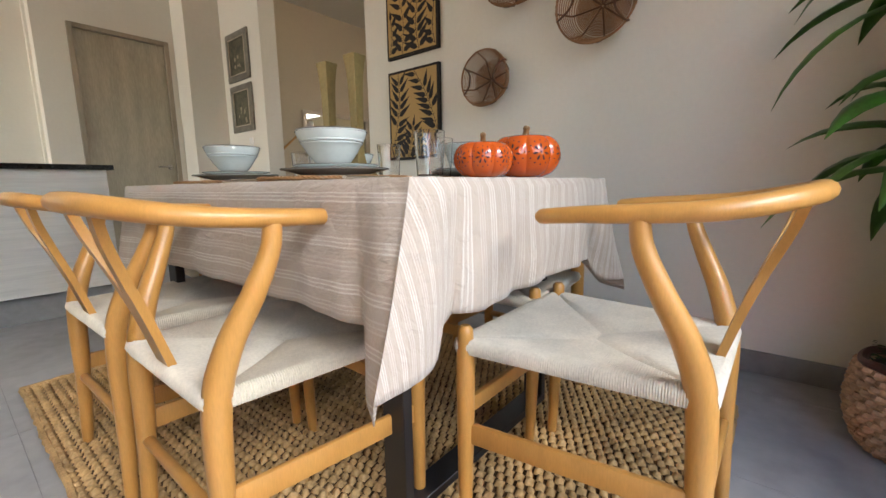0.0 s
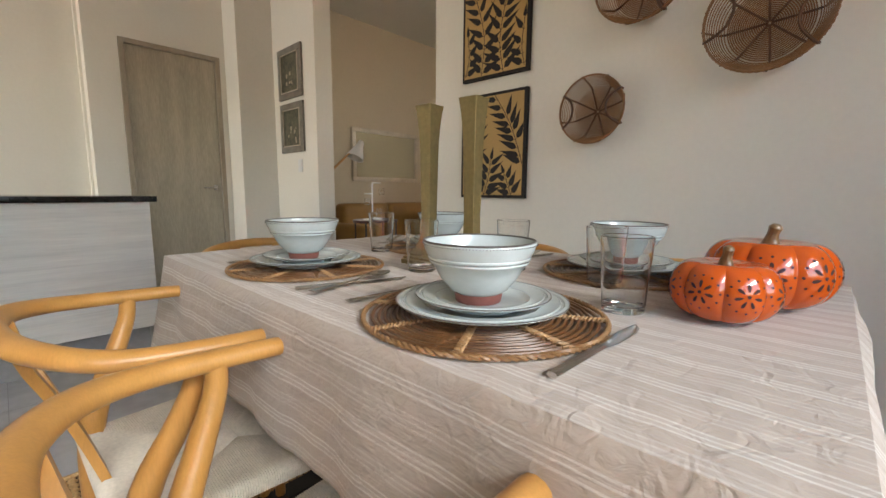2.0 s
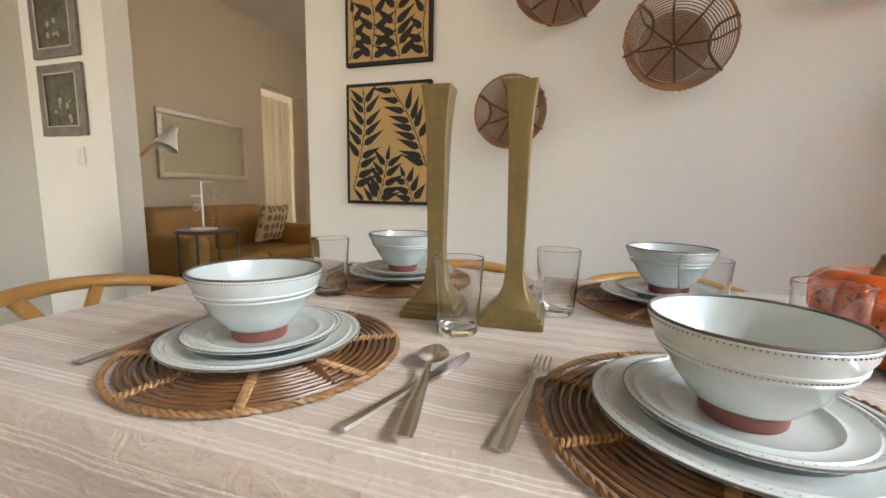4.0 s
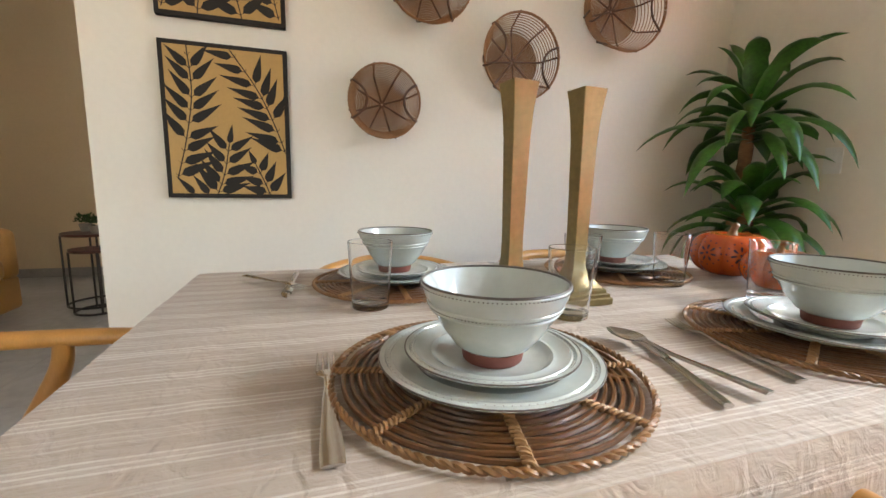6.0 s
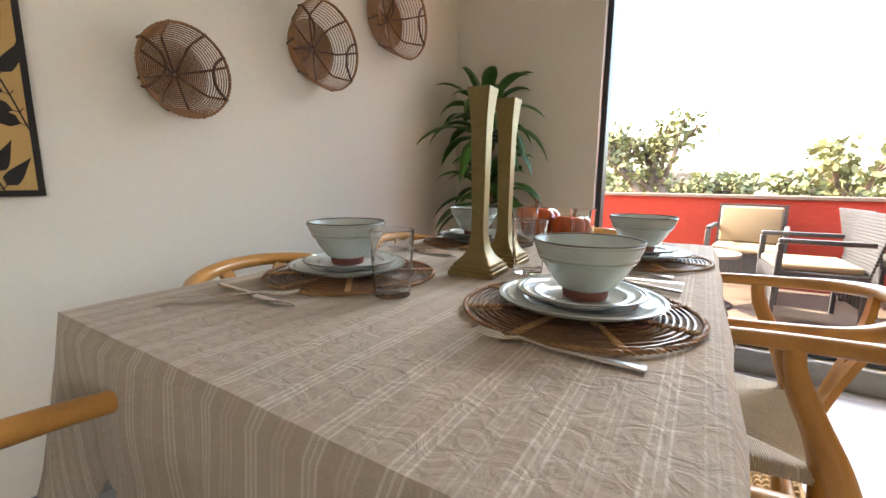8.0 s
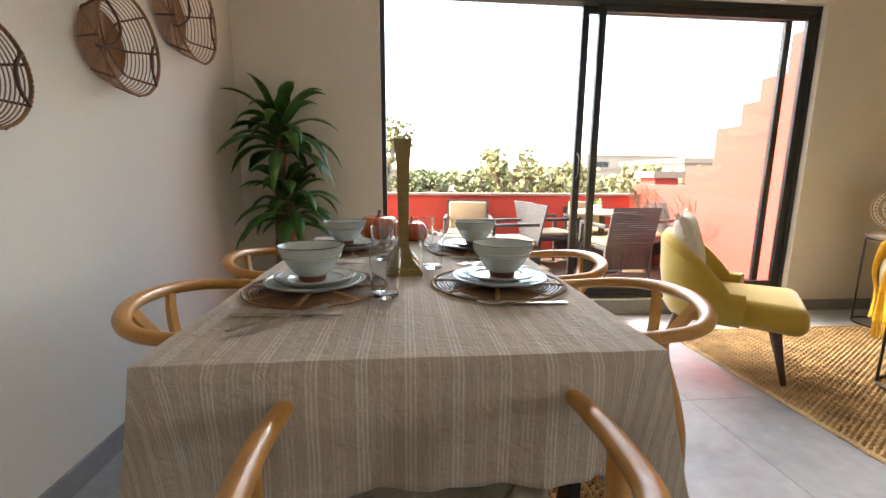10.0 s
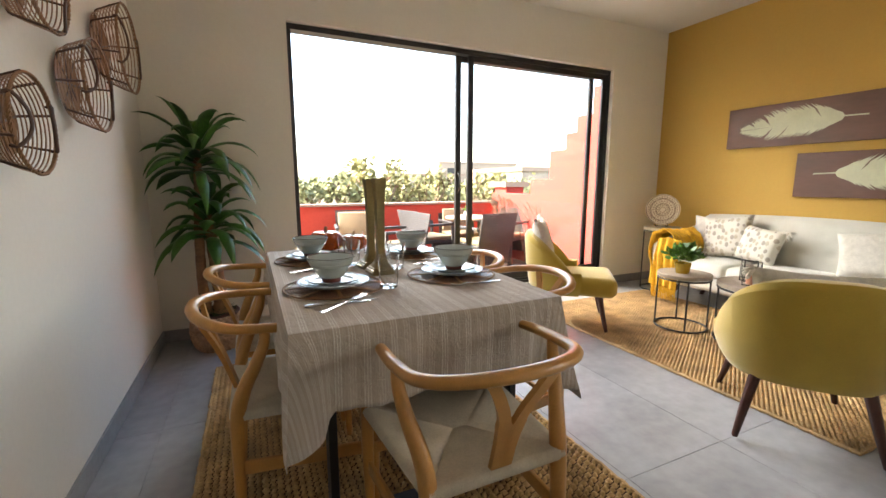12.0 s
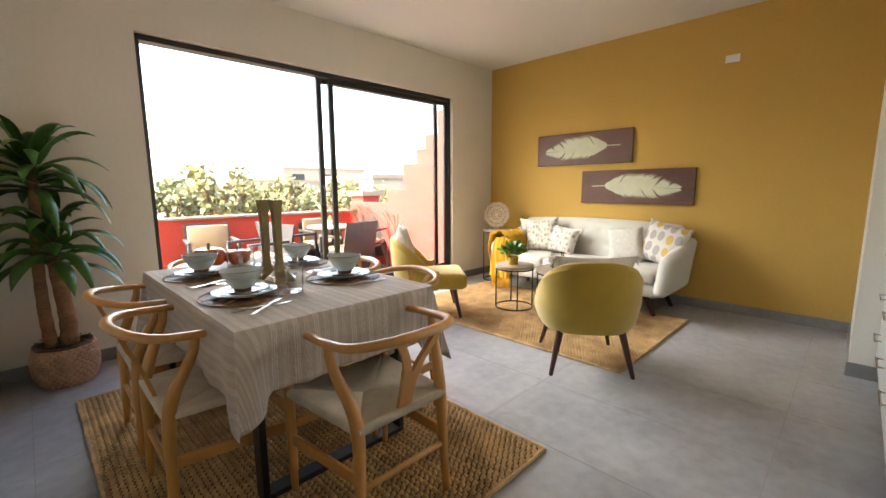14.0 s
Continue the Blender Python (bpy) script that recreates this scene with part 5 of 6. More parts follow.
def leaf_picture(y0, y1, z0, z1, seed, label):
    t = thing("picture", label, "picture", pose(0, 0, 0), "leaf prints on the wall")
    part("canvas", box((0.002, y0, z0), (0.028, y1, z1), 0.001, 1), BLACK_PRINT, t, "black painted edge")
    m = 0.016
    part("print", box((0.0283, y0 + m, z0 + m), (0.0292, y1 - m, z1 - m)), GOLD_PRINT, t, "ochre painted ground")
    rnd = random.Random(seed)
    W, Hh = y1 - y0 - 2 * m, z1 - z0 - 2 * m
    b = bmesh.new()
    kx = 0.0294

    def put(px, pz, ang, L, w):
        u, v = px + L * math.cos(ang), pz + L * math.sin(ang)
        if not (-0.035 < u < W + 0.035 and -0.03 < v < Hh + 0.03):
            return
        pts = []
        for a, c in leaf_shape(L, w):
            u = px + a * math.cos(ang) - c * math.sin(ang)
            v = pz + a * math.sin(ang) + c * math.cos(ang)
            pts.append((min(max(u, 0), W), min(max(v, 0), Hh)))
        vs = [b.verts.new((kx + put.k * 2e-6, y0 + m + u, z0 + m + v)) for u, v in pts]
        put.k += 1
        try:
            b.faces.new(vs)
        except ValueError:
            pass
    put.k = 0

    def stem(pts, leaf, n, wd=0.004):
        C = catmull([(0, u * W, v * Hh) for u, v in pts], 14)
        for p, q in zip(C, C[1:]):
            d = np.array([q[1] - p[1], q[2] - p[2]])
            L = np.hypot(*d)
            if L < 1e-6:
                continue
            put_bar(p, q, wd)
        step = len(C) / n
        for k in range(n):
            i = min(len(C) - 2, int(k * step + 1))
            ang = math.atan2(C[i + 1][2] - C[i][2], C[i + 1][1] - C[i][1])
            f = 1 - 0.22 * k / n
            for s in (-1, 1):
                q = ang + s * radians(54 - 14 * k / n + rnd.uniform(-5, 5))
                put_bar((0, C[i][1], C[i][2]), (0, C[i][1] + .014 * math.cos(q), C[i][2] + .014 * math.sin(q)), .0022)
                put(C[i][1] + .012 * math.cos(q), C[i][2] + .012 * math.sin(q), q, leaf * 1.27 * f * rnd.uniform(.9, 1.06), 0.0172 * f + 0.002)
        put(C[-1][1], C[-1][2], math.atan2(C[-1][2] - C[-2][2], C[-1][1] - C[-2][1]), leaf * .8, 0.012)

    def put_bar(p, q, wd):
        d = Vector((0, q[1] - p[1], q[2] - p[2])).normalized()
        s = Vector((0, -d.z, d.y)) * wd / 2
        vs = []
        for o, sg in ((p, 1), (p, -1), (q, -1), (q, 1)):
            u = min(max(o[1] + s.y * sg, 0), W)
            v = min(max(o[2] + s.z * sg, 0), Hh)
            vs.append(b.verts.new((kx + 4e-4, y0 + m + u, z0 + m + v)))
        b.faces.new(vs)
    if seed == 1:
        stem([(0.05, 0.10), (0.15, 0.40), (0.21, 0.70), (0.19, 1.0)], 0.105, 10)
        stem([(1.0, 0.30), (0.90, 0.52), (0.76, 0.75), (0.54, 1.0)], 0.105, 9)
        stem([(0.38, 0.0), (0.45, 0.16), (0.50, 0.36)], 0.095, 5)
        stem([(0.84, 0.0), (0.79, 0.10), (0.72, 0.22)], 0.075, 3)
        put(0.30 * W, 0.0, 2.2, 0.09, 0.015)
        put(0.18 * W, 0.0, 2.3, 0.09, 0.013)
    else:
        stem([(0.30, 0.0), (0.34, 0.35), (0.22, 0.70), (0.02, 0.95)], 0.105, 9)
        stem([(0.66, 0.0), (0.60, 0.30), (0.68, 0.65), (0.86, 1.0)], 0.105, 10)
        stem([(0.98, 0.02), (0.94, 0.2), (0.97, 0.45)], 0.08, 4)
        stem([(0.02, 0.02), (0.08, 0.2), (0.06, 0.42)], 0.08, 4)
    me_ob = part("leaves", b, BLACK_PRINT, t, "black painted leaf sprays", False)


leaf_picture(0.150, 0.590, 0.968, 1.540, 1, "square canvas print of black leaf sprays on ochre")
leaf_picture(0.150, 0.590, 1.622, 2.194, 2, "upper canvas print of black leaf sprays on ochre")


# ---- dracaena in the corner ----
def strap_leaf(b, base, az, rise, L, w, droop, rnd):
    """A long arching leaf with a keel, narrowing to a point."""
    n = 9
    p = Vector(base)
    d = Vector((math.cos(az) * math.cos(rise), math.sin(az) * math.cos(rise), math.sin(rise)))
    side = Vector((-math.sin(az), math.cos(az), 0))
    tw = rnd.uniform(-.5, .5)
    prev = None
    for i in range(n + 1):
        f = i / n
        ww = w * (0.35 + 0.65 * math.sin(math.pi * min(1, f * 1.35 + .12)) ** .8) if f < .55 else w * (1 - ((f - .55) / .45) ** 1.6)
        ww = max(ww, 0.0008)
        s = side * math.cos(tw * f) + Vector((0, 0, 1)) * math.sin(tw * f)
        up = s.cross(d).normalized()
        q = [b.verts.new(p - s * ww + up * ww * .28), b.verts.new(p - s * ww * .5 + up * ww * .02), b.verts.new(p - up * ww * .1), b.verts.new(p + s * ww * .5 + up * ww * .02), b.verts.new(p + s * ww + up * ww * .28)]
        if prev:
            for k in range(4):
                b.faces.new((prev[k], prev[k + 1], q[k + 1], q[k]))
        prev = q
        p = p + d * L / n
        d = (d + Vector((0, 0, -droop * (0.4 + 1.6 * f) / n))).normalized()


def plant():
    x, y = 0.385, 2.655
    t = thing("potted_plant", "tall dracaena with two leafy crowns in a woven seagrass basket", "plant", pose(x, y, 0))
    b = bmesh.new()
    prof = [(0.112, 0.0), (0.138, 0.03), (0.158, 0.08), (0.166, 0.14), (0.158, 0.215), (0.148, 0.258)]
    n = 13
    for i in range(n):
        f = (i + .5) / n
        z = 0.258 * f
        r = np.interp(z, [q[1] for q in prof], [q[0] for q in prof])
        tube(b, [((r + .006 * math.sin(a * 26 + i * math.pi)) * math.cos(a), (r + .006 * math.sin(a * 26 + i * math.pi)) * math.sin(a), z) for a in (2 * math.pi * k / 104 for k in range(104))], 0.0115, 6, closed=True)
    lathe(b, [(0, 0.001), (0.10, 0.001), (0.13, 0.05), (0.145, 0.2), (0.142, 0.24), (0.13, 0.24), (0, 0.2)], 40)
    part("pot", b, BASKET, t, "woven seagrass basket")
    rnd = random.Random(11)
    b = bmesh.new()
    tube(b, [((.142 + .004 * math.sin(7 * a)) * math.cos(a), .142 * math.sin(a), 0.262 + .006 * math.sin(5 * a)) for a in (2 * math.pi * k / 60 for k in range(60))], 0.014, 7, closed=True)
    part("cord", b, WALNUT, t, "dark braided cord round the rim")
    part("soil", lathe(bmesh.new(), [(0, 0.236), (0.128, 0.236), (0.128, 0.245), (0.08, 0.26), (0, 0.265)], 30, wobble=.1), SOIL, t, "dark soil")
    b = bmesh.new()
    for k in range(420):
        a, r = rnd.uniform(0, 6.283), 0.135 * math.sqrt(rnd.random())
        p = Vector((r * math.cos(a), r * math.sin(a), 0.255 + rnd.uniform(0, .05)))
        e, q = rnd.uniform(0, 6.28), rnd.uniform(-.5, .8)
        u = Vector((math.cos(e), math.sin(e), q)).normalized() * .014
        v = u.cross(Vector((0, 0, 1))).normalized() * .007
        b.faces.new([b.verts.new(p), b.verts.new(p + u * .5 + v), b.verts.new(p + u), b.verts.new(p + u * .5 - v)])
    part("undergrowth", b, MOSS, t, "small green filler leaves", kind="stuff")
    for pts, r, nm in (([(0.03, 0.0, 0.22, 1.15), (0.035, 0.0, 0.45, 1.0), (0.01, 0.0, 0.80, .8), (0.01, 0.0, 1.0, .6)], 0.046, "trunk"), ([(-0.055, 0.01, 0.22, 1.1), (-0.07, 0.0, 0.5, 1), (-0.065, 0.02, 0.85, .9), (-0.04, 0.01, 1.20, .85), (-0.033, 0.0, 1.48, .5)], 0.034, "trunk")):
        b = bmesh.new()
        C = catmull(pts, 9)
        C = [(*q[:3], q[3] * (1 + .06 * math.sin(i * 2.1))) for i, q in enumerate(C)]
        tube(b, C, r, 12)
        part(nm, b, BARK, t, "ringed brown cane")
    crowns = [((-0.03, 0.0, 1.26), 0.27, 34, 0.56), ((0.01, 0.0, 0.80), 0.26, 34, 0.57)]
    for (cx, cy, cz), hh, n, L in crowns:
        b = bmesh.new()
        for k in range(n):
            f = k / n
            az = k * 2.39996 + rnd.uniform(-.2, .2)
            rise = radians(12 + 66 * f ** 1.8 + rnd.uniform(-12, 12))
            z = cz + hh * f * 0.9
            ll = L * rnd.uniform(.72, 1.02) * (1 - 0.35 * f)
            # the wall stops the leaves that would run into it
            rx, ry = math.cos(az), math.sin(az)
            lim = 10
            if rx < 0:
                lim = min(lim, (x + cx - 0.03) / -rx / max(.25, math.cos(rise)) * 1.25)
            if ry > 0:
                lim = min(lim, (WY - y - 0.03) / ry / max(.25, math.cos(rise)) * 1.3)
            strap_leaf(b, (cx + .015 * rx, cy + .015 * ry, z), az, rise, min(ll, lim), 0.042 * rnd.uniform(.8, 1.15), rnd.uniform(1.2, 3.0), rnd)
        for v in b.verts:
            v.co.x = max(v.co.x, -x + 0.006)
            v.co.y = min(v.co.y, WY - y - 0.006)
        part("foliage", b, LEAF, t, "crown of long arching green leaves", kind="stuff")


plant()


def switch(name, m, label, cols=1):
    t = thing(name, label, "switch", m)
    part("plate", box((-0.035 * cols, -0.010, -0.058), (0.035 * cols, -0.0005, 0.058), 0.003, 2), PLASTIC, t)
    for k in range(cols):
        part("rocker", box((-0.016 + (k - (cols - 1) / 2) * .04, -0.0135, -0.03), (0.016 + (k - (cols - 1) / 2) * .04, -0.0095, 0.03), 0.0015, 1), PLASTIC, t)
    return t


switch("light_switch", pose(0.575, WY, 1.175, 0, 0, 0), "white light switch on the wall behind the plant")
switch("light_switch", pose(0.0, -1.83, 1.225, 0, 0, 90), "white light switch below the small framed pictures")
switch("wall_sensor", pose(XR, -0.01, 2.47, 0, 0, -90) @ pose(0, 0, 0, 0, 90, 0), "small white box high on the mustard wall")


# ---- door and small pictures ----
def wall_frame():
    b = bmesh.new()
    add_box(b, (0.387, -2.70, 0), (0.425, -2.585, 2.233), 0.002, 1)
    add_box(b, (1.120, -2.70, 0), (1.158, -2.585, 2.233), 0.002, 1)
    add_box(b, (0.425, -2.70, 2.195), (1.120, -2.585, 2.233), 0.002, 1)
    return b


def door():
    t = new("door_1")
    tagged(t, "closed grey oak door with a steel lever handle", kind="structure")
    part("door_frame", wall_frame(), DOOR_FRAME, t, "pale wooden frame")
    part("door_leaf", box((0.428, -2.655, 0.008), (1.117, -2.617, 2.192), 0.002, 1), DOOR_WOOD, t)
    b = bmesh.new()
    lathe(b, [(0, 0), (0.026, 0), (0.026, 0.006), (0.022, 0.009), (0, 0.009)], 28)
    b.transform(Matrix.Translation((0.48, -2.617, 1.02)) @ Matrix.Rotation(radians(-90), 4, "X"))
    tube(b, catmull([(0.48, -2.612, 1.02), (0.48, -2.570, 1.02), (0.50, -2.560, 1.02), (0.60, -2.562, 1.018)], 5), 0.0085, 10)
    part("door_handle", b, STEEL, t, "steel lever handle")


door()


def small_picture(y0, y1, z0, z1, label, seed):
    t = thing("picture", label, "picture", None, "small framed pictures")
    b = bmesh.new()
    w = 0.055
    for lo, hi in (((0.002, y0, z0), (0.024, y1, z0 + w)), ((0.002, y0, z1 - w), (0.024, y1, z1)), ((0.002, y0, z0 + w), (0.024, y0 + w, z1 - w)), ((0.002, y1 - w, z0 + w), (0.024, y1, z1 - w))):
        add_box(b, lo, hi, 0.004, 2)
    part("frame", b, PEWTER, t, "worn pewter-coloured frame")
    b = bmesh.new()
    g = 0.008
    for lo, hi in (((0.018, y0 + w, z0 + w), (0.0265, y1 - w, z0 + w + g)), ((0.018, y0 + w, z1 - w - g), (0.0265, y1 - w, z1 - w)), ((0.018, y0 + w, z0 + w), (0.0265, y0 + w + g, z1 - w)), ((0.018, y1 - w - g, z0 + w), (0.0265, y1 - w, z1 - w))):
        add_box(b, lo, hi, 0.001, 1)
    part("slip", b, SILVER_FRAME, t, "bright inner slip")
    part("painting", box((0.004, y0 + w, z0 + w), (0.014, y1 - w, z1 - w)), DARK_PIC, t, "dark still life painting")
    rnd = random.Random(seed)
    b = bmesh.new()
    for k in range(7):
        cy, cz, r = y0 + w + (y1 - y0 - 2 * w) * rnd.uniform(.25, .75), z0 + w + (z1 - z0 - 2 * w) * rnd.uniform(.12, .5), rnd.uniform(.01, .024)
        b.faces.new([b.verts.new((0.0145 + k * 1e-4, cy + r * math.cos(a) * rnd.uniform(.7, 1), cz + r * math.sin(a) * rnd.uniform(.7, 1.2))) for a in (2 * math.pi * i / 9 for i in range(9))])
    part("bouquet", b, PIC_FLOWER, t, "pale painted flowers", False)


small_picture(-2.165, -1.735, 1.835, 2.285, "small dark still life in a pewter frame", 1)
small_picture(-2.150, -1.730, 1.350, 1.795, "lower small dark still life in a pewter frame", 2)


# ---- hall beyond the opening ----
def mirror():
    t = thing("mirror", "wide rectangular mirror in a champagne frame above the tan sofa", "mirror", None)
    x0, x1, z0, z1, y, w = -1.96, -0.925, 1.115, 1.735, -2.37, 0.05
    b = bmesh.new()
    for lo, hi in (((x0, y + .002, z0), (x1, y + .03, z0 + w)), ((x0, y + .002, z1 - w), (x1, y + .03, z1)), ((x0, y + .002, z0 + w), (x0 + w, y + .03, z1 - w)), ((x1 - w, y + .002, z0 + w), (x1, y + .03, z1 - w))):
        add_box(b, lo, hi, 0.008, 3)
    part("frame", b, SILVER_FRAME, t, "rounded champagne frame")
    part("pane", box((x0 + w - .004, y + .004, z0 + w - .004), (x1 - w + .004, y + .012, z1 - w + .004)), MIRROR, t, "silvered glass", False)


mirror()


def tan_sofa():
    t = thing("sofa", "tan leather two-seat sofa below the hall mirror", "sofa", pose(-1.25, -1.86, 0, 0, 0, 0))
    W = 1.62
    part("body", box((-W / 2, -0.42, 0.05), (W / 2, 0.40, 0.30), 0.03, 3), TAN_SOFA, t)
    for s in (-1, 1):
        part("seat_cushion", box((-0.64 if s < 0 else 0.005, -0.25, 0.30), (-0.005 if s < 0 else 0.64, 0.42, 0.45), 0.045, 4), TAN_SOFA, t)
        part("back_cushion", box((-0.64 if s < 0 else 0.005, -0.42, 0.40), (-0.005 if s < 0 else 0.64, -0.20, 0.86), 0.06, 4), TAN_SOFA, t)
        part("armrest", box((-W / 2 if s < 0 else W / 2 - .17, -0.42, 0.28), (-W / 2 + .17 if s < 0 else W / 2, 0.42, 0.66), 0.06, 4), TAN_SOFA, t)
    return t


tan_sofa()
pillow("cushion", 0.44, 0.42, 0.14, CUSHION_OCHRE, pose(-1.72, -1.88, 0.47, -16, 0, 6), "ochre lattice cushion at the end of the tan sofa")


def side_nest(x, y, r, h, label):
    t = thing("side_table", label, "side table", pose(x, y, 0))
    part("tabletop", lathe(bmesh.new(), [(0, h - .022), (r, h - .022), (r + .002, h - .018), (r + .002, h), (0, h)], 40), WALNUT, t, "dark round top")
    part("ring", tube(bmesh.new(), [(r * math.cos(a), r * math.sin(a), .01) for a in (2 * math.pi * k / 36 for k in range(36))], .009, 8, closed=True), BLACK_METAL, t)
    for k in range(4):
        a = .5 + math.pi / 2 * k
        part("leg", tube(bmesh.new(), [(r * math.cos(a), r * math.sin(a), .01), (r * math.cos(a), r * math.sin(a), h - .02)], .008, 8), BLACK_METAL, t)
    return t


side_nest(-2.23, -1.05, 0.20, 0.60, "dark round side table on thin black legs beside the tan sofa")
side_nest(-1.98, -0.95, 0.15, 0.50, "smaller dark round side table nested under a taller one")
side_nest(-0.40, -1.25, 0.20, 0.74, "dark round side table in front of the tan sofa")


def pot_plant(x, y, z, r, label, mat, seed, leaves=70, L=0.09, potmat=BASKET):
    t = thing("potted_plant", label, "plant", pose(x, y, z))
    part("pot", lathe(bmesh.new(), [(0, 0), (r * .75, 0), (r * .8, .004), (r, r * 1.35), (r * .9, r * 1.4), (r * .86, r * 1.2), (0, r * 1.2)], 28), potmat, t)
    rnd = random.Random(seed)
    b = bmesh.new()
    for k in range(leaves):
        a, f = rnd.uniform(0, 6.28), rnd.random()
        d = Vector((math.cos(a) * (1 - f * .6), math.sin(a) * (1 - f * .6), .5 + f)).normalized()
        p = Vector((0, 0, r * 1.2)) + d * L * rnd.uniform(.3, .9)
        u = (d + Vector((rnd.uniform(-.6, .6), rnd.uniform(-.6, .6), rnd.uniform(-.6, .3)))).normalized() * L * .42
        v = u.cross(Vector((rnd.uniform(-1, 1), rnd.uniform(-1, 1), 1))).normalized() * L * .13
        b.faces.new([b.verts.new(p), b.verts.new(p + u * .45 + v), b.verts.new(p + u), b.verts.new(p + u * .45 - v)])
    part("foliage", b, mat, t, "tuft of small green leaves", kind="stuff")


pot_plant(-2.30, -1.12, 0.601, 0.045, "small green plant in a grey pot on the hall side table", MOSS, 4, potmat=PEWTER)
pot_plant(-2.14, -0.98, 0.601, 0.045, "second small green plant in a grey pot beside the first", MOSS, 6, potmat=PEWTER)
FRESH = material("fresh_green_leaf", (0.09, 0.22, 0.03), 0.45, var=0.35, scale=30)
pot_plant(3.83, 1.50, 0.4725, 0.062, "leafy green plant in an amber glass pot on the coffee table", FRESH, 8, 170, 0.16, AMBER)


def floor_lamp():
    t = thing("floor_lamp", "wooden reading lamp with a white cone shade, switched off", "lamp", pose(-0.30, -1.95, 0))
    part("base", lathe(bmesh.new(), [(0, 0), (.13, 0), (.13, .018), (0, .022)], 32), PLASTIC, t)
    part("pole", tube(bmesh.new(), [(0, 0, .02), (0, 0, 1.15)], .011, 10), OAK, t)
    part("arm", tube(bmesh.new(), [(.10, 0, 1.03), (-0.44, 0.0, 1.50)], .011, 10), OAK, t)
    b = lathe(bmesh.new(), [(.028, 0), (.034, -.02), (.04, -.06), (.095, -.20), (.092, -.20), (.036, -.058), (.026, -.01)], 28)
    b.transform(Matrix.Translation((-0.47, 0, 1.52)) @ Matrix.Rotation(radians(-28), 4, "Y"))
    part("shade", b, PLASTIC, t, "white metal cone shade")


floor_lamp()


def metal_ornament():
    t = thing("candle_holder", "white branched metal candle holder with hanging glass cups", "candle holder", pose(-0.37, -1.25, 0.7405))
    part("base", lathe(bmesh.new(), [(0, 0), (.085, 0), (.085, .008), (0, .01)], 28), PLASTIC, t)
    part("stem", tube(bmesh.new(), catmull([(0, 0, .01), (0, 0, .30), (-.008, 0, .328), (-.03, 0, .332), (-.09, 0, .332)], 4), .006, 8), PLASTIC, t, "white bent metal stem")
    part("arm", tube(bmesh.new(), [(0, 0, .235), (.085, 0, .235)], .0055, 8), PLASTIC, t)
    for x, z in ((-.08, .255), (.075, .165), (-.055, .075)):
        part("cup", lathe(bmesh.new(), [(0, -.03), (.02, -.03), (.03, 0), (.024, .03), (.022, .03), (.028, 0), (.018, -.028), (0, -.028)], 20, centre=(x, 0.03, z)), GLASS, t, "clear glass cup")


metal_ornament()


SHEER = bpy.data.materials.new("thin_curtain_cotton")
SHEER.use_nodes = True
sn, sl = SHEER.node_tree.nodes, SHEER.node_tree.links
sn["Principled BSDF"].inputs["Base Color"].default_value = (0.75, 0.70, 0.60, 1)
sn["Principled BSDF"].inputs["Roughness"].default_value = 0.9
tl, ms = sn.new("ShaderNodeBsdfTranslucent"), sn.new("ShaderNodeMixShader")
tl.inputs["Color"].default_value = (0.75, 0.68, 0.56, 1)
ms.inputs[0].default_value = 0.5
sl.new(sn["Principled BSDF"].outputs[0], ms.inputs[1])
sl.new(tl.outputs[0], ms.inputs[2])
sl.new(ms.outputs[0], sn["Material Output"].inputs[0])


def curtain():
    b = bmesh.new()
    prev = None
    for k in range(61):
        x = -3.10 + 0.90 * k / 60
        y = -2.66 + 0.025 * math.sin(k * 0.75) + 0.008 * math.sin(k * 1.9)
        q = [b.verts.new((x, y, z)) for z in (0.02, 1.1, 2.2)]
        if prev:
            for i in range(2):
                b.faces.new((prev[i], prev[i + 1], q[i + 1], q[i]))
        prev = q
    ob = part("curtain", b, SHEER, None, "pale cotton curtain hanging behind the hall doorway")
    tagged(ob, "", "curtain")
    sd = ob.modifiers.new("thickness", "SOLIDIFY")
    sd.thickness = 0.002


curtain()


# ---- kitchen counter ----
def island():
    t = thing("kitchen_counter", "kitchen counter with pale grained panels and a black granite top", "counter", None)
    x0, x1, y0, y1 = 1.33, 4.085, -1.80, -1.17
    part("plinth", box((x0 + .04, y0 + .05, 0), (x1 - .002, y1 - .06, 0.17)), CONCRETE, t, "recessed grey plinth")
    part("side_panel", box((x0, y0, 0.17), (2.55, y1, 0.925), 0.002, 1), ISLAND, t, "pale horizontally grained laminate panel")
    part("body", box((2.552, y0, 0.17), (x1 - .002, y1 - .02, 0.925)), WHITE_LACQUER, t)
    part("worktop", box((x0 - .035, y0 - .02, 0.925), (x1 - .002, y1 + .03, 0.958), 0.003, 2), GRANITE, t, "black granite worktop")
    for k in range(3):
        xa, xb = 2.56 + k * .508, 2.56 + (k + 1) * .508 - .006
        for z0, z1 in ((0.18, 0.42), (0.426, 0.67), (0.676, 0.915)):
            d = part("drawer", box((xa, y1 - .019, z0), (xb, y1, z1), 0.002, 1), WHITE_LACQUER, t, "white lacquered drawer front")
            b = bmesh.new()
            xc = (xa + xb) / 2
            tube(b, [(xc - .09, y1 + .028, z1 - .06), (xc + .09, y1 + .028, z1 - .06)], .005, 8)
            for s in (-1, 1):
                tube(b, [(xc + s * .075, y1 - .002, z1 - .06), (xc + s * .075, y1 + .028, z1 - .06)], .004, 8)
            part("handle", b, STEEL, d, "steel bar handle")


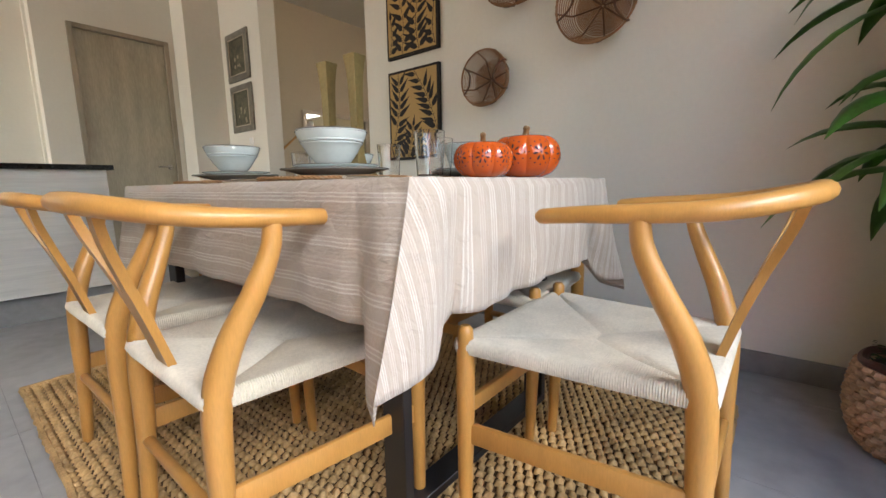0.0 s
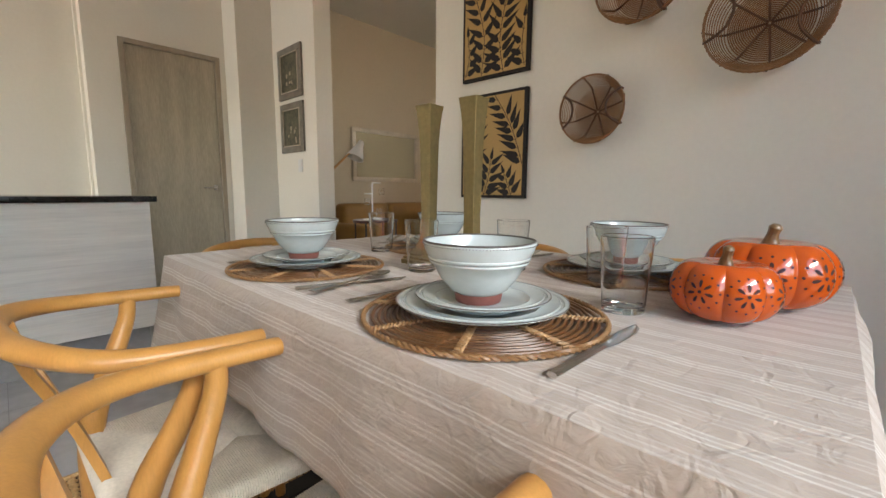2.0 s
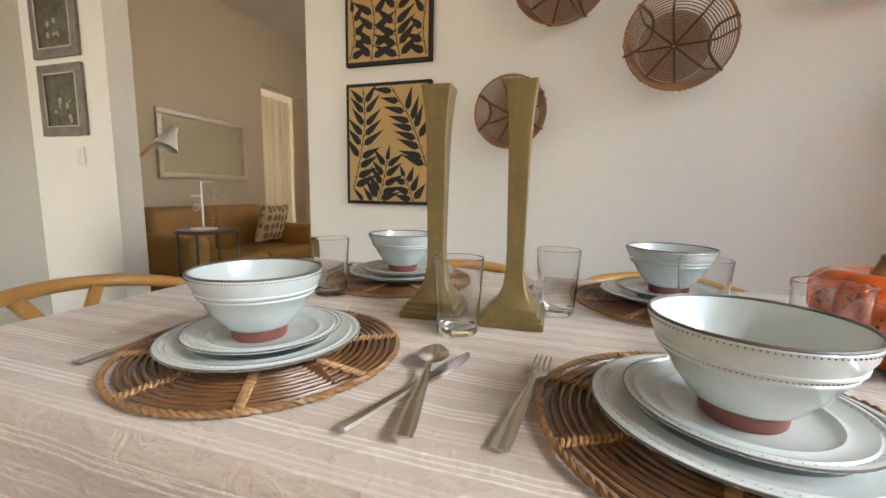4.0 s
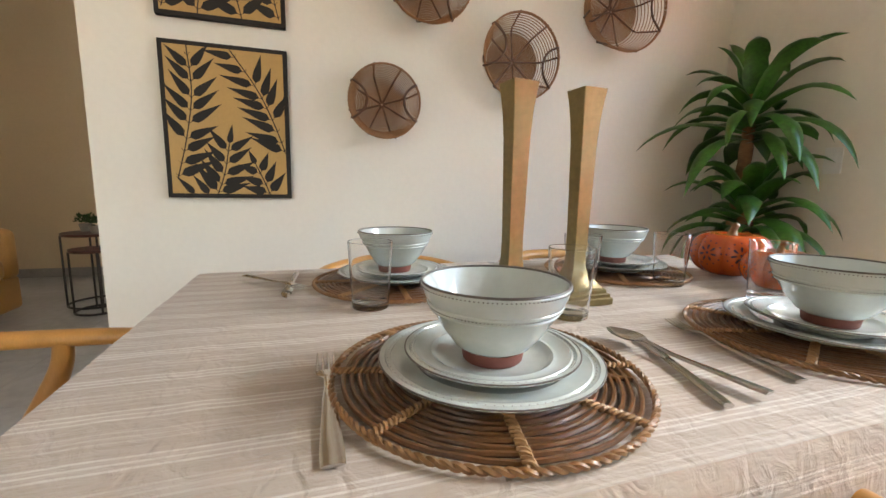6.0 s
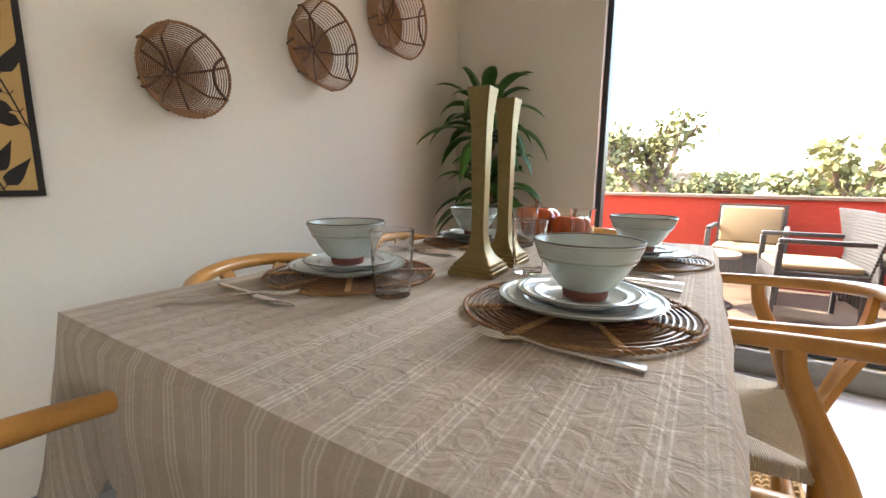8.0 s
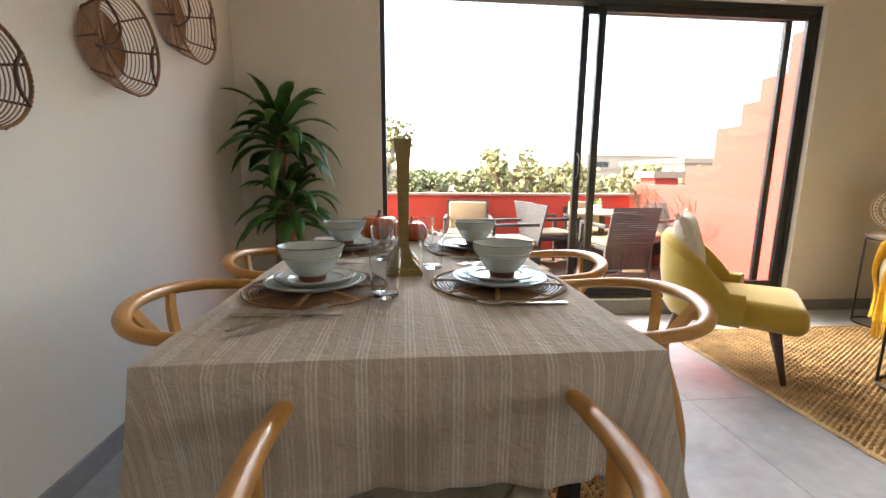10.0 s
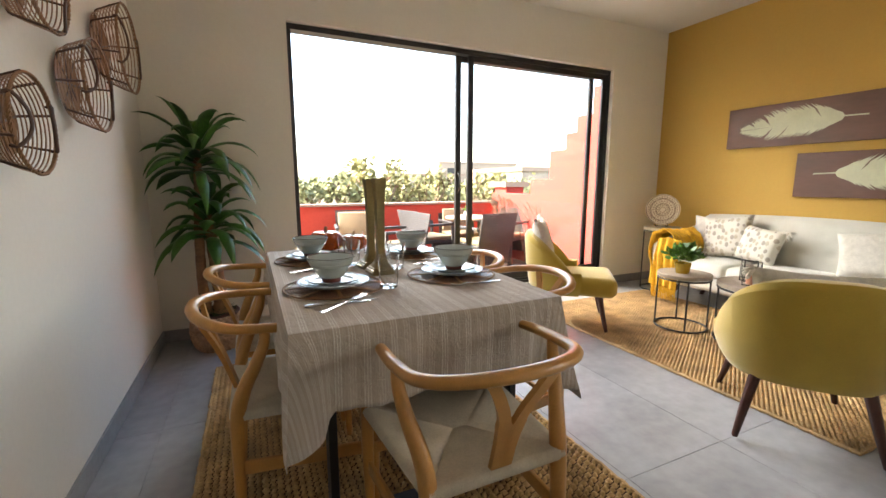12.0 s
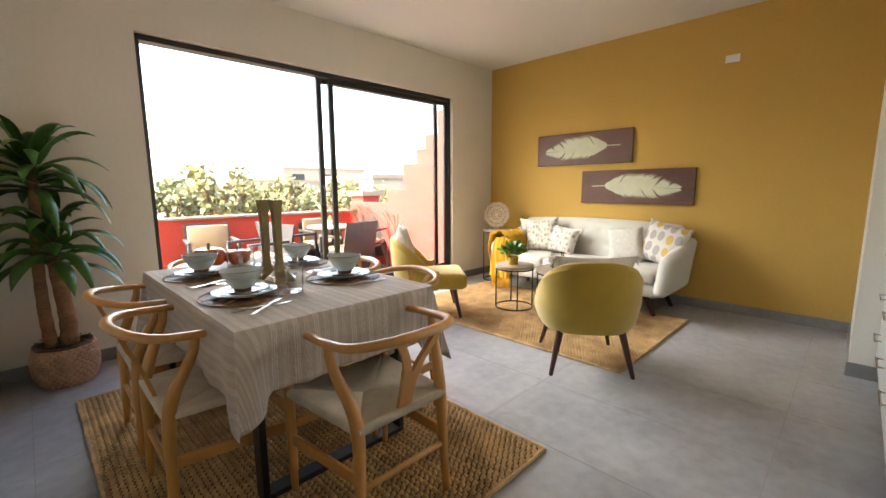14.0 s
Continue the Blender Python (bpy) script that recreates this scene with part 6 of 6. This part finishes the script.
island()
t_hob = thing("hob", "low black gas hob on the granite worktop", "hob", pose(2.22, -1.47, 0.9585))
part("body", box((-0.27, -0.22, 0), (0.27, 0.22, 0.028), 0.006, 2), GRANITE, t_hob)
for hx in (-.13, .13):
    for hy in (-.11, .11):
        bb = bmesh.new()
        for q in range(2):
            add_box(bb, (hx - (.09 if q else .006), hy - (.006 if q else .09), .046), (hx + (.09 if q else .006), hy + (.006 if q else .09), .056), .002, 1)
        for sx, sy in ((.085, 0), (-.085, 0), (0, .085), (0, -.085)):
            add_box(bb, (hx + sx - .005, hy + sy - .005, .028), (hx + sx + .005, hy + sy + .005, .047))
        part("pan_support", bb, BLACK_METAL, t_hob, "cast iron pan support")


# ---- sitting area, small things ----
def feather_canvas(y0, y1, z0, z1, flip, label):
    t = thing("picture", label, "picture", None, "feather canvases")
    part("canvas", box((XR - .040, y0, z0), (XR - .002, y1, z1), .002, 1), CANVAS_BROWN, t, "wine-brown painted canvas")
    b = bmesh.new()
    yc, zc, L = (y0 + y1) / 2, (z0 + z1) / 2, (y1 - y0) * .78
    s = -1 if flip else 1
    n = 34
    X = XR - .0412
    rnd = random.Random(9)

    def mid(f):
        return yc + s * (-L / 2 + L * f), zc + .012 * math.sin(f * 5) - .02 * (f - .5)
    # quill
    for i in range(n):
        (ya, za), (yb, zb) = mid(i / n), mid((i + 1) / n)
        w = .005 * (1 - i / n) + .001
        b.faces.new([b.verts.new((X - .0006, ya, za - w)), b.verts.new((X - .0006, yb, zb - w)), b.verts.new((X - .0006, yb, zb + w)), b.verts.new((X - .0006, ya, za + w))])
    n = 44
    for sd in (-1, 1):
        for i in range(7, n):
            f = i / n
            ya, za = mid(f)
            yb, zb = mid(f + 1.12 / n)
            env = min(1, (f - .13) / .16) ** .6 * min(1, (1.02 - f) / .42) ** .75
            hh = (z1 - z0) * .37 * env * rnd.uniform(.92, 1.04) * (.6 if rnd.random() < .07 else 1)
            lean = s * L * .10 * env + s * .012
            c = X - .0002 * (i % 2)
            mz = .62
            b.faces.new([b.verts.new((c, ya, za + sd * .003)), b.verts.new((c, yb, zb + sd * .003)),
                         b.verts.new((c, yb + lean * .42, zb + sd * hh * mz)), b.verts.new((c, ya + lean * 1.1, za + sd * hh)), b.verts.new((c, ya + lean * .36, za + sd * hh * mz))])
    part("feather", b, FEATHER, t, "cream painted feather", False, kind="stuff")


feather_canvas(0.865, 2.085, 1.540, 1.925, False, "long canvas with a cream feather on wine brown")
feather_canvas(0.215, 1.450, 1.073, 1.460, True, "lower long canvas with a cream feather on wine brown")


def display_plate():
    t = thing("display_plate", "cream plate with brown concentric glyph bands on a small stand", "plate", pose(4.84, 2.50, 0.7115, 0, 0, -52))
    b = lathe(bmesh.new(), [(0, .0), (.09, .002), (.15, .012), (.175, .022), (.174, .026), (.148, .017), (.088, .008), (0, .006)], 48)
    b2 = bmesh.new()
    M = Matrix.Translation((0, .02, .190)) @ Matrix.Rotation(radians(78), 4, "X") @ Matrix.Translation((0, 0, -.01))
    for r in (.03, .062, .072, .118, .128, .165):
        hz = np.interp(r, [0, .088, .148, .174], [.006, .008, .017, .026]) + .0008
        tube(b2, [(r * math.cos(a), r * math.sin(a), hz) for a in (2 * math.pi * k / 48 for k in range(48))], .0028, 4, closed=True)
    rnd = random.Random(2)
    for rr, n, L in ((.095, 22, .020), (.146, 34, .020), (.046, 12, .016)):
        for k in range(n):
            a = 2 * math.pi * k / n
            hz = np.interp(rr, [0, .088, .148, .174], [.006, .008, .017, .026]) + .0012
            c, s_ = math.cos(a), math.sin(a)
            for dr, dt in ((0, 0), (L * .3, .007)):
                p = [(rr - L / 2 + dr, -.004 + dt), (rr + L / 2 - dr, -.004 + dt), (rr + L / 2 - dr, .0015 + dt), (rr - L / 2 + dr, .0015 + dt)]
                b2.faces.new([b2.verts.new((u * c - v * s_, u * s_ + v * c, hz)) for u, v in p])
    b.transform(M)
    b2.transform(M)
    part("body", b, PLATE_CREAM, t)
    part("decoration", b2, PLATE_BROWN, t, "brown painted bands and glyphs", False)
    b = bmesh.new()
    for s in (-1, 1):
        tube(b, catmull([(s * .06, -.03, .035), (s * .06, -.04, .012), (s * .05, 0, .006), (s * .04, .09, .006), (s * .035, .075, .10)], 4), .0045, 7)
    part("stand", b, BLACK_METAL, t, "small black wire stand")


display_plate()


def candle_house(x, y, z):
    t = thing("candle_lantern", "black wire lanterns shaped like little houses round a candle", "lantern", pose(x, y, z, 0, 0, 25))
    for k, (ox, oy, w, h) in enumerate(((-.07, 0, .13, .17), (.10, .03, .13, .15))):
        b = bmesh.new()
        for yy in (-.05, .05):
            P = [(ox - w / 2, oy + yy, .004), (ox - w / 2, oy + yy, h * .62), (ox - w / 2 - .02, oy + yy, h * .58), (ox, oy + yy, h), (ox + w / 2 + .02, oy + yy, h * .58), (ox + w / 2, oy + yy, h * .62), (ox + w / 2, oy + yy, .004)]
            tube(b, P, .003, 6)
        for q in ((ox - w / 2, h * .62), (ox + w / 2, h * .62), (ox, h), (ox - w / 2, .004), (ox + w / 2, .004)):
            tube(b, [(q[0], oy - .05, q[1]), (q[0], oy + .05, q[1])], .003, 6)
        part("wire_house", b, BLACK_METAL, t, "black wire house outline")
    part("candle", lathe(bmesh.new(), [(0, .003), (.034, .003), (.035, .006), (.035, .07), (.031, .073), (0, .066)], 28, centre=(-.07, 0, 0)), CANDLE_WAX, t, "pink wax candle")


candle_house(4.02, 1.08, 0.4625)


def throw():
    """A knitted throw hung over the far arm of the sofa, with a fringe."""
    t = thing("throw_blanket", "mustard knitted throw with a fringe over the sofa arm", "blanket", None)
    b = bmesh.new()
    nx, ny = 34, 44
    cols = []
    for i in range(nx + 1):
        u = i / nx
        col = []
        for j in range(ny + 1):
            v = j / ny
            x = 4.40 + 0.46 * u + .02 * math.sin(v * 9 + u * 4)
            P = [(0.0, 1.96, 0.50), (0.16, 2.02, 0.66), (0.30, 2.12, 0.725), (0.44, 2.22, 0.68), (0.62, 2.265, 0.48), (1.0, 2.275, 0.16)]
            y = np.interp(v, [q[0] for q in P], [q[1] for q in P])
            z = np.interp(v, [q[0] for q in P], [q[2] for q in P])
            fold = .016 * math.sin(u * 24 + 2 * math.sin(v * 5)) + .012 * math.sin(u * 53 + v * 4)
            y += fold * (.3 + v) + .006
            z += abs(fold) * (1 - v) * 1.4 + .016 * noise.noise(Vector((u * 5, v * 6, 0)))
            col.append(b.verts.new((x, y, z)))
        cols.append(col)
    for a, c in zip(cols, cols[1:]):
        for j in range(ny):
            b.faces.new((a[j], c[j], c[j + 1], a[j + 1]))
    ob = part("fabric", b, MUSTARD_KNIT, t)
    sd = ob.modifiers.new("thickness", "SOLIDIFY")
    sd.thickness = 0.01
    # front fall over the arm's end with the fringe
    b = bmesh.new()
    cols = []
    for i in range(25):
        u = i / 24
        col = []
        for j in range(24):
            v = j / 23
            x = 4.425 - .045 * min(1, v * 3) + .012 * math.sin(u * 22 + v * 2)
            y = 1.94 + 0.26 * u
            z = 0.665 - 0.49 * v - .05 * abs(u - .5)
            col.append(b.verts.new((x, y, z)))
        cols.append(col)
    for a, c in zip(cols, cols[1:]):
        for j in range(23):
            b.faces.new((a[j], c[j], c[j + 1], a[j + 1]))
    ob = part("front_fall", b, MUSTARD_KNIT, t)
    ob.modifiers.new("thickness", "SOLIDIFY").thickness = 0.01
    rnd = random.Random(4)
    b = bmesh.new()
    for k in range(34):
        y = 1.94 + .26 * k / 33
        tube(b, [(4.38, y, .20, 1), (4.378 + rnd.uniform(-.006, .006), y + rnd.uniform(-.005, .005), .12, 1.1), (4.378 + rnd.uniform(-.01, .01), y + rnd.uniform(-.01, .01), .045, .6)], .0045, 5)
    part("fringe", b, MUSTARD_KNIT, t, "twisted fringe", kind="stuff")


throw()


# ---- terrace ----
wall("terrace_floor", [((-2.5, 3.07, -0.15), (4.65, 5.48, 0.0))], TERRACE_TILE, "sunlit terrace floor")
wall("terrace_parapet", [((-2.5, 5.32, 0.0), (4.45, 5.47, 0.865))], RED_PLASTER, "low red plastered parapet round the terrace")
wall("parapet_coping", [((-2.5, 5.30, 0.869), (4.446, 5.49, 0.90))], COPING, "pale stone coping on the red parapet")
wall("terrace_wall_stepped", [((4.45, 3.075, 0), (4.65, 3.24, 2.32)), ((4.45, 3.24, 0), (4.65, 3.50, 2.02)), ((4.45, 3.50, 0), (4.65, 3.69, 1.83)),
                              ((4.45, 3.69, 0), (4.65, 4.0, 1.63)), ((4.45, 4.0, 0), (4.65, 4.42, 1.25)), ((4.45, 4.42, 0), (4.65, 5.49, 1.03))], SALMON_PLASTER,
     "salmon red terrace wall whose top steps down like stairs")
wall("house_front", [((-3.6, 3.07, -3.2), (-0.165, 3.25, H + .3)), ((-0.165, WY + 0.172, H - 0.1), (XR + 0.2, WY + .25, H + .5))], SALMON_PLASTER, "plastered outer face of the house")
wall("terrace_pillar", [((5.0, 5.9, -3.0), (5.38, 6.3, 1.12))], SALMON_PLASTER, "salmon plastered pillar beyond the terrace")
wall("pillar_cap", [((4.93, 5.83, 1.124), (5.45, 6.37, 1.22))], COPING, "white cap of the pillar")


def wicker_chair(m, padded=False):
    t = thing("terrace_chair", "charcoal wicker terrace chair with a cream seat pad", "chair", m, "chairs on the terrace")
    for sx in (-1, 1):
        for sy in (-1, 1):
            part("leg", box((sx * .26 - .015, sy * .25 - .015, 0), (sx * .26 + .015, sy * .25 + .015, .38), .003, 1), BLACK_WICKER, t)
        a = bmesh.new()
        add_box(a, (sx * .275 - .02, -.26, .60), (sx * .275 + .02, .26, .635), .008, 2)
        add_box(a, (sx * .275 - .02, .225, .38), (sx * .275 + .02, .265, .60), .004, 1)
        part("armrest", a, BLACK_WICKER, t)
    b = bmesh.new()
    n = 20
    for k in range(n):                      # woven back: rows of flat cane
        z = .36 + .46 * k / n
        y = -.25 - .10 * (k / n)
        add_box(b, (-.27, y - .008 - .003 * (k % 2), z), (.27, y + .008, z + .46 / n - .003))
    part("backrest", b, BLACK_WICKER, t, "woven backrest", kind="stuff")
    b = bmesh.new()
    for k in range(16):
        x = -.27 + .54 * k / 16
        add_box(b, (x, -.25, .16 + .0), (x + .031, -.243 - .003 * (k % 2), .40))
        add_box(b, (x, .25 + .003 * (k % 2), .16), (x + .031, .258, .40))
    add_box(b, (-.275, -.25, .36), (.275, .258, .40), .006, 1)
    part("seat", b, BLACK_WICKER, t, kind="stuff")
    part("pad", box((-.25, -.24, .401), (.25, .25, .455), .02, 3), CREAM_PAD, t, "cream seat pad")
    if padded:
        part("back_pad", box((-.24, -.245, .46), (.24, -.20, .80), .02, 3), CREAM_PAD, t, "cream back pad")
    return t


wc = wicker_chair(pose(3.48, 4.10, 0, 0, 0, 5))
wicker_chair(pose(1.95, 4.86, 0, 0, 0, 172), True)
wicker_chair(pose(3.62, 5.0, 0, 0, 0, 180), True)
for x, y, a in ((2.30, 4.25, 95), (2.98, 4.85, -80), (4.12, 4.62, 115)):
    copy_thing(wc, pose(x, y, 0, 0, 0, a))


def round_table(x, y, r, h, label):
    t = thing("terrace_table", label, "table", pose(x, y, 0))
    part("tabletop", lathe(bmesh.new(), [(0, h - .025), (r - .004, h - .025), (r, h - .02), (r, h - .004), (r - .004, h), (0, h)], 48), COPING, t, "pale round top")
    part("base", lathe(bmesh.new(), [(0, 0), (.24, 0), (.24, .02), (.04, .05), (.035, h - .06), (.12, h - .026), (0, h - .026)], 32), BLACK_METAL, t)


round_table(3.55, 4.58, 0.38, 0.72, "round pale-topped terrace table between wicker chairs")
round_table(1.62, 4.30, 0.27, 0.45, "small round terrace table between wicker chairs")
pot_plant(3.50, 4.62, 0.7205, 0.05, "small plant in a white pot on the terrace table", FRESH, 21, 40, .08, PLASTIC)


def dry_vine(x, y, seed):
    """Bare branches climbing the stepped wall."""
    t = thing("dry_shrub", "bare branching shrub against the salmon terrace wall", "shrub", pose(x, y, 0))
    rnd = random.Random(seed)
    b = bmesh.new()

    def grow(p, d, L, r, k):
        pts = [(*p, 1)]
        q = Vector(p)
        for i in range(4):
            d = (d + Vector((rnd.uniform(-.15, .08), rnd.uniform(-.25, .25), rnd.uniform(-.05, .15)))).normalized()
            q = q + d * L / 4
            q.x = min(q.x, 0.0)
            pts.append((*q, 1 - .15 * i))
        tube(b, pts, r, 5)
        if k:
            for _ in range(3):
                grow(q, (d + Vector((rnd.uniform(-.3, .1), rnd.uniform(-.7, .7), rnd.uniform(0, .4)))).normalized(), L * .72, r * .6, k - 1)
    for i in range(3):
        grow((-.06, rnd.uniform(-.15, .15), 0.0), Vector((0, rnd.uniform(-.3, .3), 1)).normalized(), .42, .011, 3)
    part("branches", b, TREE_BARK, t)


dry_vine(4.40, 4.75, 5)
dry_vine(4.40, 4.25, 9)


def prickly_tree(name, label, x, y, z0, height, spread, seed, leaves, size, mat=TREE_LEAF):
    """A tapered trunk, forking limbs and a crown of small leaves with gaps."""
    t = thing(name, label, "tree", pose(x, y, z0))
    rnd = random.Random(seed)
    b, lf = bmesh.new(), []
    tips = []

    def grow(p, d, L, r, k):
        q = Vector(p)
        pts = [(*q, 1)]
        for i in range(3):
            d = (d + Vector((rnd.uniform(-.22, .22), rnd.uniform(-.22, .22), rnd.uniform(-.05, .12)))).normalized()
            q = q + d * L / 3
            pts.append((*q, 1 - .1 * (i + 1)))
            if k < 2:
                tips.append(q.copy())
        tube(b, pts, r, 6)
        if k:
            for _ in range(3):
                grow(q, (d * .8 + Vector((rnd.uniform(-1, 1), rnd.uniform(-.8, .8), rnd.uniform(-.1, .7))) * .8).normalized(), L * .66, r * .62, k - 1)
    grow((0, 0, 0), Vector((0.05, 0, 1)), height * .42, height * .035, 3)
    sx = spread / max(.1, max(abs(p.x) for p in tips))
    sz = (height * .98) / max(p.z for p in tips)
    for v in b.verts:
        v.co.x *= sx if v.co.z > height * .3 else 1
        v.co.z *= sz
    vs, fs = [], []
    for k in range(leaves):
        c = rnd.choice(tips)
        c = Vector((c.x * sx, c.y, c.z * sz)) + Vector((rnd.gauss(0, .13), rnd.gauss(0, .16), rnd.gauss(0, .12))) * spread * .55
        u = Vector((rnd.uniform(-1, 1), rnd.uniform(-1, 1), rnd.uniform(-.3, 1))).normalized()
        v = u.cross(Vector((rnd.uniform(-1, 1), rnd.uniform(-1, 1), rnd.uniform(-1, 1)))).normalized()
        s = size * rnd.uniform(.6, 1.25)
        o = len(vs)
        vs += [c - u * s, c - u * s * .4 + v * s * .5, c + u * s * .5 + v * s * .5, c + u * s, c + u * s * .5 - v * s * .5, c - u * s * .4 - v * s * .5]
        fs.append(tuple(range(o, o + 6)))
    part("trunk", b, TREE_BARK, t)
    me = bpy.data.meshes.new("crown")
    me.from_pydata([tuple(v) for v in vs], [], fs)
    me.materials.append(mat)
    ob = new("crown", me)
    ob.parent = t
    tagged(ob, "crown of many small leaves", kind="stuff")


prickly_tree("tree", "prickly pear tree with pale pads and bare crooked limbs", 1.1, 12.0, -3.0, 5.8, 2.4, 3, 1500, .095)
prickly_tree("tree", "spreading prickly pear tree behind the parapet", 4.0, 12.0, -3.0, 4.95, 1.75, 14, 1000, .095)
prickly_tree("tree", "rounded green tree behind the parapet", 6.3, 12.2, -3.0, 4.7, 1.0, 8, 850, .08)
prickly_tree("tree", "green tree beside the far houses", 8.8, 12.5, -3.0, 4.6, 1.1, 12, 750, .08)
rs = random.Random(41)
for k in range(8):
    prickly_tree("shrub", "dense green shrub behind the parapet", -1.2 + 2.1 * k + rs.uniform(-.5, .5), rs.uniform(14, 17), -3.0, rs.uniform(4.0, 4.5), rs.uniform(1.5, 2.0), 60 + k, 900, .10, FAR_GREEN)
rt = random.Random(77)
for k in range(13):
    prickly_tree("tree", "far green tree on the plain", -9 + 3.4 * k + rt.uniform(-.8, .8), rt.uniform(24, 32), -3.0, rt.uniform(4.2, 5.3), rt.uniform(2.0, 2.8), 100 + k, 700, .22, FAR_GREEN)

g = bmesh.new()
bmesh.ops.create_grid(g, x_segments=60, y_segments=60, size=1500)
for v in g.verts:
    v.co.y += 300
    v.co.z = -3.05
structure("ground", g, GROUND, "dry plain below the terrace, reaching the horizon")


def far_house(x, y, w, d, z1, label):
    t = thing("house", label, "house", pose(x, y, -3.04))
    b = bmesh.new()
    add_box(b, (-w / 2, -d / 2, 0), (w / 2, d / 2, z1 + 3.04))
    part("wall", b, FAR_WALL, t, "", False)
    b = bmesh.new()
    add_box(b, (-w / 2 - .1, -d / 2 - .1, z1 + 3.045), (w / 2 + .1, d / 2 + .1, z1 + 3.25))
    part("roof", b, COPING, t, "", False)
    for k in range(3):
        part("window", box((-w / 2 + w * (k + .3) / 3, -d / 2 - .03, z1 + 1.1), (-w / 2 + w * (k + .7) / 3, -d / 2 - .004, z1 + 2.3)), BLACK_METAL, t)


far_house(15.5, 18.5, 6.0, 5.0, 1.75, "flat-roofed pale house beyond the trees")
far_house(-4.0, 36, 10, 6, 1.5, "long low pale house on the plain")
far_house(34, 62, 14, 8, 4.2, "pale block far off on the horizon")
far_house(18, 40, 8, 6, 1.9, "low pale house among far trees")


# floor tiles of 0.6 x 1.2 m, laid out from the terrace door to the kitchen
def floor_tiles():
    g = 0.0012
    for i in range(-10, 7):
        for j in range(-5, 4):
            x0, x1 = max(-3.6, 1.4 + 0.6 * i + g), min(XR + 0.2, 2.0 + 0.6 * i - g)
            y0, y1 = max(-5.2, 0.375 + 1.2 * j + g), min(3.15, 1.575 + 1.2 * j - g)
            if x1 - x0 > 0.01 and y1 - y0 > 0.01:
                part("tile", box((x0, y0, -0.0035), (x1, y1, 0.0)), FLOOR, slab, smooth=False)


floor_tiles()
